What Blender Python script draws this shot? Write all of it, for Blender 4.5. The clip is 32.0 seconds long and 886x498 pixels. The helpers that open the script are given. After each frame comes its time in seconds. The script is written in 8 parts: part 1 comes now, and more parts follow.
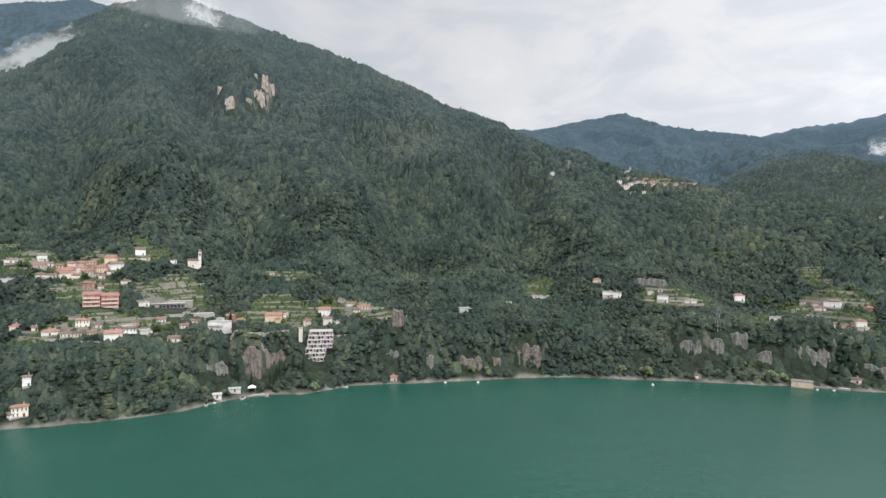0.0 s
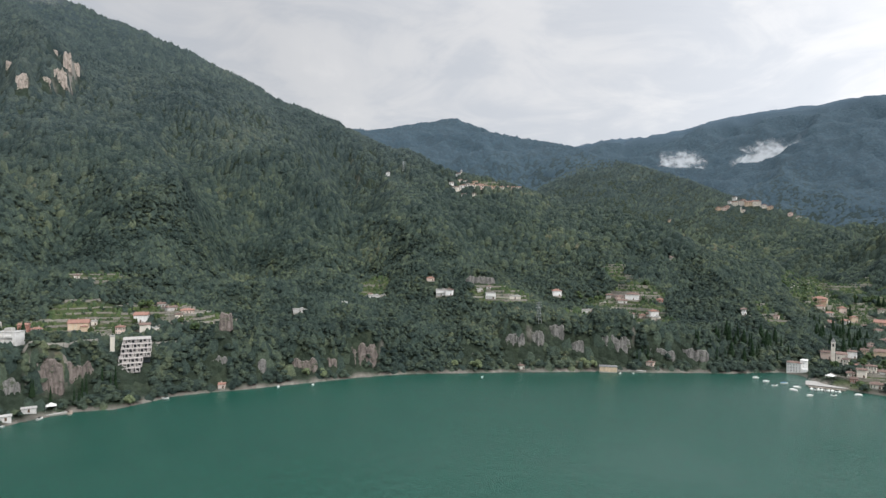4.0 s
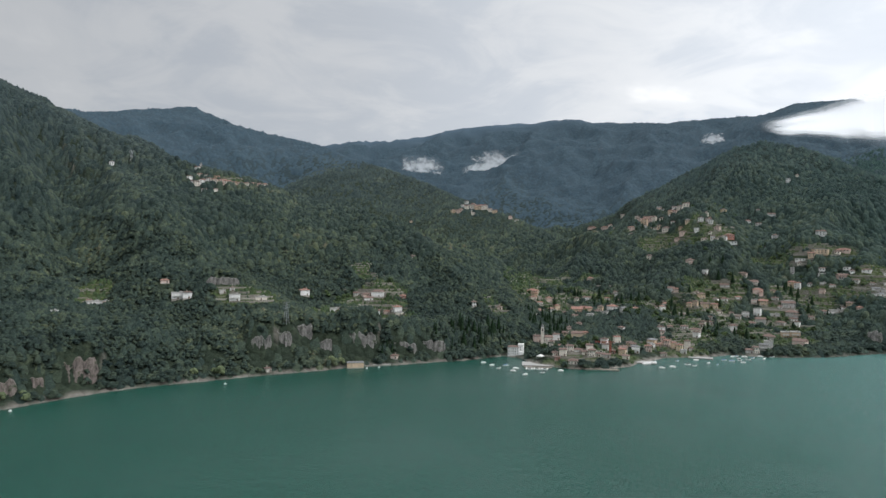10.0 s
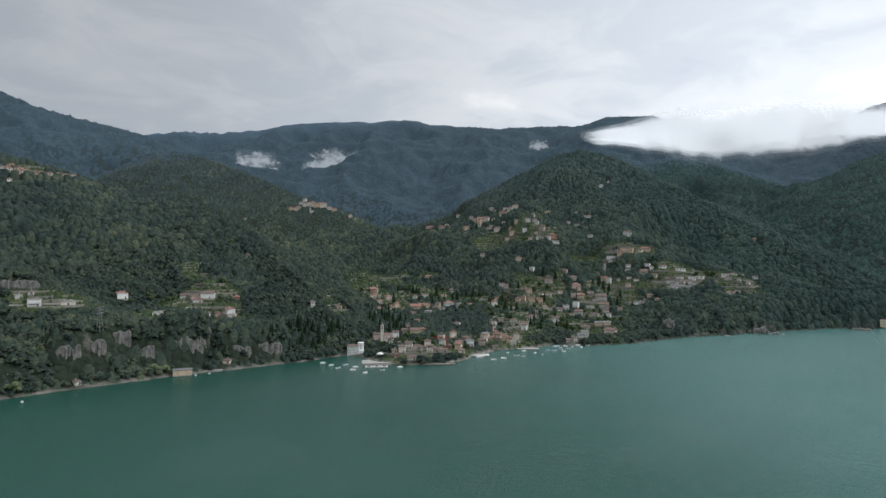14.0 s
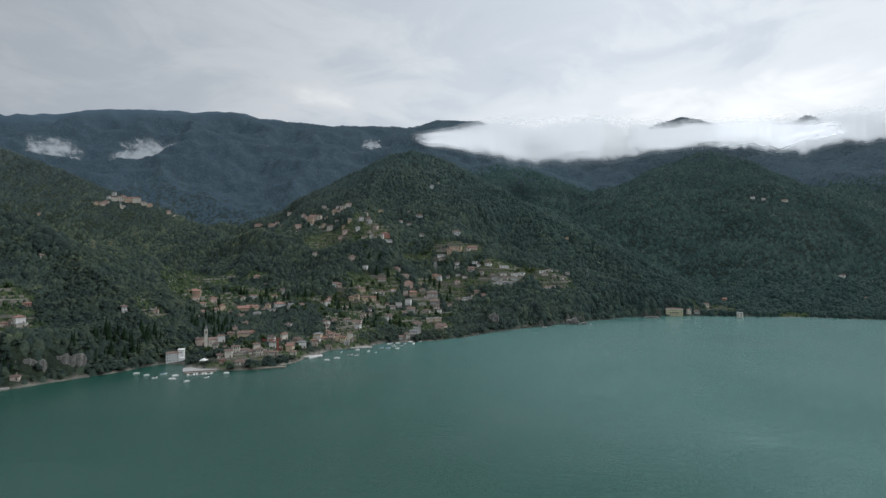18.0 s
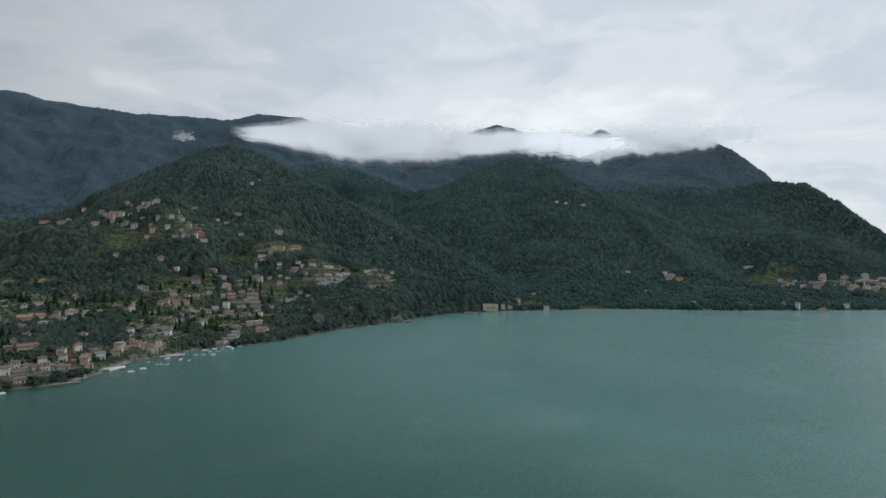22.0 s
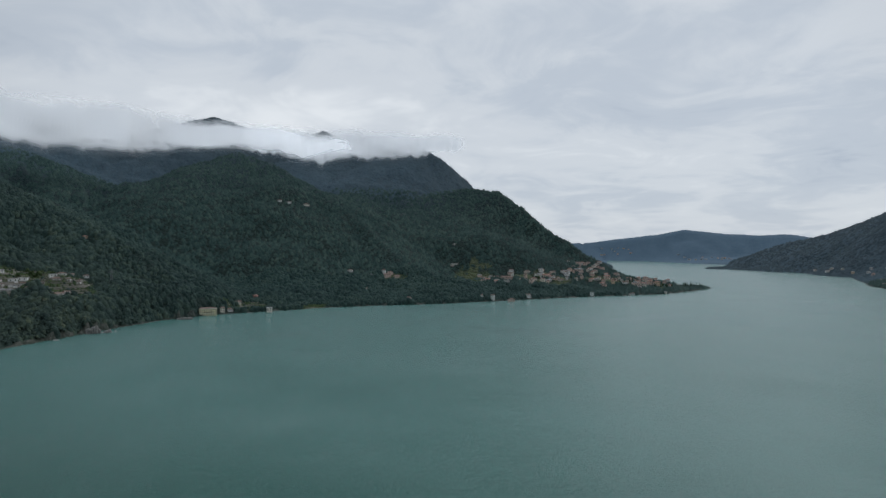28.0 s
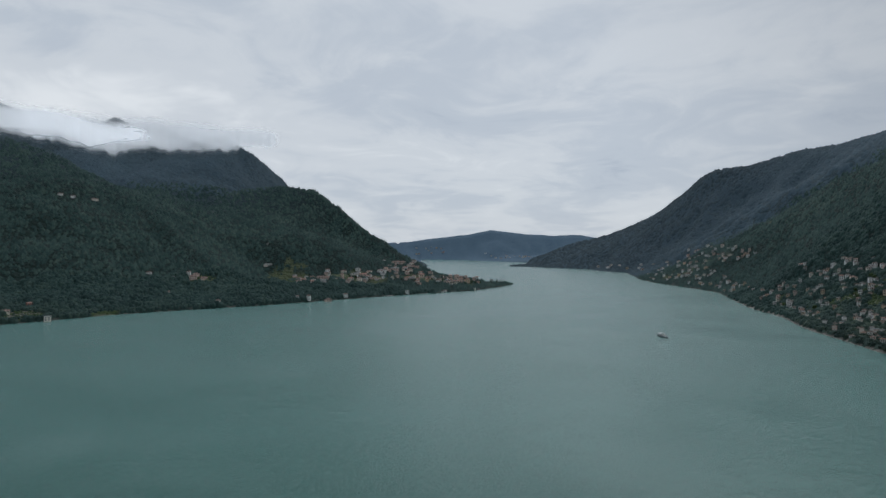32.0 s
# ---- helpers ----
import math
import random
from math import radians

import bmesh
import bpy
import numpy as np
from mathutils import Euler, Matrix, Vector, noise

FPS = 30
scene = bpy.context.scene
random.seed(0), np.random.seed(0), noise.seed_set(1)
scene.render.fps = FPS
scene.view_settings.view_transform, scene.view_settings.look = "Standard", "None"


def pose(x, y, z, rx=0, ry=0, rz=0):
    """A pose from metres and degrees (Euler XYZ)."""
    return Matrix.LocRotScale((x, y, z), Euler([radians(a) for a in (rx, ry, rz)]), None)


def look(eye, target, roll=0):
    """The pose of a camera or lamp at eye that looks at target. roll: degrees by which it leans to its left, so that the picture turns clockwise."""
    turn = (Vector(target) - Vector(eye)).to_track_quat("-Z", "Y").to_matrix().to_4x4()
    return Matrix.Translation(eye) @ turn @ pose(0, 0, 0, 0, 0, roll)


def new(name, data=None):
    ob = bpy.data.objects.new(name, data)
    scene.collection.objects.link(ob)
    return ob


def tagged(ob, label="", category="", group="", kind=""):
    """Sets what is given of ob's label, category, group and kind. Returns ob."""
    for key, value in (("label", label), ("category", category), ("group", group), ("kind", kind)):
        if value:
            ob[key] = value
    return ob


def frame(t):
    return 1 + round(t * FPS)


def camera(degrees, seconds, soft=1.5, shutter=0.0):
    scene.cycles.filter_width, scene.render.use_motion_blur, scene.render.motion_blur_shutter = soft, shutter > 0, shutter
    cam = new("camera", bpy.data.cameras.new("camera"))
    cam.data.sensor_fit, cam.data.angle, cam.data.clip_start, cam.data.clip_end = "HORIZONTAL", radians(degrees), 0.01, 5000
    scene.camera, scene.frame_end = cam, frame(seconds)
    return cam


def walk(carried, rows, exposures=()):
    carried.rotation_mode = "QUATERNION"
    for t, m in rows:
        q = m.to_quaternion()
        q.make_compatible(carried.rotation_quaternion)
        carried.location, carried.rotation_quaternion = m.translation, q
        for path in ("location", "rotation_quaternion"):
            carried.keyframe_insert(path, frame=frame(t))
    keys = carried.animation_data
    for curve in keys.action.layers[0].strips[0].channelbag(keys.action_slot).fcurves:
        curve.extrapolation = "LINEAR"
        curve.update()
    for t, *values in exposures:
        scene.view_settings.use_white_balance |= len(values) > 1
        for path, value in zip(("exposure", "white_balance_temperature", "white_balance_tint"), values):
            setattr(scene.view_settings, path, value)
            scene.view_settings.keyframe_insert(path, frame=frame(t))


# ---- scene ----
cam = camera(72.07, 32.0, soft=1.5)
EYE = 95.0
# seconds, heading (to the left of +y), pitch, roll: a hovering camera that pans to the right
TURNS = [
    (0, 0.002, -0.163, 0.267),
    (1, -3.895, -0.131, 0.248),
    (2, -7.696, -0.115, 0.250),
    (3, -11.481, -0.123, 0.270),
    (4, -15.350, -0.136, 0.284),
    (5, -19.283, -0.131, 0.275),
    (6, -23.229, -0.136, 0.263),
    (7, -27.175, -0.144, 0.255),
    (8, -31.024, -0.141, 0.255),
    (9, -34.867, -0.123, 0.252),
    (10, -38.726, -0.115, 0.251),
    (11, -42.519, -0.134, 0.248),
    (12, -46.251, -0.156, 0.243),
    (13, -49.970, -0.170, 0.250),
    (14, -53.717, -0.181, 0.270),
    (15, -57.506, -0.194, 0.277),
    (16, -61.295, -0.197, 0.264),
    (17, -65.257, -0.213, 0.230),
    (18, -69.298, -0.231, 0.184),
    (19, -73.330, -0.226, 0.166),
    (20, -77.388, -0.213, 0.178),
    (21, -81.503, -0.220, 0.179),
    (22, -85.653, -0.220, 0.152),
    (23, -89.866, -0.209, 0.124),
    (24, -94.098, -0.196, 0.103),
    (25, -98.328, -0.186, 0.093),
    (26, -102.606, -0.185, 0.086),
    (27, -106.927, -0.190, 0.076),
    (28, -111.221, -0.190, 0.078),
    (29, -115.521, -0.198, 0.084),
    (30, -119.805, -0.210, 0.076),
    (31, -124.070, -0.222, 0.037),
    (32, -128.332, -0.229, -0.028),
]
# seconds, stops, kelvin, tint
EXPOSURES = [(0.0, 0.31, 6500, 12), (6.0, -0.02, 6440, 12), (9.0, -0.2, 6360, 11), (13.0, -0.44, 6220, 10), (20.0, -0.80, 6100, 9), (25.0, -1.0, 6020, 9), (32.0, -1.16, 5980, 9)]
walk(cam, [(t, pose(0, 0, EYE, 0, 0, h) @ pose(0, 0, 0, 90 + p, 0, 0) @ pose(0, 0, 0, 0, 0, r)) for t, h, p, r in TURNS], EXPOSURES)

# ---- sky and sun ----
SUN_HEADING, SUN_HEIGHT = -158.0, 44.0


def node(tree, kind, **values):
    """A node with its inputs set by name (or by number, as i0, i1 ...) and its other settings."""
    n = tree.nodes.new(kind)
    for key, value in values.items():
        if key[0] == "i" and key[1:].isdigit():
            sock = n.inputs[int(key[1:])]
        elif key in n.inputs.keys():
            sock = n.inputs[key]
        else:
            sock = None
        if sock is None:
            if key == "operation":
                n.operation = value
            elif key == "use_clamp":
                n.use_clamp = value
            elif key == "attribute_name":
                n.attribute_name = value
            elif key == "sky_type":
                n.sky_type = value
            elif key == "sun_disc":
                n.sun_disc = value
            elif key == "sun_elevation":
                n.sun_elevation = value
            elif key == "sun_rotation":
                n.sun_rotation = value
            else:
                raise KeyError(key)
        elif isinstance(value, bpy.types.NodeSocket):
            tree.links.new(value, sock)
        else:
            sock.default_value = value
    return n


def ramp(tree, fac, stops, smooth=False):
    n = node(tree, "ShaderNodeValToRGB", i0=fac)
    n.color_ramp.interpolation = "EASE" if smooth else "LINEAR"
    while len(n.color_ramp.elements) < len(stops):
        n.color_ramp.elements.new(0.5)
    for e, (p, c) in zip(n.color_ramp.elements, stops):
        e.position, e.color = p, ((c, c, c, 1) if isinstance(c, (int, float)) else (*c, 1))
    return n.outputs[0]


def math_node(tree, op, a, b=0.0, clamp=False):
    return node(tree, "ShaderNodeMath", operation=op, use_clamp=clamp, i0=a, i1=b).outputs[0]


def blend(tree, fac, a, b, how="MIX"):
    n = tree.nodes.new("ShaderNodeMix")
    n.data_type, n.blend_type = "RGBA", how
    for i, v in ((0, fac), (6, a), (7, b)):
        if isinstance(v, bpy.types.NodeSocket):
            tree.links.new(v, n.inputs[i])
        else:
            n.inputs[i].default_value = (*v, 1) if isinstance(v, tuple) and len(v) == 3 else v
    return n.outputs[2]


world = bpy.data.worlds.new("overcast_sky")
scene.world = world
world.use_nodes = True
wt = world.node_tree
wt.nodes.clear()
sky = node(wt, "ShaderNodeTexSky", sky_type="NISHITA", sun_disc=False, sun_elevation=radians(SUN_HEIGHT), sun_rotation=radians(-SUN_HEADING))
sky_col = blend(wt, 1.0, sky.outputs[0], (0.11, 0.11, 0.11), "MULTIPLY")
way = node(wt, "ShaderNodeTexCoord").outputs["Generated"]
sep = node(wt, "ShaderNodeSeparateXYZ", i0=way)
# the cloud layer is a flat sheet overhead: directions are met with it
low = math_node(wt, "ADD", math_node(wt, "MAXIMUM", sep.outputs[2], 0.0), 0.16)
flat = node(wt, "ShaderNodeCombineXYZ", i0=math_node(wt, "DIVIDE", sep.outputs[0], low), i1=math_node(wt, "DIVIDE", sep.outputs[1], low), i2=0.0).outputs[0]
big = node(wt, "ShaderNodeTexNoise", Vector=flat, Scale=0.55, Detail=5.0, Roughness=0.55, Distortion=0.4).outputs[0]
fine = node(wt, "ShaderNodeTexNoise", Vector=flat, Scale=2.2, Detail=6.0, Roughness=0.6, Distortion=0.8).outputs[0]
cover = math_node(wt, "ADD", math_node(wt, "MULTIPLY", big, 0.65), math_node(wt, "MULTIPLY", fine, 0.35))
cloud = ramp(wt, cover, [(0.32, (0.375, 0.408, 0.455)), (0.44, (0.490, 0.515, 0.541)), (0.55, (0.590, 0.600, 0.603)), (0.68, (0.740, 0.735, 0.715))], True)
sun_way = Vector((math.sin(radians(-SUN_HEADING)) * math.cos(radians(SUN_HEIGHT)), math.cos(radians(SUN_HEADING)) * math.cos(radians(SUN_HEIGHT)), math.sin(radians(SUN_HEIGHT))))
# the cloud layer thins out, and is brighter, down the lake
down_lake = node(wt, "ShaderNodeVectorMath", operation="DOT_PRODUCT", i0=way, i1=Vector((math.sin(radians(113)), math.cos(radians(113)), 0.0))).outputs["Value"]
lift = math_node(wt, "ADD", math_node(wt, "MULTIPLY", ramp(wt, math_node(wt, "ADD", math_node(wt, "MULTIPLY", down_lake, 0.5), 0.5), [(0.3, 0.0), (0.56, 0.2), (0.74, 0.5), (0.92, 1.0)]), 1.42), 1.0)
cloud = blend(wt, 1.0, cloud, node(wt, "ShaderNodeCombineXYZ", i0=lift, i1=lift, i2=lift).outputs[0], "MULTIPLY")
# an overcast sky is brightest overhead
over = math_node(wt, "ADD", math_node(wt, "MULTIPLY", ramp(wt, sep.outputs[2], [(0.34, 0.0), (1.0, 1.0)], True), 2.0), 1.0)
cloud = blend(wt, 1.0, cloud, node(wt, "ShaderNodeCombineXYZ", i0=over, i1=over, i2=over).outputs[0], "MULTIPLY")
mixed = blend(wt, 0.93, sky_col, cloud)
wt.links.new(node(wt, "ShaderNodeBackground", Color=mixed, Strength=1.0).outputs[0], node(wt, "ShaderNodeOutputWorld").inputs[0])

sun = new("sun", bpy.data.lights.new("sun", "SUN"))
sun.data.energy, sun.data.angle, sun.data.color = 1.2, radians(22), (1.0, 0.97, 0.93)
sun.matrix_world = look(sun_way * 1000, (0, 0, 0))


# ---- materials ----
def material(name):
    m = bpy.data.materials.new(name)
    m.use_nodes = True
    m.node_tree.nodes.clear()
    return m, m.node_tree


def finish(tree, shader, bump=None):
    tree.links.new(shader, node(tree, "ShaderNodeOutputMaterial").inputs[0])


def place_of(tree):
    return node(tree, "ShaderNodeNewGeometry").outputs["Position"]


def noise_tex(tree, where, scale, detail=4.0, rough=0.55, distort=0.0):
    return node(tree, "ShaderNodeTexNoise", Vector=where, Scale=scale, Detail=detail, Roughness=rough, Distortion=distort).outputs[0]


def plain(name, col, rough=0.8, grain=0.25, scale=0.6, metal=0.0, vary=0.12, bump=0.3):
    """A painted or mineral surface: stains and grain at two scales, and a tint of its own for each object."""
    m, t = material(name)
    p = node(t, "ShaderNodeTexCoord").outputs["Object"]
    stain = noise_tex(t, p, scale, 5.0, 0.6)
    fleck = noise_tex(t, p, scale * 9, 3.0, 0.6)
    c = blend(t, ramp(t, stain, [(0.3, 0.0), (0.7, 1.0)]), tuple(a * (1 - grain) for a in col), tuple(min(1, a * (1 + grain * 0.5)) for a in col))
    c = blend(t, 0.35, c, blend(t, fleck, tuple(a * 0.7 for a in col), tuple(min(1, a * 1.2) for a in col)))
    rnd = node(t, "ShaderNodeObjectInfo").outputs["Random"]
    hsv = node(t, "ShaderNodeHueSaturation", Color=c, Value=math_node(t, "ADD", math_node(t, "MULTIPLY", rnd, 2 * vary), 1 - vary))
    b = node(t, "ShaderNodeBump", Height=fleck, Strength=bump, Distance=0.05)
    s = node(t, "ShaderNodeBsdfPrincipled", **{"Base Color": hsv.outputs[0], "Roughness": rough, "Metallic": metal, "Normal": b.outputs[0]})
    finish(t, s.outputs[0])
    return m


def foliage(name, stops, scale=0.35, high=None, mottle=1.0, east=None, reach=(0.4, 1.2)):
    """Leaves: the tint of each crown from its own random value and from where it grows, mottled by leaf clumps; haze
    and backlit dimness put into the colour high up and on the eastern slopes.
    """
    m, t = material(name)
    p = place_of(t)
    xyz = node(t, "ShaderNodeSeparateXYZ", i0=p)
    own = node(t, "ShaderNodeNewGeometry").outputs["Random Per Island"]
    stand = math_node(t, "ADD", math_node(t, "MULTIPLY", noise_tex(t, p, 0.007, 3.0, 0.6), 0.5), math_node(t, "MULTIPLY", noise_tex(t, p, 0.045, 3.0, 0.6), 0.5))
    leaf = noise_tex(t, p, scale, 5.0, 0.75)
    f = math_node(t, "ADD", math_node(t, "MULTIPLY", own, 0.5), math_node(t, "MULTIPLY", ramp(t, stand, [(0.37, 0.0), (0.63, 1.0)]), 0.5))
    c = ramp(t, f, stops)
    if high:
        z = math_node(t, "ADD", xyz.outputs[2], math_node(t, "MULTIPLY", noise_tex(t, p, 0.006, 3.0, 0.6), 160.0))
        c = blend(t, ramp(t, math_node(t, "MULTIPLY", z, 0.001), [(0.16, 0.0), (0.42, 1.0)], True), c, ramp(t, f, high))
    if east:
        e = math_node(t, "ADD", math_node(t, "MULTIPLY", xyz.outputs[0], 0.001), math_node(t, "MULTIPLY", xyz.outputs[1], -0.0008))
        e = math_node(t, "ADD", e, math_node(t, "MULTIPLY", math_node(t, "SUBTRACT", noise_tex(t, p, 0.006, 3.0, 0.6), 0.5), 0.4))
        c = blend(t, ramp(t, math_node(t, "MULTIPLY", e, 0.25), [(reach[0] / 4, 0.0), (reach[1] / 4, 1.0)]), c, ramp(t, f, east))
    c = blend(t, 1.0, c, ramp(t, leaf, [(0.30, 1 - 0.48 * mottle), (0.50, 1 - 0.05 * mottle), (0.72, 1 + 0.6 * mottle)]), "MULTIPLY")
    b = node(t, "ShaderNodeBump", Height=leaf, Strength=0.8 * mottle, Distance=1.0)
    s = node(t, "ShaderNodeBsdfPrincipled", **{"Base Color": c, "Roughness": 0.8, "Specular IOR Level": 0.1, "Normal": b.outputs[0]})
    finish(t, s.outputs[0])
    return m


LOW_LEAVES = [(0.0, (0.014, 0.025, 0.024)), (0.22, (0.025, 0.040, 0.034)), (0.5, (0.039, 0.058, 0.046)), (0.74, (0.060, 0.080, 0.054)), (0.9, (0.092, 0.110, 0.063)), (1.0, (0.112, 0.102, 0.072))]
# greyer and bluer leaves high up: haze put into the colour
HIGH_HAZE_LEAVES = [(0.0, (0.020, 0.034, 0.036)), (0.3, (0.032, 0.049, 0.049)), (0.6, (0.046, 0.065, 0.061)), (0.85, (0.065, 0.084, 0.071)), (1.0, (0.084, 0.097, 0.077))]
# bluer, dimmer leaves to the east: haze and backlit shade as colour
EAST_HAZE_LEAVES = [(0.0, (0.013, 0.030, 0.028)), (0.3, (0.021, 0.044, 0.040)), (0.6, (0.031, 0.060, 0.053)), (0.85, (0.047, 0.078, 0.065)), (1.0, (0.064, 0.090, 0.072))]
WOODS = foliage("mixed_woods_leaves", LOW_LEAVES, 0.6, HIGH_HAZE_LEAVES, 1.0, EAST_HAZE_LEAVES)
HIGH_WOODS = foliage("high_woods_leaves", LOW_LEAVES, 0.4, HIGH_HAZE_LEAVES, 0.8, EAST_HAZE_LEAVES)
# distance haze put into the leaf colour, dimmer on the backlit west range
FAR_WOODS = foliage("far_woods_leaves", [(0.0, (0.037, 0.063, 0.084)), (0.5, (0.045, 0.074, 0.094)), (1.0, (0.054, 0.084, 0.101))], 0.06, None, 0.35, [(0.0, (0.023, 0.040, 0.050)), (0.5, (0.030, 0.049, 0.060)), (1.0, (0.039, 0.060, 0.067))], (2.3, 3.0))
CYPRESS = foliage("cypress_needles", [(0.0, (0.012, 0.028, 0.014)), (1.0, (0.024, 0.045, 0.020))], 0.8)


def ground_material():
    """Woodland floor, terraced meadow, bare rock and shingle, by the land's cover; haze is tinted into the far land."""
    m, t = material("hillside_ground")
    p = place_of(t)
    cov = node(t, "ShaderNodeAttribute", attribute_name="cover")
    sep = node(t, "ShaderNodeSeparateColor", i0=cov.outputs["Color"])
    big, mid, small = noise_tex(t, p, 0.006, 4.0, 0.6), noise_tex(t, p, 0.05, 5.0, 0.65), noise_tex(t, p, 0.3, 4.0, 0.7)
    crowns = node(t, "ShaderNodeTexVoronoi", Vector=node(t, "ShaderNodeMapping", Vector=p, Scale=(1, 1, 0.7)).outputs[0], Scale=0.16, Randomness=1.0)
    pick = node(t, "ShaderNodeSeparateColor", i0=crowns.outputs["Color"]).outputs[0]
    f = math_node(t, "ADD", math_node(t, "MULTIPLY", pick, 0.55), math_node(t, "MULTIPLY", ramp(t, big, [(0.3, 0.0), (0.7, 1.0)]), 0.45))
    wood = ramp(t, f, [(0.0, (0.019, 0.028, 0.019)), (0.5, (0.027, 0.039, 0.026)), (0.85, (0.038, 0.051, 0.032)), (1.0, (0.046, 0.057, 0.036))])
    wood = blend(t, 1.0, wood, ramp(t, small, [(0.3, 0.65), (0.7, 1.4)]), "MULTIPLY")
    xyz = node(t, "ShaderNodeSeparateXYZ", i0=p)
    # eastern floor takes the same painted haze and backlit dimness as the leaves
    east = math_node(t, "ADD", math_node(t, "MULTIPLY", xyz.outputs[0], 0.00025), math_node(t, "MULTIPLY", xyz.outputs[1], -0.0002))
    wood = blend(t, ramp(t, east, [(0.06, 0.0), (0.22, 1.0)]), wood, blend(t, ramp(t, small, [(0.3, 0.0), (0.7, 1.0)]), (0.011, 0.022, 0.019), (0.022, 0.038, 0.032)))
    z = xyz.outputs[2]
    step = math_node(t, "FRACT", math_node(t, "ADD", math_node(t, "MULTIPLY", z, 0.28), math_node(t, "MULTIPLY", mid, 1.2)))
    grass = blend(t, ramp(t, small, [(0.3, 0.0), (0.7, 1.0)]), (0.042, 0.064, 0.026), (0.085, 0.104, 0.044))
    grass = blend(t, ramp(t, step, [(0.0, 0.0), (0.70, 0.0), (0.80, 0.75), (0.95, 0.6), (1.0, 0.0)]), grass, (0.150, 0.140, 0.115))
    rock = blend(t, ramp(t, mid, [(0.3, 0.0), (0.7, 1.0)]), (0.085, 0.078, 0.068), (0.30, 0.275, 0.24))
    c = blend(t, sep.outputs[0], wood, grass)
    c = blend(t, sep.outputs[1], c, rock)
    # blue-grey ground colour stands in for haze over the ranges
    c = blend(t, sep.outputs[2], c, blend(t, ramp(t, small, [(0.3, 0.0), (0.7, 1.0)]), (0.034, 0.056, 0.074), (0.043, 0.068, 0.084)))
    # pale blue haze painted onto the hills at the end of the lake
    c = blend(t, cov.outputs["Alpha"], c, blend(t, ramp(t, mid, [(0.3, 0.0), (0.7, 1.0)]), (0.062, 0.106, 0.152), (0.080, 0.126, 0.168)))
    relief = math_node(t, "SUBTRACT", math_node(t, "MULTIPLY", small, 0.5), crowns.outputs["Distance"])
    b = node(t, "ShaderNodeBump", Height=relief, Strength=math_node(t, "SUBTRACT", 0.9, math_node(t, "MULTIPLY", sep.outputs[2], 0.7)), Distance=4.5)
    s = node(t, "ShaderNodeBsdfPrincipled", **{"Base Color": c, "Roughness": 0.9, "Specular IOR Level": 0.15, "Normal": b.outputs[0]})
    finish(t, s.outputs[0])
    return m


def water_material():
    m, t = material("lake_water")
    p = place_of(t)
    wide = noise_tex(t, p, 0.0035, 3.0, 0.5)
    tint = blend(t, ramp(t, wide, [(0.3, 0.0), (0.7, 1.0)]), (0.005, 0.054, 0.038), (0.007, 0.065, 0.046))
    # paler water colour down the lake stands in for the bright sky mirrored there
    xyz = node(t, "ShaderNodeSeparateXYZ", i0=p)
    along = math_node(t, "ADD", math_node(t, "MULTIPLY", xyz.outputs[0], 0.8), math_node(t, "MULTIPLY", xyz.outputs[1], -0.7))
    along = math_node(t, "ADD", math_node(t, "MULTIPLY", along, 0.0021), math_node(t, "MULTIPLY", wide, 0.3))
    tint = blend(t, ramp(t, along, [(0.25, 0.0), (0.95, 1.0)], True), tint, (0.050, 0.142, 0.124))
    turn = node(t, "ShaderNodeMapping", Vector=p, Rotation=(0, 0, radians(25)), Scale=(1.0, 0.45, 1.0)).outputs[0]
    chop = noise_tex(t, turn, 0.28, 5.0, 0.62)
    ripple = noise_tex(t, turn, 1.3, 3.0, 0.6)
    h = math_node(t, "ADD", math_node(t, "MULTIPLY", chop, 0.8), math_node(t, "MULTIPLY", ripple, 0.5))
    gust = ramp(t, noise_tex(t, p, 0.007, 4.0, 0.6), [(0.35, 0.25), (0.65, 1.0)])
    b = node(t, "ShaderNodeBump", Height=h, Distance=1.2, Strength=math_node(t, "MULTIPLY", gust, 1.1))
    s = node(t, "ShaderNodeBsdfPrincipled", **{"Base Color": tint, "Roughness": 0.27, "IOR": 1.33, "Specular IOR Level": 0.58, "Normal": b.outputs[0]})
    finish(t, s.outputs[0])
    return m


GROUND, WATER = ground_material(), water_material()


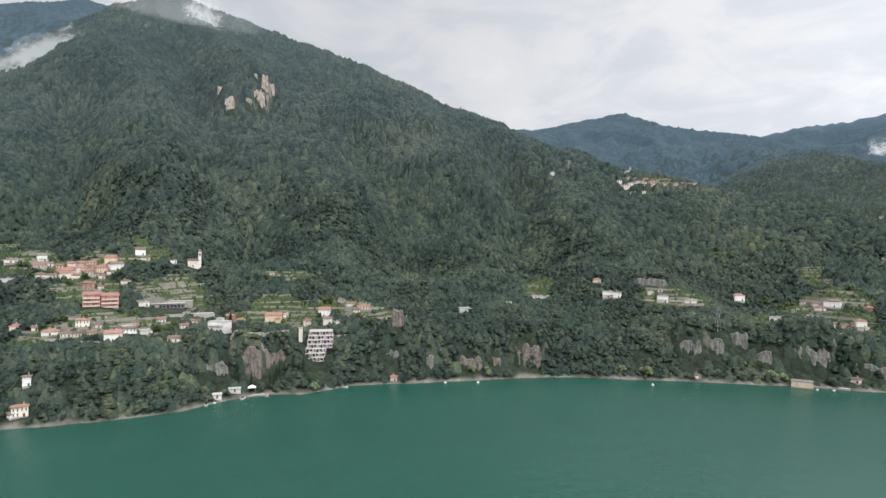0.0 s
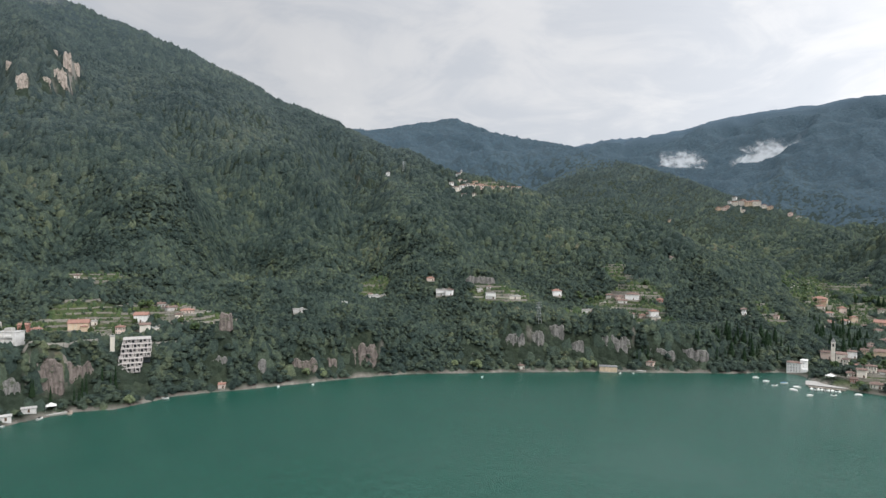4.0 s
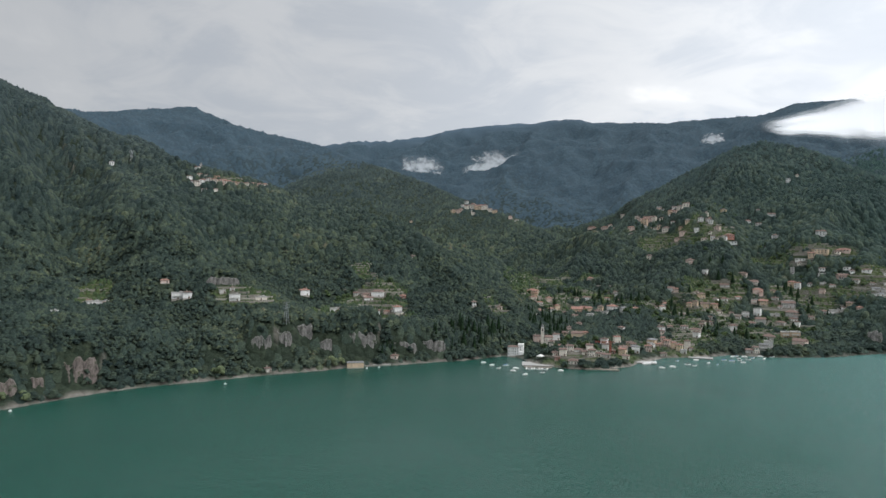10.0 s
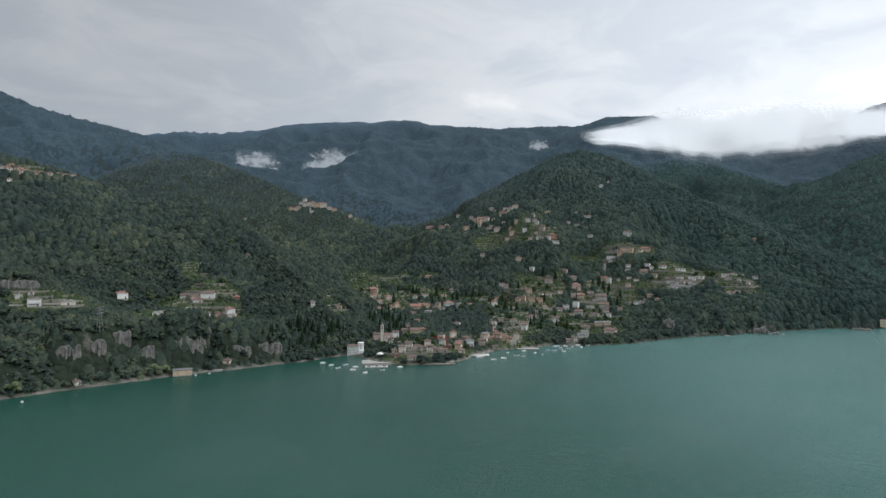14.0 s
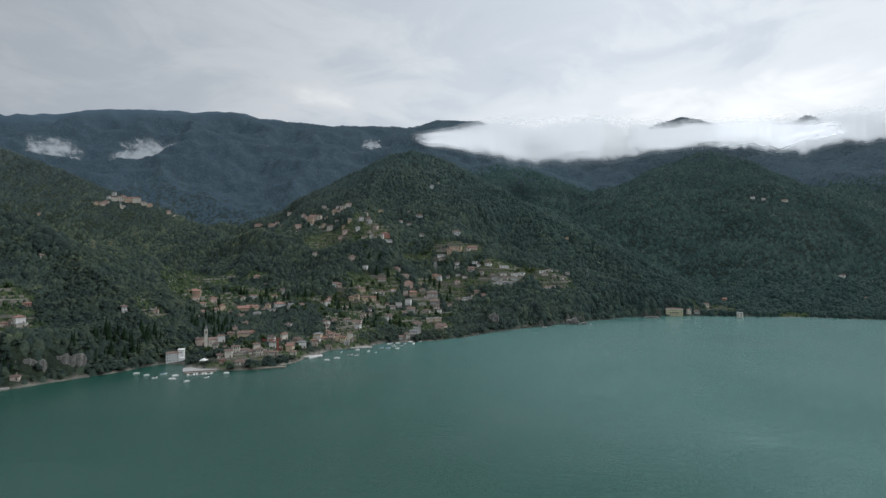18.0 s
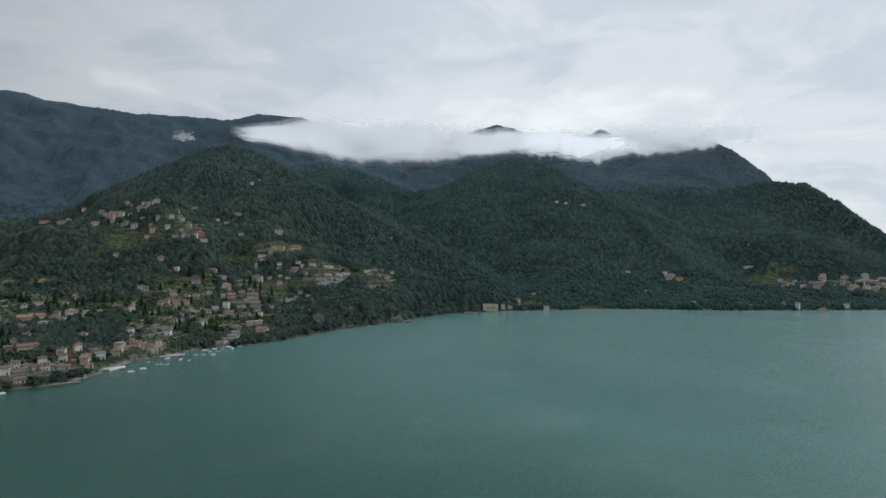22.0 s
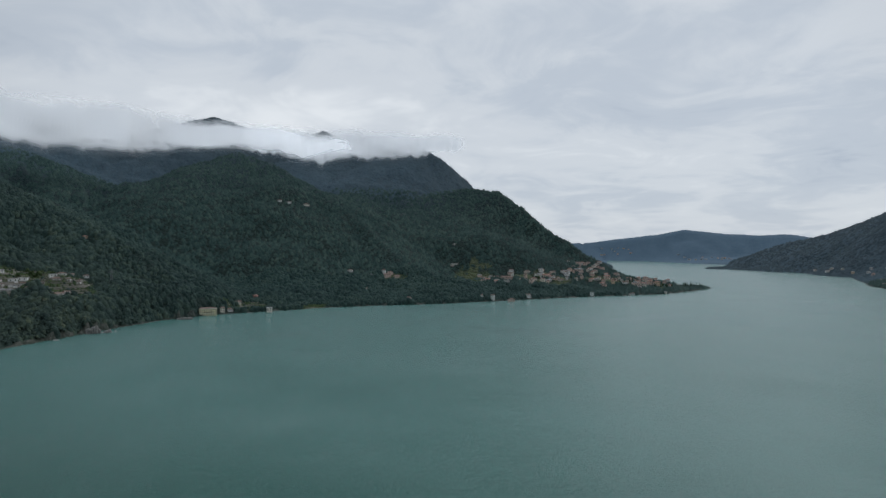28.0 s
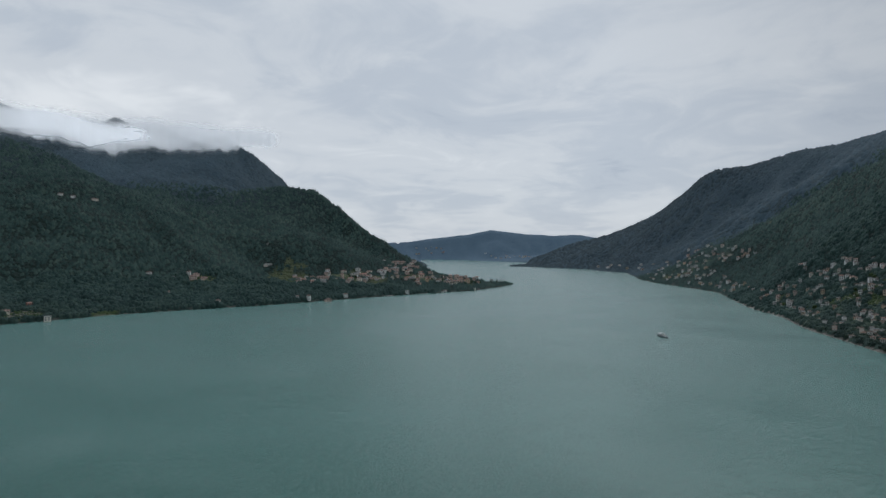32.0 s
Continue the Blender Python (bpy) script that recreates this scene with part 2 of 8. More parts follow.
def cloud_material(name, size, seed, dense=1.0, tear=1.6, bite=0.2, rise=((0.0, 0.0), (0.22, 0.8), (0.40, 1.0), (0.62, 0.62), (1.0, 0.0))):
    """Cloud: white droplets, thin and torn towards the edges of a body of that many metres."""
    m, t = material(name)
    uv = node(t, "ShaderNodeUVMap").outputs[0]
    sep = node(t, "ShaderNodeSeparateXYZ", i0=uv)
    p = node(t, "ShaderNodeMapping", Vector=place_of(t), Location=(seed * 31.7, seed * 17.3, seed * 5.1)).outputs[0]
    torn = noise_tex(t, p, 6.0 / size, 4.0, 0.55, 0.6)
    wisp = noise_tex(t, p, 16.0 / size, 3.0, 0.55, 0.6)
    across = ramp(t, sep.outputs[0], [(0.0, 0.0), (0.30, 0.75), (0.5, 1.0), (0.70, 0.75), (1.0, 0.0)], True)
    upward = ramp(t, sep.outputs[1], rise, True)
    edge = math_node(t, "MULTIPLY", across, upward)
    puff = math_node(t, "ADD", math_node(t, "MULTIPLY", math_node(t, "SUBTRACT", torn, 0.5), tear), math_node(t, "MULTIPLY", math_node(t, "SUBTRACT", wisp, 0.5), tear * 0.5))
    puff = math_node(t, "MULTIPLY", puff, math_node(t, "MULTIPLY", edge, 1.4 if size > 500 else 3.0, True))
    a = math_node(t, "MULTIPLY", ramp(t, math_node(t, "SUBTRACT", math_node(t, "ADD", math_node(t, "MULTIPLY", edge, 1.2), puff), bite), [(0.0, 0.0), (0.85, 1.0)], True), dense)
    a = math_node(t, "MULTIPLY", a, ramp(t, edge, [(0.0, 0.0), (0.3 if size > 500 else 0.10, 1.0)], True))
    # droplets scatter light from the whole sky, whichever way the sheet is bowed
    skyward = node(t, "ShaderNodeCombineXYZ", i2=1.0).outputs[0]
    white = node(t, "ShaderNodeBsdfDiffuse", Color=(0.88, 0.89, 0.90, 1), Normal=skyward)
    downward = node(t, "ShaderNodeCombineXYZ", i2=-1.0).outputs[0]
    behind = node(t, "ShaderNodeBsdfTranslucent", Color=(0.88, 0.89, 0.90, 1), Normal=downward)
    body = node(t, "ShaderNodeAddShader", i0=white.outputs[0], i1=behind.outputs[0])
    mix = node(t, "ShaderNodeMixShader", i0=a, i1=node(t, "ShaderNodeBsdfTransparent").outputs[0], i2=body.outputs[0])
    finish(t, mix.outputs[0])
    return m


# ---- land form ----
MASSIF = [(-870, 898, 174), (-855, 1019, 295), (-824, 1132, 405), (-793, 1190, 481), (-766, 1243, 531), (-711, 1298, 588), (-616, 1368, 649), (-551, 1395, 628), (-452, 1409, 595), (-322, 1414, 557), (-187, 1387, 494), (-82, 1348, 437), (18, 1300, 377), (76, 1258, 341), (138, 1192, 302), (201, 1112, 260), (262, 1027, 227), (305, 952, 198), (370, 886, 178), (427, 815, 153), (419, 796, 155), (455, 730, 139), (465, 651, 114), (458, 594, 92), (440, 532, 70), (420, 483, 54)]
LEFT_RANGE = [(-1774, 1762, 710), (-1472, 2021, 881), (-1369, 2092, 917), (-1270, 2154, 945), (-1193, 2197, 938), (-934, 2211, 850)]
SADDLE_MOUNTAIN = [(215, 2441, 499), (322, 2479, 559), (498, 2501, 602), (729, 2496, 650), (860, 2348, 569), (950, 2204, 519), (1030, 2001, 465), (1029, 1831, 405), (1034, 1594, 342), (1025, 1357, 275), (965, 1148, 217), (970, 1010, 176), (937, 872, 140), (882, 738, 89), (814, 614, 60)]
FAR_RANGE = [(1427, 3305, 505), (1723, 3275, 705), (1827, 3102, 718), (1957, 3140, 741), (1989, 3000, 722), (2229, 2953, 775), (2354, 2854, 817), (2562, 2670, 847), (2669, 2489, 836), (2759, 2312, 848), (2832, 2140, 810), (2903, 1956, 787), (2815, 1722, 737), (3070, 1460, 761), (2962, 1338, 726), (3090, 1293, 760), (3031, 1173, 769), (3100, 974, 763), (3195, 596, 600), (3285, 309, 600), (3340, 110, 690), (3350, 60, 742), (3350, -40, 768), (3347, -110, 750), (3330, -160, 690), (3281, -358, 590), (3180, -500, 650), (3150, -560, 690), (3120, -620, 650), (3070, -740, 655), (3000, -860, 600), (2878, -1009, 500)]
VILLAGE_HILL = [(1162, 781, 194), (1231, 666, 269), (1256, 595, 304), (1263, 556, 312), (1259, 487, 293), (1238, 427, 261), (1192, 303, 194), (1131, 210, 144), (1071, 139, 111), (1026, 96, 82), (969, 47, 47), (935, 29, 17)]
BACK_HILL = [(1905, 757, 394), (1950, 632, 369), (1982, 523, 382), (1906, 410, 331), (1731, 257, 225), (1543, 144, 134)]
WOODED_HILL = [(1693, 159, 225), (1799, 73, 288), (1850, 12, 333), (1898, -84, 374), (1842, -172, 341), (1729, -270, 267), (1510, -350, 166), (1350, -372, 104), (1244, -379, 72)]
CLOUD_PEAK = [(2396, -140, 393), (2422, -366, 444), (2385, -560, 460), (2305, -669, 482), (2227, -749, 492), (2155, -805, 436), (2035, -836, 331), (1969, -863, 285)]
CAPE_RIDGE = [(1890, -479, 207), (1901, -552, 243), (1860, -678, 267), (1792, -769, 282), (1703, -842, 267), (1628, -880, 215), (1503, -896, 143), (1422, -913, 109), (1356, -922, 75), (1292, -926, 58), (1245, -924, 38), (1204, -960, 22), (1162, -1041, 12), (1136, -1112, 7)]
FAR_HILLS = [(3985, -2298, 81), (3897, -2537, 124), (3726, -2865, 157), (3551, -3079, 189), (3449, -3193, 221), (3243, -3402, 186), (2928, -3612, 182), (2650, -3760, 121)]
WEST_RANGE = [(2238, -2259, 2), (2124, -2326, 52), (1985, -2381, 109), (1848, -2426, 139), (1735, -2448, 172), (1555, -2448, 237), (1404, -2422, 316), (1280, -2377, 385), (1220, -2353, 400), (1070, -2315, 399), (883, -2285, 430), (744, -2229, 425), (593, -2118, 430), (393, -1961, 460)]
WEST_SPUR = [(739, -1696, 134), (631, -1632, 198), (506, -1518, 245), (391, -1396, 259), (245, -1226, 270)]
RIDGES = [MASSIF, LEFT_RANGE, SADDLE_MOUNTAIN, FAR_RANGE, VILLAGE_HILL, BACK_HILL, WOODED_HILL, CLOUD_PEAK, CAPE_RIDGE, FAR_HILLS, WEST_RANGE, WEST_SPUR]
SHORE_EAST = [(-1500, 650), (-800, 420), (-400, 330), (-228, 314), (-205, 319), (-188, 325), (-169, 336), (-153, 348), (-144, 363), (-134, 376), (-114, 391), (-92, 393), (-79, 401), (-63, 415), (-32, 422), (35, 438), (90, 447), (130, 442), (169, 435), (204, 425), (241, 421), (275, 405), (325, 392), (374, 384), (380, 366), (366, 344), (372, 320), (396, 291), (422, 287), (444, 292), (484, 289), (506, 273), (540, 266), (563, 232), (602, 206)]
SHORE_CAPE = [(650, 187), (697, 162), (738, 135), (786, 108), (829, 77), (865, 50), (892, 12), (908, -20), (925, -88), (946, -150), (955, -226), (948, -364), (960, -466), (971, -552), (985, -640), (988, -719), (983, -755), (988, -869), (1040, -995), (1097, -1102), (1125, -1095), (1160, -1040), (1230, -1000), (1330, -990), (1480, -1020), (1650, -1150), (1900, -1400), (2400, -1800), (3000, -2200), (3532, -2598)]
SHORE_FAR = [(3532, -2600), (3302, -2769), (3000, -2700), (2651, -2615), (2430, -2640), (2330, -2900), (2500, -5200)]
SHORE_WEST = [(2180, -2250), (2149, -2120), (2078, -2045), (1948, -2075), (1774, -2036), (1609, -2043), (1474, -1935), (1308, -1880), (1205, -1747), (1126, -1660), (1025, -1527), (920, -1433), (743, -1305), (634, -1223), (485, -1011), (418, -924), (357, -862), (298, -772), (251, -722), (216, -677), (178, -636), (60, -540), (-150, -450), (-500, -360), (-1200, -300), (-2500, -500)]
LANDS = [SHORE_EAST + SHORE_CAPE + [(5200, -2599), (5200, 5200), (-5200, 5200), (-5200, 1500)],
         SHORE_FAR + [(5200, -5200), (5200, -2601)],
         SHORE_WEST + [(-5200, -900), (-5200, -5200), (2250, -5200), (2230, -2600)]]
COASTS = [SHORE_EAST + SHORE_CAPE, SHORE_FAR, SHORE_WEST]


GULLIES = [[(-512, 1212), (-448, 1109), (-328, 885), (-266, 797), (-232, 747), (-193, 662)], [(-134, 995), (-76, 868), (-54, 808), (-48, 765), (-50, 660)], [(-607, 1000), (-481, 769), (-394, 669)], [(113, 1055), (108, 801), (113, 690)]]


# crags, each at its foot: x, y, width, height
GREY_CRAGS = [(-145, 389, 17, 14), (-37, 440, 13, 13), (-9, 441, 7, 14), (148, 458, 10, 7), (184, 452, 17, 18), (201, 454, 18, 14), (221, 458, 18, 13), (222, 459, 10, 11), (260, 435, 31, 19), (293, 419, 25, 11), (317, 413, 28, 12), (235, 445, 12, 12), (191, 560, 30, 9)]
RED_CRAGS = [(-128, 402, 18, 23), (-115, 409, 22, 19), (20, 446, 20, 13), (63, 458, 25, 18), (-34, 459, 10, 13), (40, 455, 9, 10)]
SOUTH_CRAGS = [(712, 138, 25, 6), (754, 115, 17, 15), (686, 156, 25, 4), (758, 103, 25, 13), (713, 137, 17, 10), (860, 26, 24, 15), (681, 194, 13, 15)]
WARM_CRAGS = [(-346, 985, 16, 30), (-388, 1055, 8, 17), (-325, 1016, 12, 21), (-314, 1036, 20, 37), (-312, 1063, 12, 37), (-308, 1088, 13, 25), (-340, 1093, 13, 13)]


def lattice(ix, iy, seed):
    v = np.sin(ix * 127.1 + iy * 311.7 + seed * 74.7) * 43758.5453
    return v - np.floor(v)


def value_noise(x, y, seed=0):
    ix, iy = np.floor(x), np.floor(y)
    fx, fy = x - ix, y - iy
    fx, fy = fx * fx * (3 - 2 * fx), fy * fy * (3 - 2 * fy)
    a, b = lattice(ix, iy, seed), lattice(ix + 1, iy, seed)
    c, d = lattice(ix, iy + 1, seed), lattice(ix + 1, iy + 1, seed)
    return (a + (b - a) * fx) * (1 - fy) + (c + (d - c) * fx) * fy


def fbm(x, y, wave, octaves=4, seed=0):
    out, amp, total = 0.0, 1.0, 0.0
    for k in range(octaves):
        out, total = out + amp * value_noise(x / wave, y / wave, seed + k), total + amp
        wave, amp = wave * 0.5, amp * 0.5
    return out / total


def smooth_step(a, b, v):
    u = np.clip((v - a) / (b - a), 0, 1)
    return u * u * (3 - 2 * u)


def segment_distance(x, y, a, b):
    dx, dy = b[0] - a[0], b[1] - a[1]
    u = np.clip(((x - a[0]) * dx + (y - a[1]) * dy) / max(dx * dx + dy * dy, 1e-6), 0, 1)
    return np.hypot(x - a[0] - u * dx, y - a[1] - u * dy), u


def inside(x, y, ring):
    hit = np.zeros(x.shape, bool)
    for (ax, ay), (bx, by) in zip(ring, ring[1:] + ring[:1]):
        if ay != by:
            hit ^= ((ay > y) != (by > y)) & (x < (bx - ax) * (y - ay) / (by - ay) + ax)
    return hit


def shore_distance(x, y):
    """Metres to the nearest shore: plus on land, minus on the lake."""
    jx, jy = x + 10 * (fbm(x, y, 45, 3, 41) - 0.5), y + 10 * (fbm(x, y, 45, 3, 47) - 0.5)
    d = np.full(x.shape, 1e9)
    for coast in COASTS:
        for a, b in zip(coast, coast[1:]):
            d = np.minimum(d, segment_distance(jx, jy, a, b)[0])
    land = inside(jx, jy, LANDS[0]) | inside(jx, jy, LANDS[1]) | inside(jx, jy, LANDS[2])
    return np.where(land, d, -d)


def land_height(x, y):
    """The ground's height and its distance from the shore."""
    ds = shore_distance(x, y)
    on = np.maximum(ds, 0.0)
    top, near = 60 * (on / (on + 420)) ** 1.2, np.full(x.shape, 1e9)
    for pts in RIDGES:
        for (ax, ay, az), (bx, by, bz) in zip(pts, pts[1:]):
            d, u = segment_distance(x, y, (ax, ay), (bx, by))
            d = np.hypot(d, 16 * smooth_step(-300, -700, y)) - 16 * smooth_step(-300, -700, y)
            crest = az + (bz - az) * u
            z = np.minimum(crest * (on / (on + d + 1e-6)) ** 1.35, crest - d * 0.5)
            near = np.where(z > top, d, near)
            top = np.maximum(top, z)
    spur = np.abs(fbm(x, y, 260, 4, 3) - 0.5) * 2
    rough = fbm(x, y, 70, 4, 9) - 0.5
    depth = np.minimum(on, near)
    calm = 1 - 0.6 * smooth_step(250, -50, y) * smooth_step(900, 1300, x)
    z = top - (spur - 0.25) * np.minimum(depth, 260) * 0.42 * calm + rough * np.minimum(depth, 120) * 0.22
    for line in GULLIES:
        d = np.full(x.shape, 1e9)
        for a, b in zip(line, line[1:]):
            d = np.minimum(d, segment_distance(x, y, a, b)[0])
        z = z - 48 * np.exp(-(d / 46) ** 2) * smooth_step(30, 160, on) * smooth_step(0, 60, near)
    # steep, partly rocky banks straight above the water
    bank = 17 * smooth_step(430, 300, x) * smooth_step(200, 320, y) * (0.5 + fbm(x, y, 90, 2, 61))
    bank = bank + 20 * smooth_step(690, 760, x) * smooth_step(960, 900, x) * smooth_step(-60, 0, y) * smooth_step(220, 150, y)
    z = z + bank * smooth_step(5, 34, on)
    step = np.zeros(x.shape)
    for cx, cy, cw, ch in GREY_CRAGS + RED_CRAGS + SOUTH_CRAGS + WARM_CRAGS:
        r = math.hypot(cx, cy)
        v, u = (x * cx + y * cy) / r - r, np.abs(x * cy - y * cx) / r
        step = np.maximum(step, 0.75 * ch * smooth_step(-0.5, 5.0, v) * smooth_step(60, 14, v) * smooth_step(cw / 2 + 7, cw / 2 - 2, u))
    z = z + step
    z = np.maximum(z, np.minimum(on * 0.35, 2.5)) + np.minimum(on * 0.12, 1.0)
    return np.where(ds > 0, z, np.maximum(ds * 0.5, -14) - 0.4), ds


# ---- end land form ----
HEADINGS = np.radians(np.concatenate([np.arange(44, -172, -0.22), np.arange(-172, -316, -3.0)]))
RADII = 260 * 1.0125 ** np.arange(0, 238)
gh, gr = np.meshgrid(HEADINGS, RADII, indexing="ij")
GX, GY = -np.sin(gh) * gr, np.cos(gh) * gr
GZ, GS = land_height(GX, GY)
gzx = np.gradient(GZ, axis=1) / np.gradient(gr, axis=1)


def ground_at(x, y):
    """Ground height at places given as arrays, from the sheet's own grid."""
    h = np.degrees(np.arctan2(-np.asarray(x, float), np.asarray(y, float)))
    h = np.where(h > 44, h - 360, h)
    deg = np.degrees(HEADINGS)
    i = np.clip(np.interp(-h, -deg, np.arange(len(deg))), 0, len(deg) - 1.001)
    j = np.clip(np.log(np.hypot(x, y) / 260) / np.log(1.0125), 0, len(RADII) - 1.001)
    i0, j0 = i.astype(int), j.astype(int)
    u, v = i - i0, j - j0
    return (GZ[i0, j0] * (1 - u) + GZ[i0 + 1, j0] * u) * (1 - v) + (GZ[i0, j0 + 1] * (1 - u) + GZ[i0 + 1, j0 + 1] * u) * v


def mesh_object(name, verts, faces, mat, smooth=True, parent=None):
    """One mesh from arrays of corners and of equal-sided faces."""
    verts, faces = np.asarray(verts, np.float32), np.asarray(faces, np.int32)
    me = bpy.data.meshes.new(name)
    me.vertices.add(len(verts))
    me.vertices.foreach_set("co", verts.ravel())
    n = faces.shape[1]
    me.loops.add(faces.size)
    me.loops.foreach_set("vertex_index", faces.ravel())
    me.polygons.add(len(faces))
    me.polygons.foreach_set("loop_start", np.arange(0, faces.size, n, dtype=np.int32))
    me.polygons.foreach_set("use_smooth", np.full(len(faces), smooth))
    me.materials.append(mat)
    me.update(calc_edges=True)
    ob = new(name, me)
    ob.parent = parent
    return ob


def grid_faces(nu, nv, closed=False):
    i, j = np.meshgrid(np.arange(nu if closed else nu - 1), np.arange(nv - 1), indexing="ij")
    k = (i + 1) % nu
    return np.stack([i * nv + j, k * nv + j, k * nv + j + 1, i * nv + j + 1], -1).reshape(-1, 4)


# clearings with meadows, terraces and houses: x, y, radius along the shore, radius up the slope, share of grass
CLEAR_NORTH = [
    (-325, 543, 65, 25, 0.77),
    (-285, 492, 32, 44, 0.67),
    (-231, 514, 39, 40, 0.87),
    (-247, 407, 57, 18, 0.72),
    (-214, 431, 27, 22, 0.67),
    (-146, 501, 44, 15, 0.82),
    (-87, 511, 38, 26, 0.67),
    (-44, 511, 17, 20, 0.67),
    (87, 601, 25, 25, 0.77),
    (202, 534, 32, 18, 0.62),
    (339, 540, 36, 15, 0.77),
    (299, 483, 53, 36, 0.67),
    (-151, 573, 28, 15, 0.77),
    (-409, 577, 20, 28, 0.77),
    (-229, 544, 22, 15, 0.92),
    (317, 897, 62, 19, 0.67),
]
CLEAR_VILLAGE = [
    (617, 592, 32, 133, 0.87),
    (609, 489, 80, 69, 0.72),
    (589, 526, 37, 57, 0.77),
    (738, 350, 83, 42, 0.72),
    (817, 304, 32, 16, 1.00),
    (849, 507, 46, 20, 0.55),
    (898, 458, 112, 94, 0.33),
    (977, 637, 76, 46, 0.36),
    (652, 282, 59, 66, 0.67),
    (432, 318, 45, 24, 0.87),
    (884, 329, 44, 15, 0.67),
    (596, 337, 38, 56, 0.67),
    (514, 301, 22, 27, 0.97),
    (402, 317, 33, 19, 1.00),
    (502, 300, 33, 23, 1.00),
    (436, 299, 34, 19, 1.00),
]
CLEAR_SOUTH = [
    (905, 215, 40, 16, 0.9),
    (842, 245, 45, 22, 0.75),
    (690, 330, 60, 30, 0.6),
    (640, 420, 60, 25, 0.65),
    (1150, -760, 90, 30, 0.28),
    (816, 298, 32, 17, 1.00),
    (860, 227, 58, 28, 0.72),
    (901, 310, 44, 15, 0.67),
    (858, 167, 32, 26, 0.67),
    (1500, -164, 35, 42, 0.2),
    (952, -51, 35, 24, 0.67),
    (1166, -351, 34, 15, 0.67),
    (1189, -657, 88, 44, 0.67),
    (1131, -855, 105, 55, 0.77),
    (1375, -558, 28, 15, 0.4),
    (1146, -515, 35, 18, 0.77),
    (921, -179, 52, 37, 0.67),
    (786, -1517, 127, 104, 0.3),
    (340, -998, 88, 34, 0.35),
    (281, -824, 73, 94, 0.38),
    (851, -1441, 186, 86, 0.35),
]
CLEAR_GARDENS = [
    (673, 580, 72, 41, 0.70),
    (619, 483, 66, 70, 0.62),
    (669, 362, 58, 45, 0.62),
    (810, 309, 50, 30, 0.85),
    (742, 288, 40, 70, 0.62),
    (868, 228, 48, 50, 0.80),
    (864, 161, 42, 61, 0.75),
    (394, 324, 54, 30, 0.60),
    (537, 302, 34, 42, 0.60),
    (846, 514, 50, 34, 0.90),
    (880, 449, 32, 38, 0.60),
    (887, 324, 33, 21, 0.50),
    (773, 358, 30, 16, 0.50),
    (433, 453, 15, 25, 0.70),
    (622, 315, 17, 70, 0.50),
    (-364, 520, 19, 53, 0.70),
    (-274, 569, 22, 13, 0.60),
    (-226, 515, 34, 35, 0.90),
    (-244, 419, 47, 31, 0.60),
    (-135, 497, 36, 46, 0.75),
    (-154, 576, 21, 9, 0.80),
    (-70, 512, 18, 24, 0.60),
    (336, 526, 46, 38, 0.50),
    (367, 585, 28, 24, 0.50),
    (1289, -586, 79, 70, 0.42),
    (1175, -728, 119, 55, 0.42),
    (1373, -556, 30, 14, 0.42),
]
CLEARINGS = CLEAR_NORTH + CLEAR_VILLAGE + CLEAR_SOUTH + CLEAR_GARDENS


def openness(x, y):
    """0 in the woods, 1 in the open."""
    out = np.zeros(np.shape(x))
    wob = fbm(x, y, 60, 3, 21) - 0.5
    plots = fbm(x, y, 38, 3, 33)
    for cx, cy, rx, ry, share in CLEARINGS:
        k = math.hypot(cx, cy)
        ex, ey = cx / k, cy / k
        q = np.hypot(((x - cx) * ey - (y - cy) * ex) / rx, ((x - cx) * ex + (y - cy) * ey) / ry) + wob * 0.9
        patch = smooth_step(1.0, 0.75, q) * (plots < share)
        out = np.maximum(out, patch)
    return out


open_land = openness(GX, GY)
slope = np.hypot(np.gradient(GZ, axis=1) / np.gradient(gr, axis=1), np.gradient(GZ, axis=0) / (np.gradient(gh, axis=0) * gr))
rocky = np.maximum(smooth_step(4.5, 2.0, GS) * (GS > -3) * (0.3 + 0.7 * smooth_step(650, 500, GX)), smooth_step(2.2, 3.0, slope) * (GS > 4))
# haze put into the ground colour: on the high mountains, and all over the ranges beyond
range_haze = np.maximum(0.55 * smooth_step(260, 560, GZ), smooth_step(1500, 2100, np.maximum(np.maximum(GX, GY), -GY)))
# share of haze blue in the ground colour, growing with distance
lake_end_haze = smooth_step(3300, 4000, gr)
bumps = (fbm(GX, GY, 14, 2, 71) - 0.5) * 5 * smooth_step(900, 1600, gr) * (GS > 12)
land = mesh_object("ground", np.stack([GX, GY, GZ + bumps], -1).reshape(-1, 3), grid_faces(len(HEADINGS), len(RADII), True), GROUND)
tagged(land, "steep wooded mountain slopes falling to a lake", "ground", kind="structure")
cover_map = land.data.color_attributes.new("cover", "FLOAT_COLOR", "POINT")
cover_map.data.foreach_set("color", np.stack([open_land, rocky, range_haze, lake_end_haze], -1).astype(np.float32).ravel())

ring = np.radians(np.arange(0, 360, 2.5))
rim = np.array([0, 60, 150, 300, 600, 1200, 2400, 4980.0])
wr, wh = np.meshgrid(rim, ring)
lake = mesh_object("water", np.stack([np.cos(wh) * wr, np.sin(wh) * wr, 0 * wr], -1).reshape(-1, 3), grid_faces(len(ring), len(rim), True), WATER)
tagged(lake, "green lake water with light wind ripples", "lake", kind="structure")


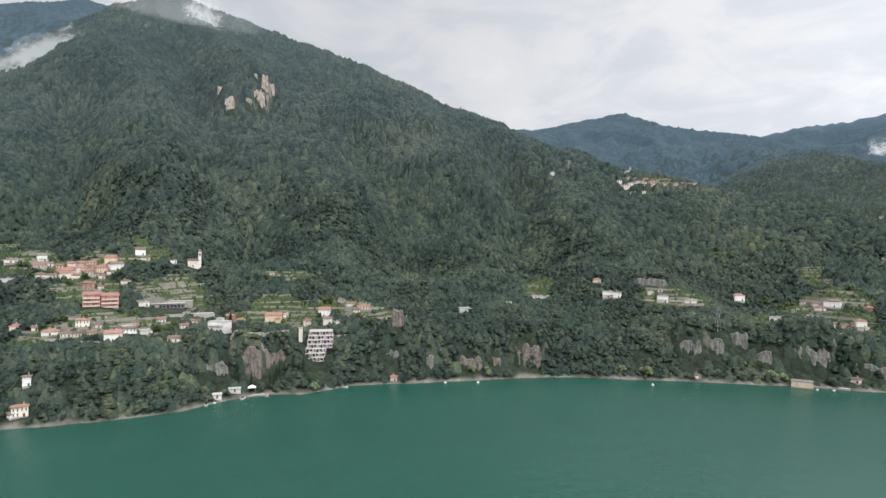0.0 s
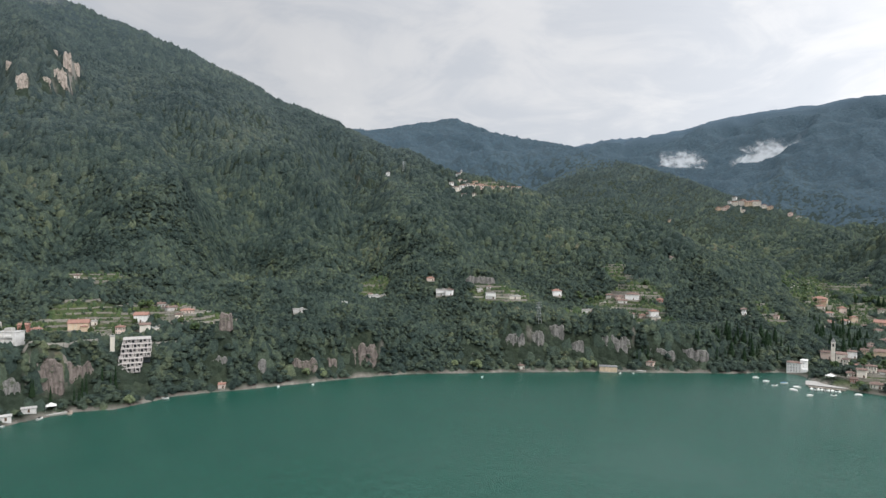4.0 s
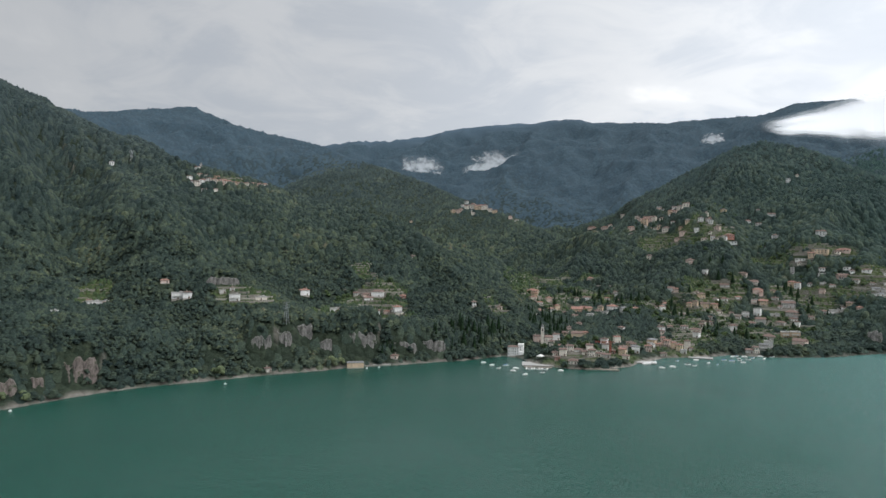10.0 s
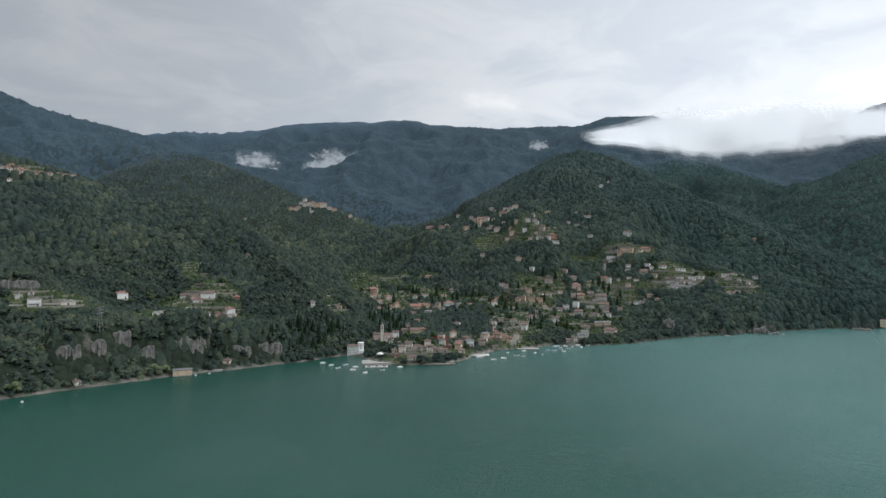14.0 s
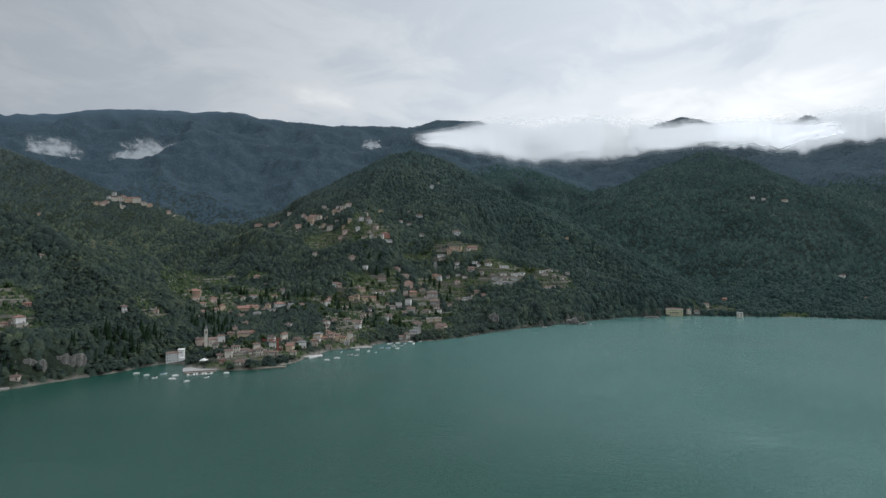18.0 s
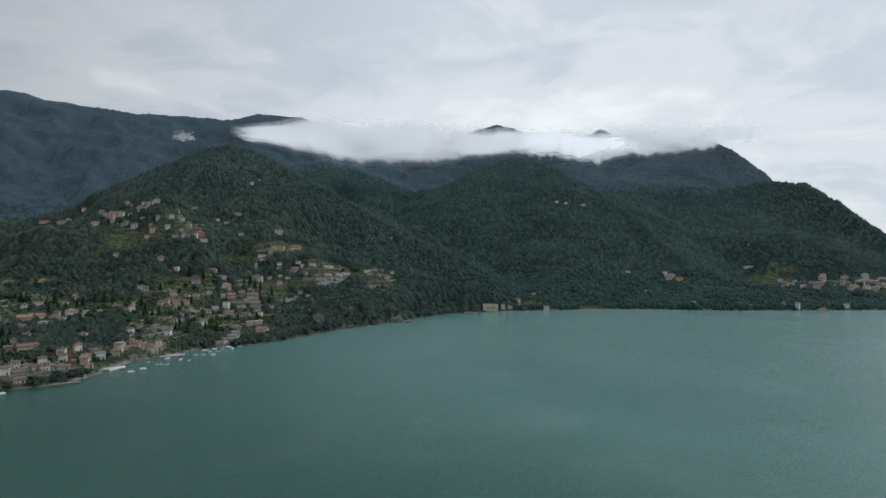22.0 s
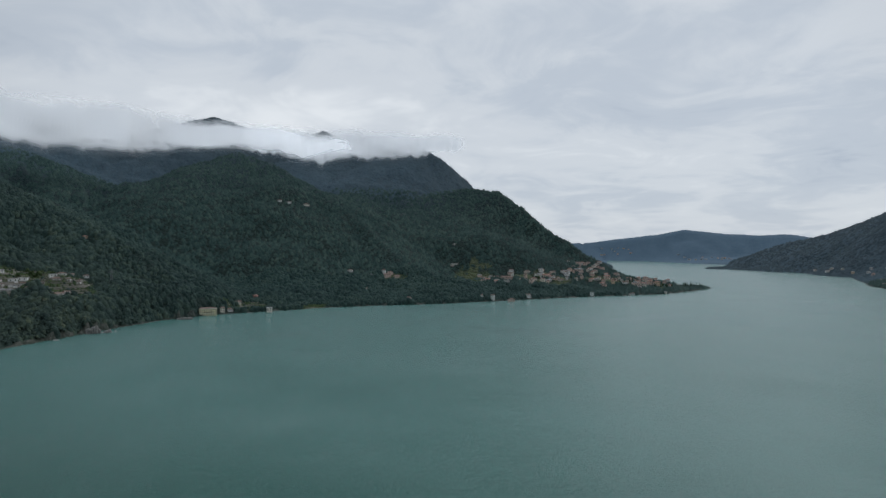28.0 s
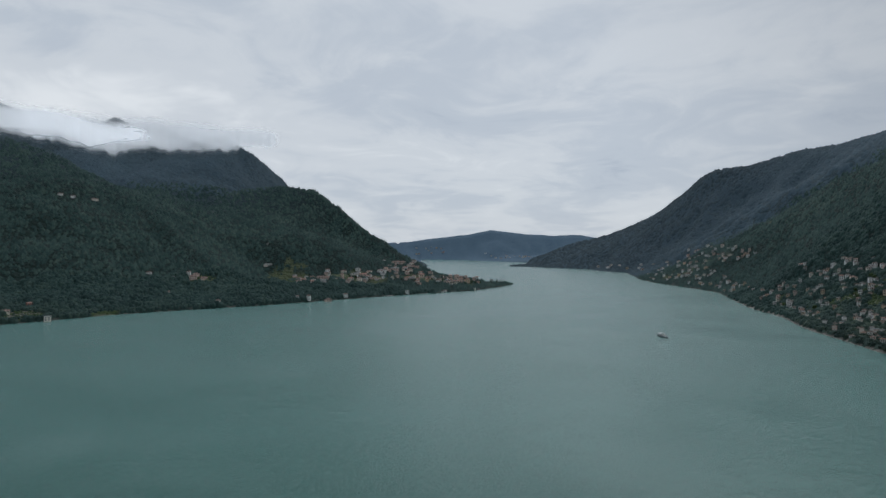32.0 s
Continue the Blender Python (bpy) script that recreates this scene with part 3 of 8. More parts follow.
# ---- woods ----
def crown_shape(segments, rings, rng, down=2.0, rough=0.2):
    """A lumpy crown of unit radius about the origin, open below."""
    verts = [(0, 0, 1 + rng.uniform(-0.1, 0.15))]
    for k in range(1, rings + 1):
        a = down * k / rings
        for s in range(segments):
            b = 2 * math.pi * (s + 0.5 * (k % 2)) / segments
            f = 1 + rng.uniform(-rough, rough)
            verts.append((math.sin(a) * math.cos(b) * f, math.sin(a) * math.sin(b) * f, math.cos(a) * (1 + rng.uniform(-rough, rough) * 0.6)))
    faces = [(0, 1 + s, 1 + (s + 1) % segments) for s in range(segments)]
    for k in range(rings - 1):
        for s in range(segments):
            p, q = 1 + k * segments + s, 1 + k * segments + (s + 1) % segments
            faces += [(p, p + segments, q), (q, p + segments, q + segments)]
    return np.array(verts), np.array(faces)


def canopy_shape(rng, rings):
    """A low, uneven dome of unit radius and height whose rim dips into the slope."""
    verts = [(rng.uniform(-0.15, 0.15), rng.uniform(-0.15, 0.15), rng.uniform(0.9, 1.1))]
    for k, (r, h) in enumerate([(1.0, -0.35)] if rings == 1 else [(0.66, 0.80), (1.0, -0.35)]):
        for s in range(6):
            b = 2 * math.pi * (s + 0.5 * k + rng.uniform(-0.25, 0.25)) / 6
            f = r * rng.uniform(0.8, 1.2)
            verts.append((math.cos(b) * f, math.sin(b) * f, h * rng.uniform(0.75, 1.25)))
    faces = [(0, 1 + s, 1 + (s + 1) % 6) for s in range(6)]
    for s in range(6 if rings == 2 else 0):
        p, q = 1 + s, 1 + (s + 1) % 6
        faces += [(p, p + 6, q), (q, p + 6, q + 6)]
    return np.array(verts), np.array(faces)


def clustered_crown(rng, lobes=3):
    """A broad crown of several lobes."""
    verts, faces, n = [], [], 0
    for k in range(lobes):
        v, f = crown_shape(5, 2, rng, 1.9, 0.28)
        a, r = 2 * math.pi * k / (lobes - 1) + rng.uniform(-0.4, 0.4), (0.0 if k == 0 else rng.uniform(0.45, 0.62))
        size = 0.66 if k == 0 else rng.uniform(0.42, 0.58)
        v = v * size + np.array([r * math.cos(a), r * math.sin(a), 0.35 if k == 0 else rng.uniform(-0.3, 0.15)])
        verts.append(v), faces.append(f + n)
        n += len(v)
    return np.concatenate(verts), np.concatenate(faces)


def plant(name, x, y, radius, height, shapes, mat, label, rng, sink=0.0):
    """One mesh of many crowns standing on the ground."""
    z = ground_at(x, y)
    kinds = rng.integers(0, len(shapes), len(x))
    turn = rng.uniform(0, 2 * math.pi, len(x))
    all_v, all_f, n = [], [], 0
    for k, (v, f) in enumerate(shapes):
        m = np.nonzero(kinds == k)[0]
        if not len(m):
            continue
        c, s = np.cos(turn[m])[:, None], np.sin(turn[m])[:, None]
        px = (v[None, :, 0] * c - v[None, :, 1] * s) * radius[m][:, None] + x[m][:, None]
        py = (v[None, :, 0] * s + v[None, :, 1] * c) * radius[m][:, None] + y[m][:, None]
        if sink is None:
            # groups of older trees stand higher than their neighbours
            lift = 6.5 * smooth_step(0.38, 0.68, fbm(x[m], y[m], 38, 3, 91)) * (1 - openness(x[m], y[m])) * smooth_step(2, 14, z[m])
            pz = ground_at(px, py) + v[None, :, 2] * height[m][:, None] + lift[:, None] * {"undergrowth": 0.3, "slope_woods": 0.42, "middle_woods": 0.2}.get(name, 0.0)
        else:
            pz = v[None, :, 2] * height[m][:, None] * 0.5 + z[m][:, None] + height[m][:, None] * (0.5 - sink)
        all_v.append(np.stack([px, py, pz], -1).reshape(-1, 3))
        all_f.append((f[None] + n + np.arange(len(m))[:, None, None] * len(v)).reshape(-1, 3))
        n += len(m) * len(v)
    ob = mesh_object(name, np.concatenate(all_v), np.concatenate(all_f), mat)
    return tagged(ob, label, "woods", kind="stuff")


# where buildings stand the woods keep clear: x, y, radius
BUILT = []


def built_over(x, y, part_of=1.0):
    """Which of these places lie on or close to a building, a yard or a lane."""
    plan = np.zeros((4900, 4800), bool)
    for bx, by, br in BUILT:
        i, j, b = int(round(bx)) + 1000, int(round(by)) + 3300, max(1, int(round(br * part_of)))
        plan[max(i - b, 0):i + b, max(j - b, 0):j + b] = True
    i, j = np.round(x).astype(int) + 1000, np.round(y).astype(int) + 3300
    known = (i >= 0) & (i < 4900) & (j >= 0) & (j < 4800)
    return known & plan[np.clip(i, 0, 4899), np.clip(j, 0, 4799)]


def wooded(x, y, rng):
    """Which of these places carry a tree."""
    h = ground_at(x, y)
    r = np.hypot(x, y)
    e = 6.0
    out = ground_at(x * (1 + e / r), y * (1 + e / r)) - h
    keep = (shore_distance(x, y) > 1.6 + 3.4 * fbm(x, y, 25, 2, 55)) & (h > 0.75) & (out > -2.0) & (rng.uniform(0, 1, len(x)) > openness(x, y) * 0.84)
    return keep & ~built_over(x, y)


def scatter(r0, r1, h0, h1, each, rng):
    n = int(abs(radians(h1 - h0)) * 0.5 * (r1 * r1 - r0 * r0) / each)
    r = np.sqrt(rng.uniform(r0 * r0, r1 * r1, n))
    h = np.radians(rng.uniform(min(h0, h1), max(h0, h1), n))
    return -np.sin(h) * r, np.cos(h) * r


def grow_shrubs():
    """Hedges, vines and fruit bushes on the open terraces."""
    rng = np.random.default_rng(14)
    x, y = scatter(350, 1300, 41, -170, 11.0, rng)
    op = openness(x, y)
    keep = (op > 0.4) & (rng.uniform(0, 1, len(x)) < 0.85) & (ground_at(x, y) > 1.2)
    keep &= ~built_over(x, y, 0.8)
    x, y = x[keep], y[keep]
    size = rng.uniform(0.7, 2.0, len(x))
    plant("garden_shrubs", x, y, size, size * rng.uniform(0.9, 1.6, len(x)), [canopy_shape(rng, 2) for _ in range(8)], GARDEN, "small green shrubs and vines on the garden terraces", rng, None)


def grow_woods():
    rng = np.random.default_rng(5)
    near_shapes = [clustered_crown(rng) for _ in range(10)]
    mid_shapes = [canopy_shape(rng, 2) for _ in range(14)]
    far_shapes = [canopy_shape(rng, 1) for _ in range(14)]
    for name, r0, r1, fade, each, shapes, mat, lo, hi, flat, sink, label in (
            ("shore_woods", 360, 960, (700, 940), 12.0, near_shapes, WOODS, 2.5, 4.4, 1.2, 0.27, "dense broadleaf trees on the lower slopes above the lake"),
            ("undergrowth", 350, 900, None, 17, far_shapes, WOODS, 2.6, 4.4, 0.9, None, "low green trees and shrubs under the taller crowns"),
            ("slope_woods", 640, 960, (680, 920), 22, mid_shapes, WOODS, 2.6, 4.8, 1.1, None, "dense green broadleaf woods on the slopes"),
            ("middle_woods", 940, 1250, None, 22, mid_shapes, WOODS, 2.7, 5.0, 1.05, None, "dense green broadleaf woods high on the slopes"),
            ("upper_woods", 1150, 2000, None, 44, far_shapes, HIGH_WOODS, 3.4, 5.8, 1.0, None, "continuous green woods on the higher slopes"),
            ("far_woods", 1950, 3500, None, 110, far_shapes, FAR_WOODS, 6.0, 10.0, 0.5, None, "distant mountain woods with blue haze put into their colour")):
        x, y = scatter(r0, r1, 41, -170, each, rng)
        if fade:
            # tall crowns by the lake give way to the closed canopy higher up
            part_of = smooth_step(fade[0], fade[1], np.hypot(x, y) + 120 * (fbm(x, y, 90, 3, 77) - 0.5))
            part_of = np.clip(1 - part_of if sink else part_of * 1.2, 0, 1)
            chosen = rng.uniform(0, 1, len(x)) < part_of
            x, y = x[chosen], y[chosen]
        keep = wooded(x, y, rng)
        x, y = x[keep], y[keep]
        size = rng.uniform(lo, hi, len(x)) * (0.55 + 0.95 * fbm(x, y, 30, 2, 17)) * (1 - 0.5 * openness(x, y))
        tall = size * rng.uniform(0.8, 1.25, len(x)) * flat
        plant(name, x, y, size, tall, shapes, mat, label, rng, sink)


# ---- buildings ----
def part(name, verts, faces, mats, parent, label="", slots=None, smooth=False):
    """Links corners and faces as one mesh under a thing or a part."""
    me = bpy.data.meshes.new(name)
    me.from_pydata([tuple(v) for v in verts], [], [tuple(f) for f in faces])
    for m in (mats if isinstance(mats, (list, tuple)) else [mats]):
        me.materials.append(m)
    if slots is not None:
        me.polygons.foreach_set("material_index", slots)
    if smooth:
        me.polygons.foreach_set("use_smooth", [True] * len(me.polygons))
    ob = new(name, me)
    ob.parent = parent
    if label:
        ob["label"] = label
    return ob


def share(ob, parent, m):
    """Another part on the same mesh."""
    o = new(ob.name.split(".")[0], ob.data)
    o.parent, o.matrix_basis = parent, m
    return o


class Solid:
    """Gathers boxes, prisms and turned shapes into one mesh."""

    def __init__(self):
        self.v, self.f, self.s = [], [], []

    def add(self, verts, faces, slot=0):
        n = len(self.v)
        self.v += [tuple(p) for p in verts]
        self.f += [tuple(i + n for i in f) for f in faces]
        self.s += [slot] * len(faces)
        return self

    def box(self, x0, x1, y0, y1, z0, z1, slot=0, taper=0.0):
        t = taper
        return self.add([(x0, y0, z0), (x1, y0, z0), (x1, y1, z0), (x0, y1, z0), (x0 + t, y0 + t, z1), (x1 - t, y0 + t, z1), (x1 - t, y1 - t, z1), (x0 + t, y1 - t, z1)],
                        [(3, 2, 1, 0), (4, 5, 6, 7), (0, 1, 5, 4), (1, 2, 6, 5), (2, 3, 7, 6), (3, 0, 4, 7)], slot)

    def turned(self, profile, n=10, x=0.0, y=0.0, slot=0):
        """A shape turned about an upright axis, from pairs of radius and height."""
        verts = [(x + r * math.cos(2 * math.pi * k / n), y + r * math.sin(2 * math.pi * k / n), z) for r, z in profile for k in range(n)]
        faces = [(i * n + k, i * n + (k + 1) % n, (i + 1) * n + (k + 1) % n, (i + 1) * n + k) for i in range(len(profile) - 1) for k in range(n)]
        faces += [tuple(range(n - 1, -1, -1)), tuple((len(profile) - 1) * n + k for k in range(n))]
        return self.add(verts, faces, slot)

    def hip(self, w, d, z, rise, over=0.5, gable=False, slot=0, x=0.0, y=0.0):
        """A pitched roof with eaves over a w by d body, its ridge along x."""
        a, b = w / 2 + over, d / 2 + over
        c = (w / 2 + over * 0.4) if gable else max(w / 2 - d / 2, 0.15)
        lo = z - 0.15
        verts = [(-a, -b, lo), (a, -b, lo), (a, b, lo), (-a, b, lo), (-a, -b, z + 0.1), (a, -b, z + 0.1), (a, b, z + 0.1), (-a, b, z + 0.1), (-c, 0, z + rise), (c, 0, z + rise)]
        verts = [(p + x, q + y, r) for p, q, r in verts]
        faces = [(3, 2, 1, 0), (0, 1, 5, 4), (1, 2, 6, 5), (2, 3, 7, 6), (3, 0, 4, 7), (4, 5, 9, 8), (6, 7, 8, 9), (5, 6, 9), (7, 4, 8)]
        return self.add(verts, faces, slot)

    def part(self, name, mats, parent, label="", smooth=False):
        return part(name, self.v, self.f, mats, parent, label, self.s, smooth)


WALLS = {"cream": plain("cream_plaster", (0.80, 0.74, 0.65), grain=0.2), "white": plain("white_plaster", (0.88, 0.87, 0.845), grain=0.18), "pink": plain("pink_plaster", (0.70, 0.55, 0.48), grain=0.22),
         "ochre": plain("ochre_plaster", (0.68, 0.53, 0.38), grain=0.22), "yellow": plain("yellow_plaster", (0.68, 0.55, 0.36), grain=0.22), "red": plain("red_plaster", (0.42, 0.20, 0.155), grain=0.3),
         "grey": plain("grey_plaster", (0.58, 0.57, 0.55), grain=0.3)}


def tile_roof(name, dark, light):
    """Pantiles in rows down the slope, weathered in patches."""
    m, t = material(name)
    p = node(t, "ShaderNodeTexCoord").outputs["Object"]
    rows = node(t, "ShaderNodeTexWave", Vector=p, Scale=1.6, Distortion=0.6, Detail=2.0)
    patch = noise_tex(t, p, 0.5, 5.0, 0.65)
    tile = noise_tex(t, p, 5.0, 3.0, 0.6)
    c = blend(t, ramp(t, patch, [(0.3, 0.0), (0.7, 1.0)]), dark, light)
    c = blend(t, 0.4, c, blend(t, tile, tuple(a * 0.6 for a in dark), tuple(min(1, a * 1.25) for a in light)))
    rnd = node(t, "ShaderNodeObjectInfo").outputs["Random"]
    hsv = node(t, "ShaderNodeHueSaturation", Color=c, Value=math_node(t, "ADD", math_node(t, "MULTIPLY", rnd, 0.4), 0.8))
    b = node(t, "ShaderNodeBump", Height=rows.outputs[1], Strength=0.5, Distance=0.06)
    finish(t, node(t, "ShaderNodeBsdfPrincipled", **{"Base Color": hsv.outputs[0], "Roughness": 0.85, "Normal": b.outputs[0]}).outputs[0])
    return m


ROOFS = {"terracotta": tile_roof("terracotta_tiles", (0.20, 0.098, 0.074), (0.32, 0.18, 0.138)), "brown": tile_roof("weathered_brown_tiles", (0.11, 0.072, 0.060), (0.205, 0.138, 0.112)),
         "slate": tile_roof("grey_slates", (0.13, 0.13, 0.13), (0.26, 0.26, 0.26)), "flat": plain("pale_flat_roofing", (0.40, 0.39, 0.37), grain=0.4)}
STONE = plain("pale_masonry", (0.36, 0.34, 0.30), grain=0.35)
TRIM = plain("white_trim", (0.72, 0.71, 0.68), vary=0.05)
SHUTTER = plain("dark_green_shutters", (0.055, 0.085, 0.060))
DOOR = plain("brown_wooden_door", (0.12, 0.07, 0.04))
METAL = plain("grey_galvanised_steel", (0.34, 0.35, 0.36), rough=0.5, metal=0.7)
RED_PAINT = plain("red_painted_steel", (0.40, 0.055, 0.035), rough=0.5)
CONCRETE = plain("pale_concrete", (0.40, 0.385, 0.36), grain=0.3)
PLANKS = plain("weathered_planks", (0.30, 0.25, 0.20), grain=0.4)
AWNING = plain("white_canvas", (0.74, 0.73, 0.70), rough=0.7)


def glass_material():
    m, t = material("dark_window_glass")
    finish(t, node(t, "ShaderNodeBsdfPrincipled", **{"Base Color": (0.025, 0.03, 0.034, 1), "Roughness": 0.12, "IOR": 1.5}).outputs[0])
    return m


GLASS = glass_material()
ROOF_WORDS = {"terracotta": "terracotta-tiled roof", "brown": "weathered brown tiled roof", "slate": "grey slate roof", "flat": "flat pale roof"}
COUNT_WORDS = ["", "single-storey", "two-storey", "three-storey", "four-storey", "five-storey", "six-storey"]
house_rng = random.Random(11)
pieces = {}


def window_mesh(shutters):
    """One window: stone surround, dark pane set back in it and, on old houses, open shutters hinged on the surround. Faces -y."""
    key = ("window", shutters)
    if key not in pieces:
        def ring(a, b, y):
            return [(-a, y, -b), (a, y, -b), (a, y, b), (-a, y, b)]
        s = Solid()
        verts = ring(0.64, 0.87, 0.1) + ring(0.64, 0.87, -0.06) + ring(0.5, 0.75, -0.06) + ring(0.5, 0.75, 0.03)
        s.add(verts, [(i + k, i + (k + 1) % 4, i + 4 + (k + 1) % 4, i + 4 + k) for i in (0, 4, 8) for k in range(4)])
        s.f.append((12, 13, 14, 15))
        s.s.append(1)
        if shutters:
            s.v += [(-1.14, -0.1, -0.87), (-1.14, -0.1, 0.87), (1.14, -0.1, -0.87), (1.14, -0.1, 0.87)]
            s.f += [(16, 4, 7, 17), (5, 18, 19, 6)]
            s.s += [2, 2]
        me = bpy.data.meshes.new("window")
        me.from_pydata(s.v, [], s.f)
        for m in (TRIM, GLASS, SHUTTER):
            me.materials.append(m)
        me.polygons.foreach_set("material_index", s.s)
        pieces[key] = me
    return pieces[key]


def piece(name, build, mats):
    """A mesh shared by alike parts."""
    if name not in pieces:
        s = build(Solid())
        me = bpy.data.meshes.new(name)
        me.from_pydata(s.v, [], s.f)
        for m in mats:
            me.materials.append(m)
        me.polygons.foreach_set("material_index", s.s)
        pieces[name] = me
    return pieces[name]


def put(name, me, parent, x, y, z, turn=0.0, scale=1.0):
    o = new(name, me)
    o.parent, o.matrix_basis = parent, pose(x, y, z, 0, 0, turn) @ Matrix.Scale(scale, 4)
    return o


def windows_on(parent, w, d, floors, storey, z0=0.0, sides=True, shutters=True, gap=3.1, front_only=False):
    me = window_mesh(shutters)
    n = max(2, int(w / gap))
    for f in range(floors):
        z = z0 + f * storey + storey * 0.56
        for k in range(n):
            x = -w / 2 + w * (k + 0.5) / n
            if f == 0 and k == n // 2:
                put("door", piece("door", lambda s: s.box(-0.65, 0.65, -0.05, 0.06, 0, 2.2, 0).box(-0.5, 0.5, -0.08, 0.0, 0.05, 2.05, 1), (TRIM, DOOR)), parent, x, -d / 2 - 0.02, z0 + 0.02)
            else:
                put("window", me, parent, x, -d / 2 - 0.02, z)
        if sides and not front_only:
            m = max(1, int(d / 3.6))
            for k in range(m):
                y = -d / 2 + d * (k + 0.5) / m
                put("window", me, parent, -w / 2 - 0.02, y, z, -90)
                put("window", me, parent, w / 2 + 0.02, y, z, 90)


def seat(x, y, reach):
    """The height of a level building pad there: a little over the lowest ground under the front edge."""
    r = math.hypot(x, y)
    k = np.array([-reach, 0.0, reach])
    z = ground_at(x * (1 + k / r), y * (1 + k / r))
    return float(max(0.6, 0.75 * z[0] + 0.25 * z[1]))


def top_level(name, x, y, z, turn):
    o = new(name)
    o.empty_display_size = 1.0
    o.matrix_basis = pose(x, y, z, 0, 0, turn)
    return o


FAR_VILLAGES = {}
FAR_SLOTS = list(WALLS) + list(ROOFS) + ["trim", "glass", "stone"]


def far_house(x, y, w, d, floors, turn, wall, roof):
    """A house of a distant village: the same body, roof and openings, kept in the village's one mesh."""
    z, h = seat(x, y, d / 2) + 0.6, floors * 2.7 + 0.2
    s = Solid().box(-w / 2, w / 2, -d / 2, d / 2, -2.2, h, FAR_SLOTS.index(wall))
    if roof == "flat":
        s.box(-w / 2 - 0.35, w / 2 + 0.35, -d / 2 - 0.35, d / 2 + 0.35, h, h + 0.4, FAR_SLOTS.index(roof))
    else:
        s.hip(w, d, h, min(w, d) * 0.22, 0.55, house_rng.random() < 0.4, FAR_SLOTS.index(roof))
        s.box(w * 0.15, w * 0.15 + 0.8, 0.2, 1.0, h, h + min(w, d) * 0.22 + 0.8, FAR_SLOTS.index("stone"))
    n = max(2, int(w / 3.6))
    for f in range(floors):
        for k in range(n):
            px, pz = -w / 2 + w * (k + 0.5) / n, f * 2.7 + 1.55
            s.box(px - 0.62, px + 0.62, -d / 2 - 0.06, -d / 2 + 0.02, pz - 0.85, pz + 0.85, FAR_SLOTS.index("trim"))
            s.box(px - 0.5, px + 0.5, -d / 2 - 0.09, -d / 2 - 0.05, pz - 0.75, pz + 0.75, FAR_SLOTS.index("glass"))
    m = pose(x, y, z, 0, 0, turn)
    FAR_VILLAGES.setdefault(VILLAGE, Solid())
    whole = FAR_VILLAGES[VILLAGE]
    n0 = len(whole.v)
    whole.v += [tuple(m @ Vector(v)) for v in s.v]
    whole.f += [tuple(i + n0 for i in f) for f in s.f]
    whole.s += s.s
    BUILT.append((x, y, max(w, d) * 0.5 + 2.2))
    if house_rng.random() < 0.45:
        k = 1 - (d / 2 + 5) / math.hypot(x, y)
        BUILT.append((x * k, y * k, max(3.0, w * 0.3)))


def build_far_villages():
    mats = list(WALLS.values()) + list(ROOFS.values()) + [TRIM, GLASS, STONE]
    for village, s in FAR_VILLAGES.items():
        ob = s.part("distant_houses", mats, None)
        tagged(ob, f"distant pale plastered {village.split(',')[0]}", "houses", kind="stuff")


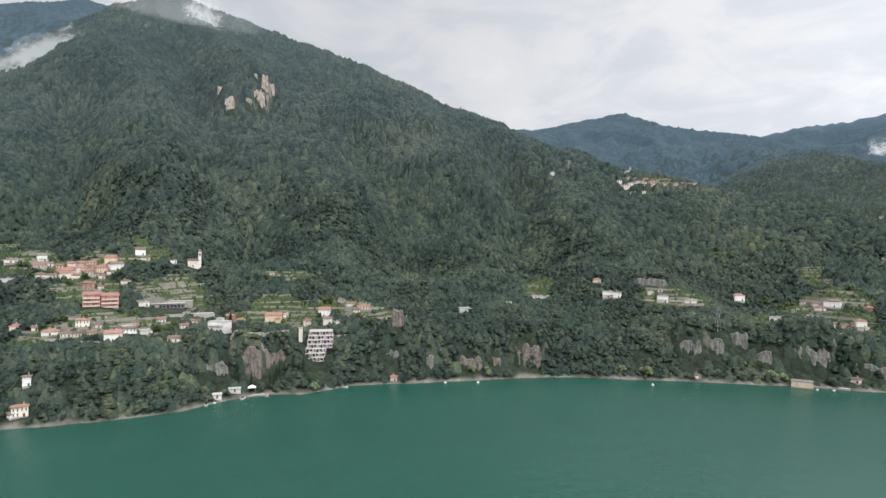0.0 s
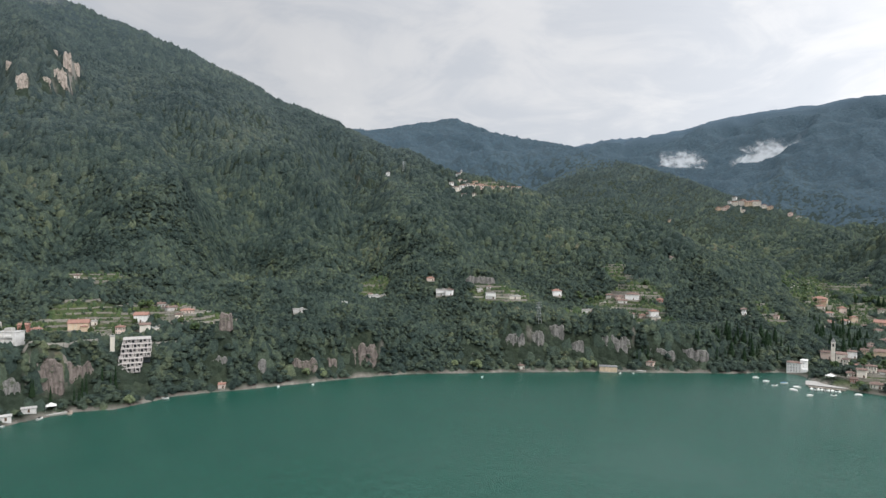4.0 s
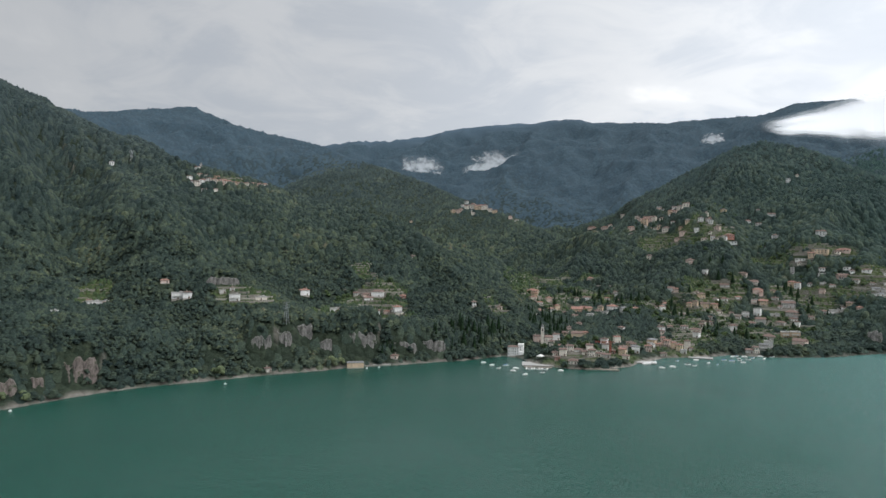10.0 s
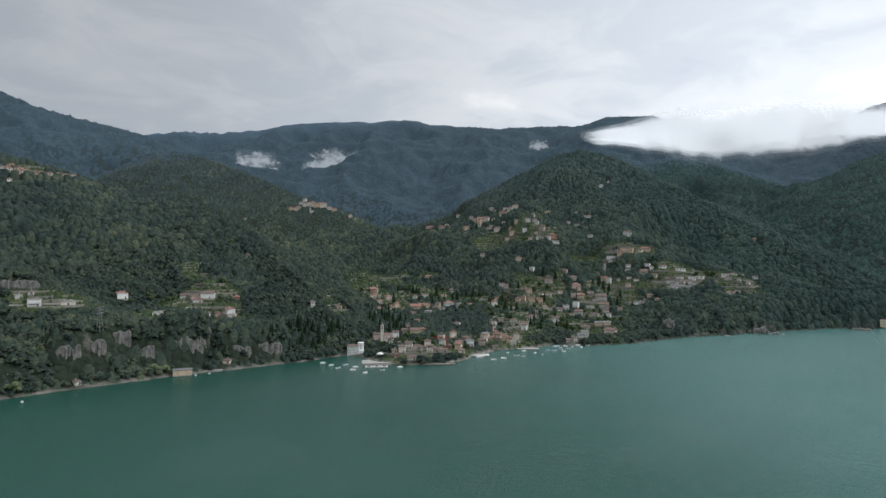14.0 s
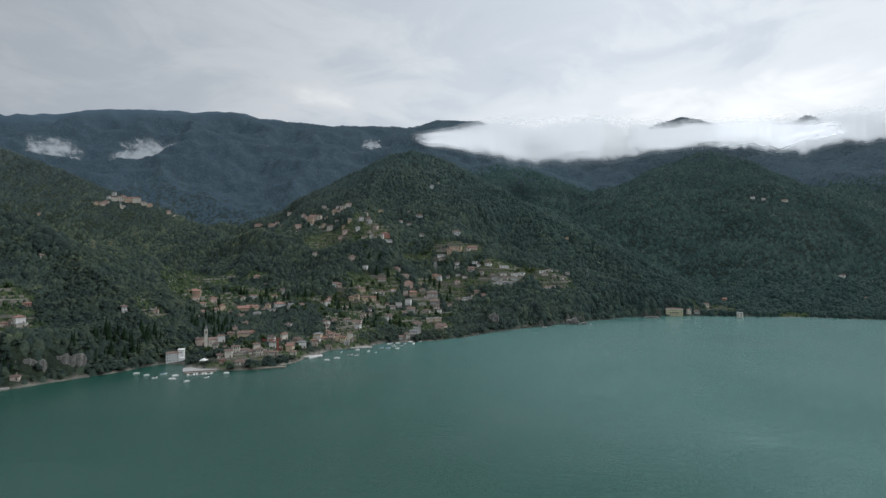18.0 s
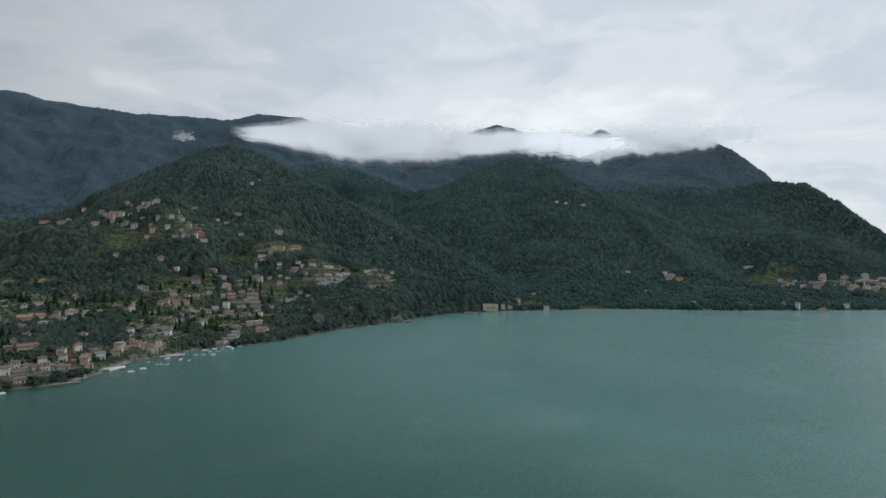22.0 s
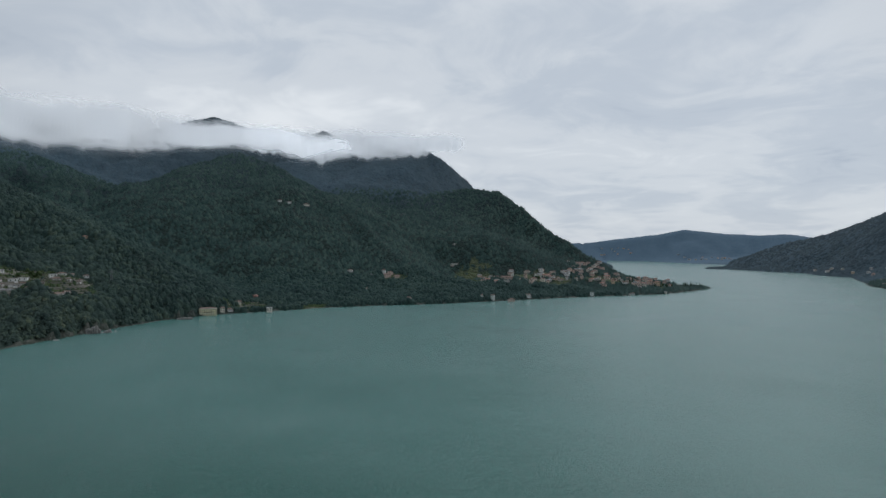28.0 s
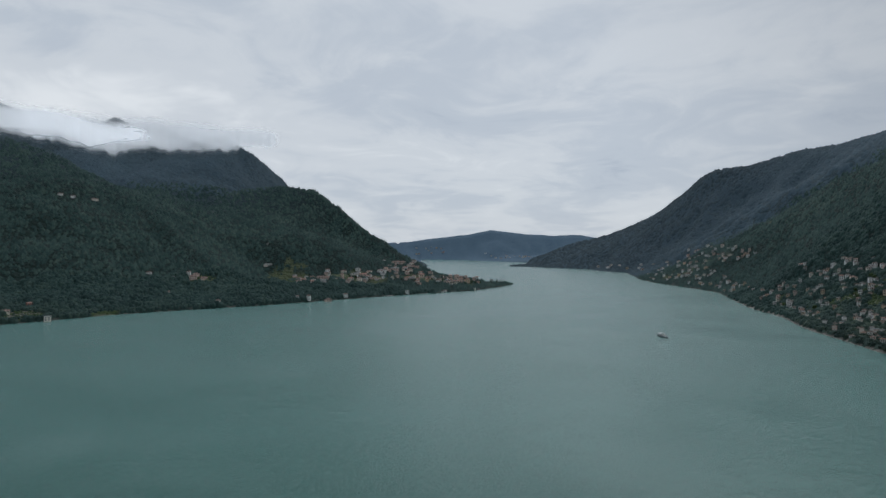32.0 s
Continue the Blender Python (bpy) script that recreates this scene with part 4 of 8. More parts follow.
def house(x, y, w, d, floors, turn, wall, roof, name="house"):
    """A plastered house on a stone base, its front to the lake."""
    if y < -600 and x < -y:
        w, d = w * 0.72, d * 0.72
    if math.hypot(x, y) > 894:
        return far_house(x, y, w, d, floors, turn, wall, roof)
    z = seat(x, y, d / 2)
    base = top_level(name, x, y, z, turn)
    storey = 2.7
    h = floors * storey + 0.2
    s = Solid().box(-w / 2, w / 2, -d / 2, d / 2, 0, h, 0)
    s.box(-w / 2 - 0.08, w / 2 + 0.08, -d / 2 - 0.08, d / 2 + 0.08, h - 0.22, h - 0.04, 1)
    s.box(-w / 2 - 0.1, w / 2 + 0.1, -d / 2 - 0.1, d / 2 + 0.1, -4.0, 0.45, 2)
    wing = w > 11 and house_rng.random() < 0.5 and roof != "flat"
    if wing:
        s.box(w * 0.12, w * 0.45, -d / 2 - 2.2, -d / 2, -5.0, h - storey * (0.9 if floors > 1 else 0.1), 0)
    s.part("wall", (WALLS[wall], TRIM, STONE), base)
    if roof == "flat":
        t = Solid().box(-w / 2 - 0.35, w / 2 + 0.35, -d / 2 - 0.35, d / 2 + 0.35, h, h + 0.25, 0)
        t.box(-w / 2 - 0.35, w / 2 + 0.35, -d / 2 - 0.35, -d / 2 - 0.15, h + 0.25, h + 0.55, 0).box(-w / 2 - 0.35, w / 2 + 0.35, d / 2 + 0.15, d / 2 + 0.35, h + 0.25, h + 0.55, 0)
        t.box(w * 0.1, w * 0.3, -d * 0.1, d * 0.2, h + 0.25, h + 1.3, 0)
    else:
        rise = min(d, w) * house_rng.uniform(0.19, 0.26)
        t = Solid().hip(w, d, h, rise, 0.55, house_rng.random() < 0.4)
        if wing:
            t.hip(w * 0.33, 3.2, h - storey * (0.9 if floors > 1 else 0.1), 0.9, 0.35, False, 0, w * 0.285, -d / 2 - 1.0)
    roof_part = t.part("roof", ROOFS[roof], base)
    if roof != "flat":
        chimney = piece("chimney", lambda q: q.box(-0.35, 0.35, -0.3, 0.3, -1.2, 1.1, 0).box(-0.45, 0.45, -0.4, 0.4, 1.1, 1.25, 1), (STONE, ROOFS["brown"]))
        put("chimney", chimney, roof_part, w * house_rng.uniform(-0.3, 0.3), d * 0.18, h + min(d, w) * 0.17)
    r = math.hypot(x, y)
    old = roof in ("terracotta", "brown")
    windows_on(base, w, d, floors, storey, shutters=old and house_rng.random() < 0.4, sides=r < 700)
    if floors >= 2 and not old and r < 1100:
        balcony = Solid().box(-w * 0.42, w * 0.42, -d / 2 - 1.3, -d / 2 - 0.05, storey - 0.12, storey + 0.04, 0)
        balcony.box(-w * 0.42, w * 0.42, -d / 2 - 1.32, -d / 2 - 1.24, storey + 0.04, storey + 0.95, 0)
        balcony.part("balcony", TRIM, base)
    BUILT.append((x, y, max(w, d) * 0.5 + 2.2))
    if house_rng.random() < 0.6:
        k = 1 - (d / 2 + 4.0) / r
        BUILT.append((x * k, y * k, max(2.0, w * 0.28)))
    where = "by the harbour" if "by the water" in VILLAGE else "on a terraced slope" if "terrace" in VILLAGE else "among trees" if "wooded" in VILLAGE else "in a village"
    return tagged(base, f"{wall} {COUNT_WORDS[floors]} house, {ROOF_WORDS[roof]}, {where}", "house", VILLAGE)


VILLAGE = ""

# ---- houses, village by village ----
VILLAGE = "hill village with red roofs"
house(-361, 510, 9.9, 7.4, 1, 25, "white", "brown")
house(-344, 522, 7.1, 5.6, 2, 45, "white", "slate")
house(-341, 515, 10.0, 6.7, 1, 24, "pink", "terracotta")
house(-338, 524, 4.0, 5.0, 1, 15, "white", "slate")
house(-328, 532, 16.2, 11.0, 1, 27, "pink", "terracotta")
house(-324, 522, 10.2, 7.2, 2, 52, "cream", "terracotta")
house(-330, 499, 10.7, 8.4, 1, 39, "cream", "brown")
house(-328, 511, 6.4, 5.4, 1, 28, "cream", "brown")
house(-322, 545, 9.6, 7.0, 1, 51, "pink", "terracotta")
house(-314, 546, 7.1, 6.7, 1, 20, "ochre", "terracotta")
house(-297, 546, 9.1, 8.8, 2, 11, "yellow", "terracotta")
house(-290, 540, 10.9, 8.5, 2, 48, "white", "brown")
house(-291, 533, 5.5, 5.0, 1, 24, "cream", "brown")
house(-309, 530, 10.2, 7.2, 2, 25, "pink", "terracotta")
house(-301, 535, 9.0, 8.4, 2, 49, "ochre", "terracotta")
house(-319, 535, 8.1, 8.1, 2, 51, "cream", "terracotta")
house(-302, 529, 5.5, 5.0, 1, 25, "grey", "brown")
house(-316, 527, 9.2, 6.7, 1, 37, "cream", "terracotta")
house(-329, 542, 9.1, 6.6, 1, 31, "pink", "terracotta")
house(-299, 540, 6.2, 5.0, 1, 19, "cream", "terracotta")
house(-317, 539, 7.6, 5.0, 1, 25, "ochre", "terracotta")
house(-310, 540, 5.7, 5.7, 1, 50, "pink", "terracotta")
house(-282, 567, 8.5, 7.4, 2, 32, "white", "brown")
house(-275, 565, 7.5, 7.5, 1, 8, "cream", "brown")
house(-251, 567, 5.5, 5.0, 1, 30, "white", "flat")
house(-270, 519, 7.8, 6.8, 1, 22, "cream", "brown")
house(-295, 506, 9.7, 6.7, 2, 36, "red", "terracotta")
house(-287, 511, 4.6, 5.0, 1, 29, "white", "brown")
house(-344, 479, 8.4, 6.0, 1, 36, "grey", "flat")
house(-334, 530, 6.3, 5.0, 1, 22, "ochre", "terracotta")
house(-328, 525, 6.5, 6.3, 1, 52, "pink", "terracotta")
house(-294, 526, 4.7, 5.0, 1, 11, "cream", "terracotta")
VILLAGE = "houses on the lower terraces"
house(-209, 451, 6.2, 6.1, 1, 37, "white", "terracotta")
house(-191, 463, 8.2, 6.4, 1, 28, "cream", "terracotta")
house(-191, 450, 6.2, 5.0, 1, 23, "white", "terracotta")
house(-288, 410, 5.6, 5.4, 1, 25, "pink", "terracotta")
house(-273, 408, 3.7, 5.0, 1, 24, "cream", "brown")
house(-258, 401, 9.6, 8.1, 1, 23, "white", "terracotta")
house(-245, 414, 8.4, 5.7, 2, 31, "cream", "terracotta")
house(-246, 398, 6.4, 5.0, 1, 27, "grey", "brown")
house(-240, 399, 5.5, 5.0, 1, 37, "grey", "brown")
house(-234, 406, 5.5, 5.0, 1, 36, "ochre", "terracotta")
house(-218, 424, 8.7, 5.7, 2, 22, "white", "brown")
house(-224, 431, 9.1, 8.4, 1, 10, "grey", "flat")
house(-211, 390, 9.9, 8.4, 2, 23, "white", "terracotta")
house(-211, 433, 7.8, 6.9, 1, 32, "grey", "flat")
house(-182, 413, 7.4, 5.9, 1, 6, "cream", "brown")
house(-176, 473, 7.3, 5.4, 1, 10, "grey", "slate")
house(-170, 489, 6.4, 5.0, 2, 1, "red", "terracotta")
house(-162, 488, 6.6, 5.0, 2, 30, "white", "terracotta")
house(-140, 505, 13.3, 11.0, 2, 10, "ochre", "terracotta")
house(-131, 509, 4.0, 5.0, 1, 9, "cream", "flat")
house(-109, 490, 6.1, 5.0, 2, 8, "pink", "terracotta")
house(-98, 506, 9.5, 8.5, 2, 1, "white", "terracotta")
house(-92, 487, 7.1, 5.8, 2, 11, "cream", "brown")
house(-85, 486, 3.6, 5.0, 1, 30, "cream", "flat")
house(-79, 518, 8.0, 5.7, 1, 29, "grey", "brown")
house(-72, 507, 5.3, 5.0, 1, 14, "cream", "brown")
house(-67, 515, 9.9, 6.7, 1, 7, "pink", "terracotta")
house(-88, 529, 5.6, 5.0, 1, 4, "grey", "brown")
house(-161, 574, 4.1, 5.0, 1, 6, "cream", "brown")
house(-203, 626, 3.4, 5.0, 1, 0, "white", "brown")
house(-225, 324, 7.5, 5.0, 2, 35, "cream", "terracotta")
house(-228, 322, 3.3, 5.0, 1, 55, "white", "brown")
house(-230, 337, 4.0, 5.0, 2, 29, "white", "brown")
house(-234, 477, 7.6, 6.5, 1, 26, "cream", "flat")
house(-222, 439, 5.5, 5.0, 1, 27, "grey", "brown")
house(-226, 425, 3.6, 5.0, 1, 10, "white", "brown")
house(-236, 418, 3.4, 5.0, 1, 11, "cream", "brown")
VILLAGE = "houses along the wooded bank"
house(20, 540, 11.2, 9.3, 1, 4, "grey", "flat")
house(58, 539, 5.4, 5.0, 1, -16, "white", "flat")
house(92, 584, 10.6, 8.2, 1, -3, "white", "flat")
house(99, 576, 3.7, 5.0, 1, -20, "pink", "flat")
house(89, 591, 3.4, 5.0, 1, -27, "cream", "brown")
house(146, 578, 7.1, 5.1, 1, -8, "pink", "terracotta")
house(151, 555, 10.1, 7.7, 2, -15, "white", "flat")
house(157, 548, 6.6, 5.2, 2, -26, "white", "brown")
house(195, 546, 3.9, 5.0, 1, -30, "white", "brown")
house(191, 529, 9.0, 5.5, 2, -20, "white", "flat")
house(213, 524, 9.9, 7.1, 1, -22, "cream", "flat")
house(278, 572, 8.8, 8.3, 2, -14, "white", "terracotta")
house(334, 543, 9.6, 7.3, 1, -12, "pink", "brown")
house(343, 535, 13.0, 8.6, 2, -43, "white", "brown")
house(333, 537, 8.6, 6.0, 1, -37, "white", "brown")
house(328, 553, 6.8, 5.0, 1, -25, "grey", "brown")
house(361, 516, 5.8, 5.0, 1, -45, "red", "terracotta")
house(277, 507, 7.9, 5.3, 1, -34, "white", "flat")
house(279, 496, 5.3, 5.2, 1, -47, "white", "brown")
house(285, 477, 10.0, 7.9, 1, -36, "white", "flat")
house(309, 485, 6.0, 5.0, 2, -27, "white", "brown")
house(335, 496, 4.0, 5.0, 1, -22, "white", "brown")
house(337, 491, 7.1, 6.7, 2, -15, "white", "terracotta")
house(334, 483, 6.4, 5.4, 1, -53, "cream", "flat")
house(283, 416, 5.4, 5.0, 1, -52, "pink", "brown")
house(183, 437, 3.5, 5.0, 1, -3, "cream", "brown")
house(-34, 427, 4.1, 5.0, 1, -5, "pink", "terracotta")
house(430, 594, 3.9, 5.0, 1, -24, "white", "brown")
house(186, 546, 4.7, 5.0, 1, -7, "grey", "flat")
house(331, 500, 5.7, 5.0, 1, -34, "pink", "terracotta")
VILLAGE = "houses of the ridge village"
house(262, 896, 6.5, 6.0, 1, -4, "white", "brown")
house(266, 888, 7.6, 5.9, 2, 3, "cream", "brown")
house(276, 892, 10.4, 8.7, 2, -17, "white", "terracotta")
house(286, 897, 6.2, 6.1, 2, -36, "white", "brown")
house(292, 891, 9.8, 8.8, 2, -23, "cream", "terracotta")
house(298, 883, 9.4, 6.7, 1, -7, "pink", "terracotta")
house(309, 888, 10.5, 8.7, 1, -19, "cream", "terracotta")
house(317, 884, 8.0, 7.1, 1, -30, "ochre", "terracotta")
house(325, 881, 8.5, 6.9, 1, -25, "pink", "terracotta")
house(334, 878, 7.5, 7.4, 1, -39, "cream", "terracotta")
house(344, 880, 7.9, 6.9, 1, -9, "ochre", "terracotta")
house(355, 882, 7.1, 5.4, 1, -16, "pink", "terracotta")
house(365, 885, 7.6, 6.4, 1, -22, "cream", "terracotta")
house(285, 936, 7.0, 6.2, 1, -27, "cream", "terracotta")
house(290, 921, 6.2, 5.8, 1, -27, "white", "brown")
house(302, 910, 6.5, 5.8, 1, -36, "ochre", "terracotta")
house(187, 1044, 6.4, 5.0, 2, -15, "white", "brown")
VILLAGE = "houses of the spur village"
house(901, 1087, 9.3, 8.9, 2, -20, "ochre", "terracotta")
house(907, 1077, 10.1, 8.3, 2, -40, "pink", "terracotta")
house(938, 1083, 10.8, 7.0, 3, -35, "cream", "terracotta")
house(949, 1076, 12.6, 8.8, 3, -51, "cream", "brown")
house(956, 1063, 15.0, 10.9, 3, -36, "ochre", "terracotta")
house(966, 1051, 15.0, 11.0, 3, -37, "cream", "terracotta")
house(967, 1033, 11.3, 9.4, 2, -43, "cream", "brown")
house(967, 1016, 11.1, 6.8, 2, -44, "ochre", "terracotta")
house(936, 1095, 5.8, 5.3, 2, -59, "white", "brown")
house(915, 1076, 8.7, 7.3, 2, -58, "pink", "terracotta")
house(954, 953, 7.4, 5.7, 2, -25, "pink", "terracotta")
house(947, 927, 7.3, 5.4, 1, -26, "white", "brown")
house(839, 1163, 9.8, 6.4, 1, -41, "ochre", "brown")
house(431, 593, 4.2, 5.0, 1, -30, "white", "brown")
house(959, 1081, 10.8, 9.3, 2, -47, "cream", "terracotta")
house(969, 1065, 10.0, 7.1, 2, -22, "pink", "terracotta")
VILLAGE = "houses of the harbour village, upper rows"
house(404, 454, 4.3, 5.0, 2, -36, "white", "brown")
house(431, 445, 4.1, 5.0, 1, -54, "pink", "brown")
house(558, 518, 13.1, 9.7, 2, -52, "ochre", "terracotta")
house(573, 505, 6.7, 5.7, 2, -29, "pink", "terracotta")
house(524, 474, 8.2, 5.2, 1, -48, "pink", "brown")
house(554, 484, 5.6, 5.5, 2, -67, "white", "terracotta")
house(572, 491, 5.6, 5.6, 2, -29, "ochre", "terracotta")
house(548, 458, 6.0, 5.5, 1, -44, "pink", "brown")
house(555, 447, 12.0, 9.8, 2, -51, "ochre", "terracotta")
house(570, 443, 7.9, 6.7, 2, -32, "ochre", "terracotta")
house(533, 432, 6.2, 5.8, 1, -39, "white", "brown")
house(564, 425, 6.6, 5.6, 1, -63, "cream", "brown")
house(614, 495, 5.0, 5.0, 2, -31, "cream", "brown")
house(624, 487, 6.9, 6.6, 1, -70, "white", "slate")
house(651, 476, 6.6, 5.1, 1, -64, "white", "terracotta")
house(663, 470, 4.6, 5.0, 1, -65, "white", "slate")
house(651, 461, 4.5, 5.0, 1, -65, "white", "brown")
house(579, 416, 10.3, 8.2, 2, -34, "white", "terracotta")
house(588, 393, 5.5, 5.0, 1, -50, "pink", "terracotta")
house(508, 407, 5.7, 5.3, 1, -69, "pink", "brown")
house(542, 418, 7.5, 6.8, 1, -70, "grey", "flat")
house(452, 373, 5.8, 5.0, 1, -68, "ochre", "brown")
house(457, 368, 9.9, 7.9, 2, -51, "ochre", "brown")
house(474, 391, 4.0, 5.0, 1, -45, "cream", "brown")
house(416, 354, 3.4, 5.0, 1, -68, "ochre", "terracotta")
house(388, 335, 4.6, 5.0, 1, -49, "cream", "brown")
house(391, 329, 5.6, 5.0, 2, -55, "cream", "brown")
house(609, 456, 4.3, 5.0, 1, -63, "cream", "brown")
VILLAGE = "houses of the harbour village, by the water"
house(419, 383, 7.4, 5.0, 2, -36, "pink", "brown")
house(416, 363, 3.4, 5.0, 2, -67, "cream", "brown")
house(409, 314, 5.7, 5.0, 2, -57, "cream", "brown")
house(415, 312, 4.7, 5.0, 1, -53, "cream", "brown")
house(407, 320, 4.0, 5.0, 1, -46, "cream", "brown")
house(452, 314, 6.6, 5.7, 2, -35, "cream", "brown")
house(470, 316, 5.1, 5.0, 2, -56, "cream", "brown")
house(420, 308, 7.4, 5.2, 1, -54, "grey", "brown")
house(435, 299, 5.1, 5.0, 1, -60, "cream", "brown")
house(386, 314, 7.2, 6.5, 1, -56, "cream", "brown")
house(518, 316, 4.0, 5.0, 2, -64, "pink", "terracotta")
house(512, 308, 5.2, 5.0, 2, -77, "pink", "terracotta")
house(511, 312, 3.6, 5.0, 1, -47, "ochre", "terracotta")
house(507, 293, 5.4, 5.0, 2, -70, "yellow", "terracotta")
house(515, 290, 5.0, 5.0, 3, -66, "cream", "brown")
house(509, 300, 3.5, 5.0, 2, -39, "ochre", "terracotta")
house(483, 294, 5.4, 5.0, 1, -53, "cream", "brown")
house(496, 313, 3.4, 5.0, 1, -76, "white", "flat")
house(442, 317, 3.7, 5.0, 1, -64, "red", "brown")
house(502, 286, 4.9, 5.0, 1, -65, "grey", "flat")
house(383, 328, 4.2, 5.0, 1, -54, "red", "brown")
house(504, 312, 3.9, 5.0, 1, -52, "pink", "terracotta")
house(515, 287, 3.5, 5.0, 1, -41, "grey", "brown")
VILLAGE = "villas on the terraced hillside"
house(667, 404, 7.8, 6.3, 1, -39, "white", "terracotta")
house(651, 398, 5.7, 5.8, 3, -39, "white", "terracotta")
house(651, 407, 3.7, 5.0, 1, -68, "white", "brown")
house(690, 404, 6.2, 5.0, 2, -60, "pink", "terracotta")
house(674, 377, 5.9, 5.5, 2, -79, "ochre", "terracotta")
house(678, 372, 6.0, 5.0, 2, -79, "ochre", "brown")
house(688, 366, 9.1, 7.0, 2, -62, "ochre", "brown")
house(703, 362, 7.4, 5.4, 2, -51, "ochre", "terracotta")
house(701, 355, 5.9, 5.8, 1, -43, "cream", "brown")
house(735, 366, 8.0, 6.9, 1, -69, "white", "brown")
house(755, 376, 10.7, 8.5, 1, -51, "grey", "brown")
house(775, 344, 11.4, 8.0, 2, -60, "pink", "terracotta")
house(761, 331, 9.6, 7.5, 2, -66, "ochre", "terracotta")
house(654, 342, 5.4, 5.0, 1, -67, "white", "brown")
house(638, 333, 4.8, 5.0, 1, -50, "grey", "brown")
house(657, 375, 6.1, 5.0, 1, -48, "white", "brown")
house(573, 326, 6.8, 5.7, 1, -60, "white", "brown")
house(547, 337, 4.4, 5.0, 1, -58, "pink", "terracotta")
house(643, 310, 8.7, 6.9, 2, -44, "white", "brown")
house(726, 336, 7.8, 5.5, 2, -65, "white", "flat")
house(739, 328, 7.3, 5.6, 3, -84, "white", "flat")
house(717, 315, 10.4, 8.0, 2, -60, "grey", "brown")
house(773, 308, 14.1, 11.0, 2, -62, "grey", "brown")
house(754, 294, 7.9, 5.9, 1, -74, "white", "brown")
house(761, 299, 12.7, 9.6, 2, -69, "grey", "brown")
house(796, 278, 7.9, 6.4, 1, -81, "white", "brown")
house(645, 275, 10.9, 9.2, 1, -67, "grey", "brown")
house(656, 264, 7.2, 6.9, 2, -56, "ochre", "flat")
house(660, 256, 8.6, 7.3, 2, -63, "ochre", "flat")
house(612, 233, 10.7, 10.1, 2, -87, "pink", "brown")
house(574, 245, 7.3, 5.0, 3, -67, "grey", "flat")
house(555, 253, 6.3, 5.2, 1, -65, "grey", "brown")
house(558, 249, 4.5, 5.0, 2, -46, "cream", "brown")
house(576, 316, 10.2, 6.8, 1, -71, "cream", "brown")
house(614, 330, 3.8, 5.0, 1, -72, "grey", "brown")
house(764, 313, 4.7, 5.0, 1, -78, "white", "brown")
house(772, 282, 6.0, 5.0, 1, -64, "cream", "brown")
house(712, 346, 4.7, 5.0, 1, -58, "cream", "brown")
VILLAGE = "houses of the upper village"
house(1087, 801, 16.6, 11.0, 2, -48, "pink", "terracotta")
house(1007, 719, 5.9, 5.0, 1, -48, "pink", "terracotta")
house(946, 641, 10.3, 7.4, 2, -36, "pink", "terracotta")
house(871, 590, 5.6, 5.7, 1, -74, "white", "brown")
house(977, 634, 10.6, 7.6, 4, -75, "ochre", "terracotta")
house(1006, 634, 10.3, 10.1, 3, -76, "cream", "brown")
house(1018, 676, 8.5, 6.4, 2, -44, "cream", "brown")
house(966, 627, 7.9, 7.0, 2, -45, "white", "brown")
house(895, 559, 8.6, 6.1, 1, -46, "cream", "brown")
house(883, 534, 12.0, 10.1, 2, -59, "cream", "brown")
house(1011, 602, 9.4, 8.3, 2, -47, "ochre", "terracotta")
house(1000, 595, 7.1, 5.2, 2, -53, "white", "brown")
house(1013, 585, 10.2, 9.5, 2, -78, "cream", "brown")
house(1021, 579, 10.0, 6.8, 2, -54, "cream", "brown")
house(1113, 775, 8.8, 5.6, 2, -55, "cream", "brown")
house(868, 497, 8.9, 7.0, 2, -40, "pink", "brown")
house(893, 482, 7.5, 5.0, 2, -56, "white", "brown")
house(923, 489, 6.1, 5.0, 2, -72, "cream", "brown")
house(897, 468, 6.2, 5.0, 2, -67, "white", "slate")
house(909, 476, 4.9, 5.0, 1, -56, "pink", "terracotta")
house(1008, 504, 8.0, 6.7, 3, -43, "yellow", "brown")
house(1031, 458, 4.4, 5.0, 2, -76, "white", "slate")
house(1036, 437, 8.8, 7.4, 2, -67, "white", "brown")
house(863, 451, 4.7, 5.0, 2, -67, "cream", "brown")
house(888, 453, 7.8, 6.1, 2, -81, "pink", "brown")
house(889, 436, 12.2, 9.0, 2, -44, "red", "terracotta")
house(877, 437, 6.9, 5.0, 2, -74, "white", "brown")
house(881, 430, 16.8, 11.0, 1, -58, "white", "flat")
house(849, 452, 9.1, 6.6, 1, -72, "cream", "brown")
house(851, 436, 6.3, 5.4, 1, -81, "cream", "brown")
house(863, 502, 9.2, 7.6, 1, -48, "pink", "brown")
house(768, 429, 8.7, 7.3, 2, -41, "pink", "brown")
house(801, 511, 7.6, 6.7, 2, -45, "cream", "brown")
house(956, 400, 8.2, 7.9, 2, -55, "white", "brown")
house(930, 329, 11.5, 7.9, 2, -71, "white", "brown")
house(895, 316, 16.9, 11.0, 2, -81, "ochre", "flat")
house(875, 334, 11.4, 7.9, 1, -63, "white", "flat")
house(881, 322, 8.5, 6.4, 2, -70, "ochre", "terracotta")
house(693, 535, 8.6, 6.2, 1, -57, "pink", "terracotta")
house(787, 355, 10.8, 10.0, 1, -54, "cream", "brown")
house(838, 329, 9.3, 7.0, 2, -69, "ochre", "terracotta")
house(834, 320, 4.8, 5.0, 3, -87, "white", "terracotta")
house(863, 302, 9.7, 7.1, 1, -81, "white", "flat")
house(859, 337, 3.7, 5.0, 3, -49, "grey", "flat")
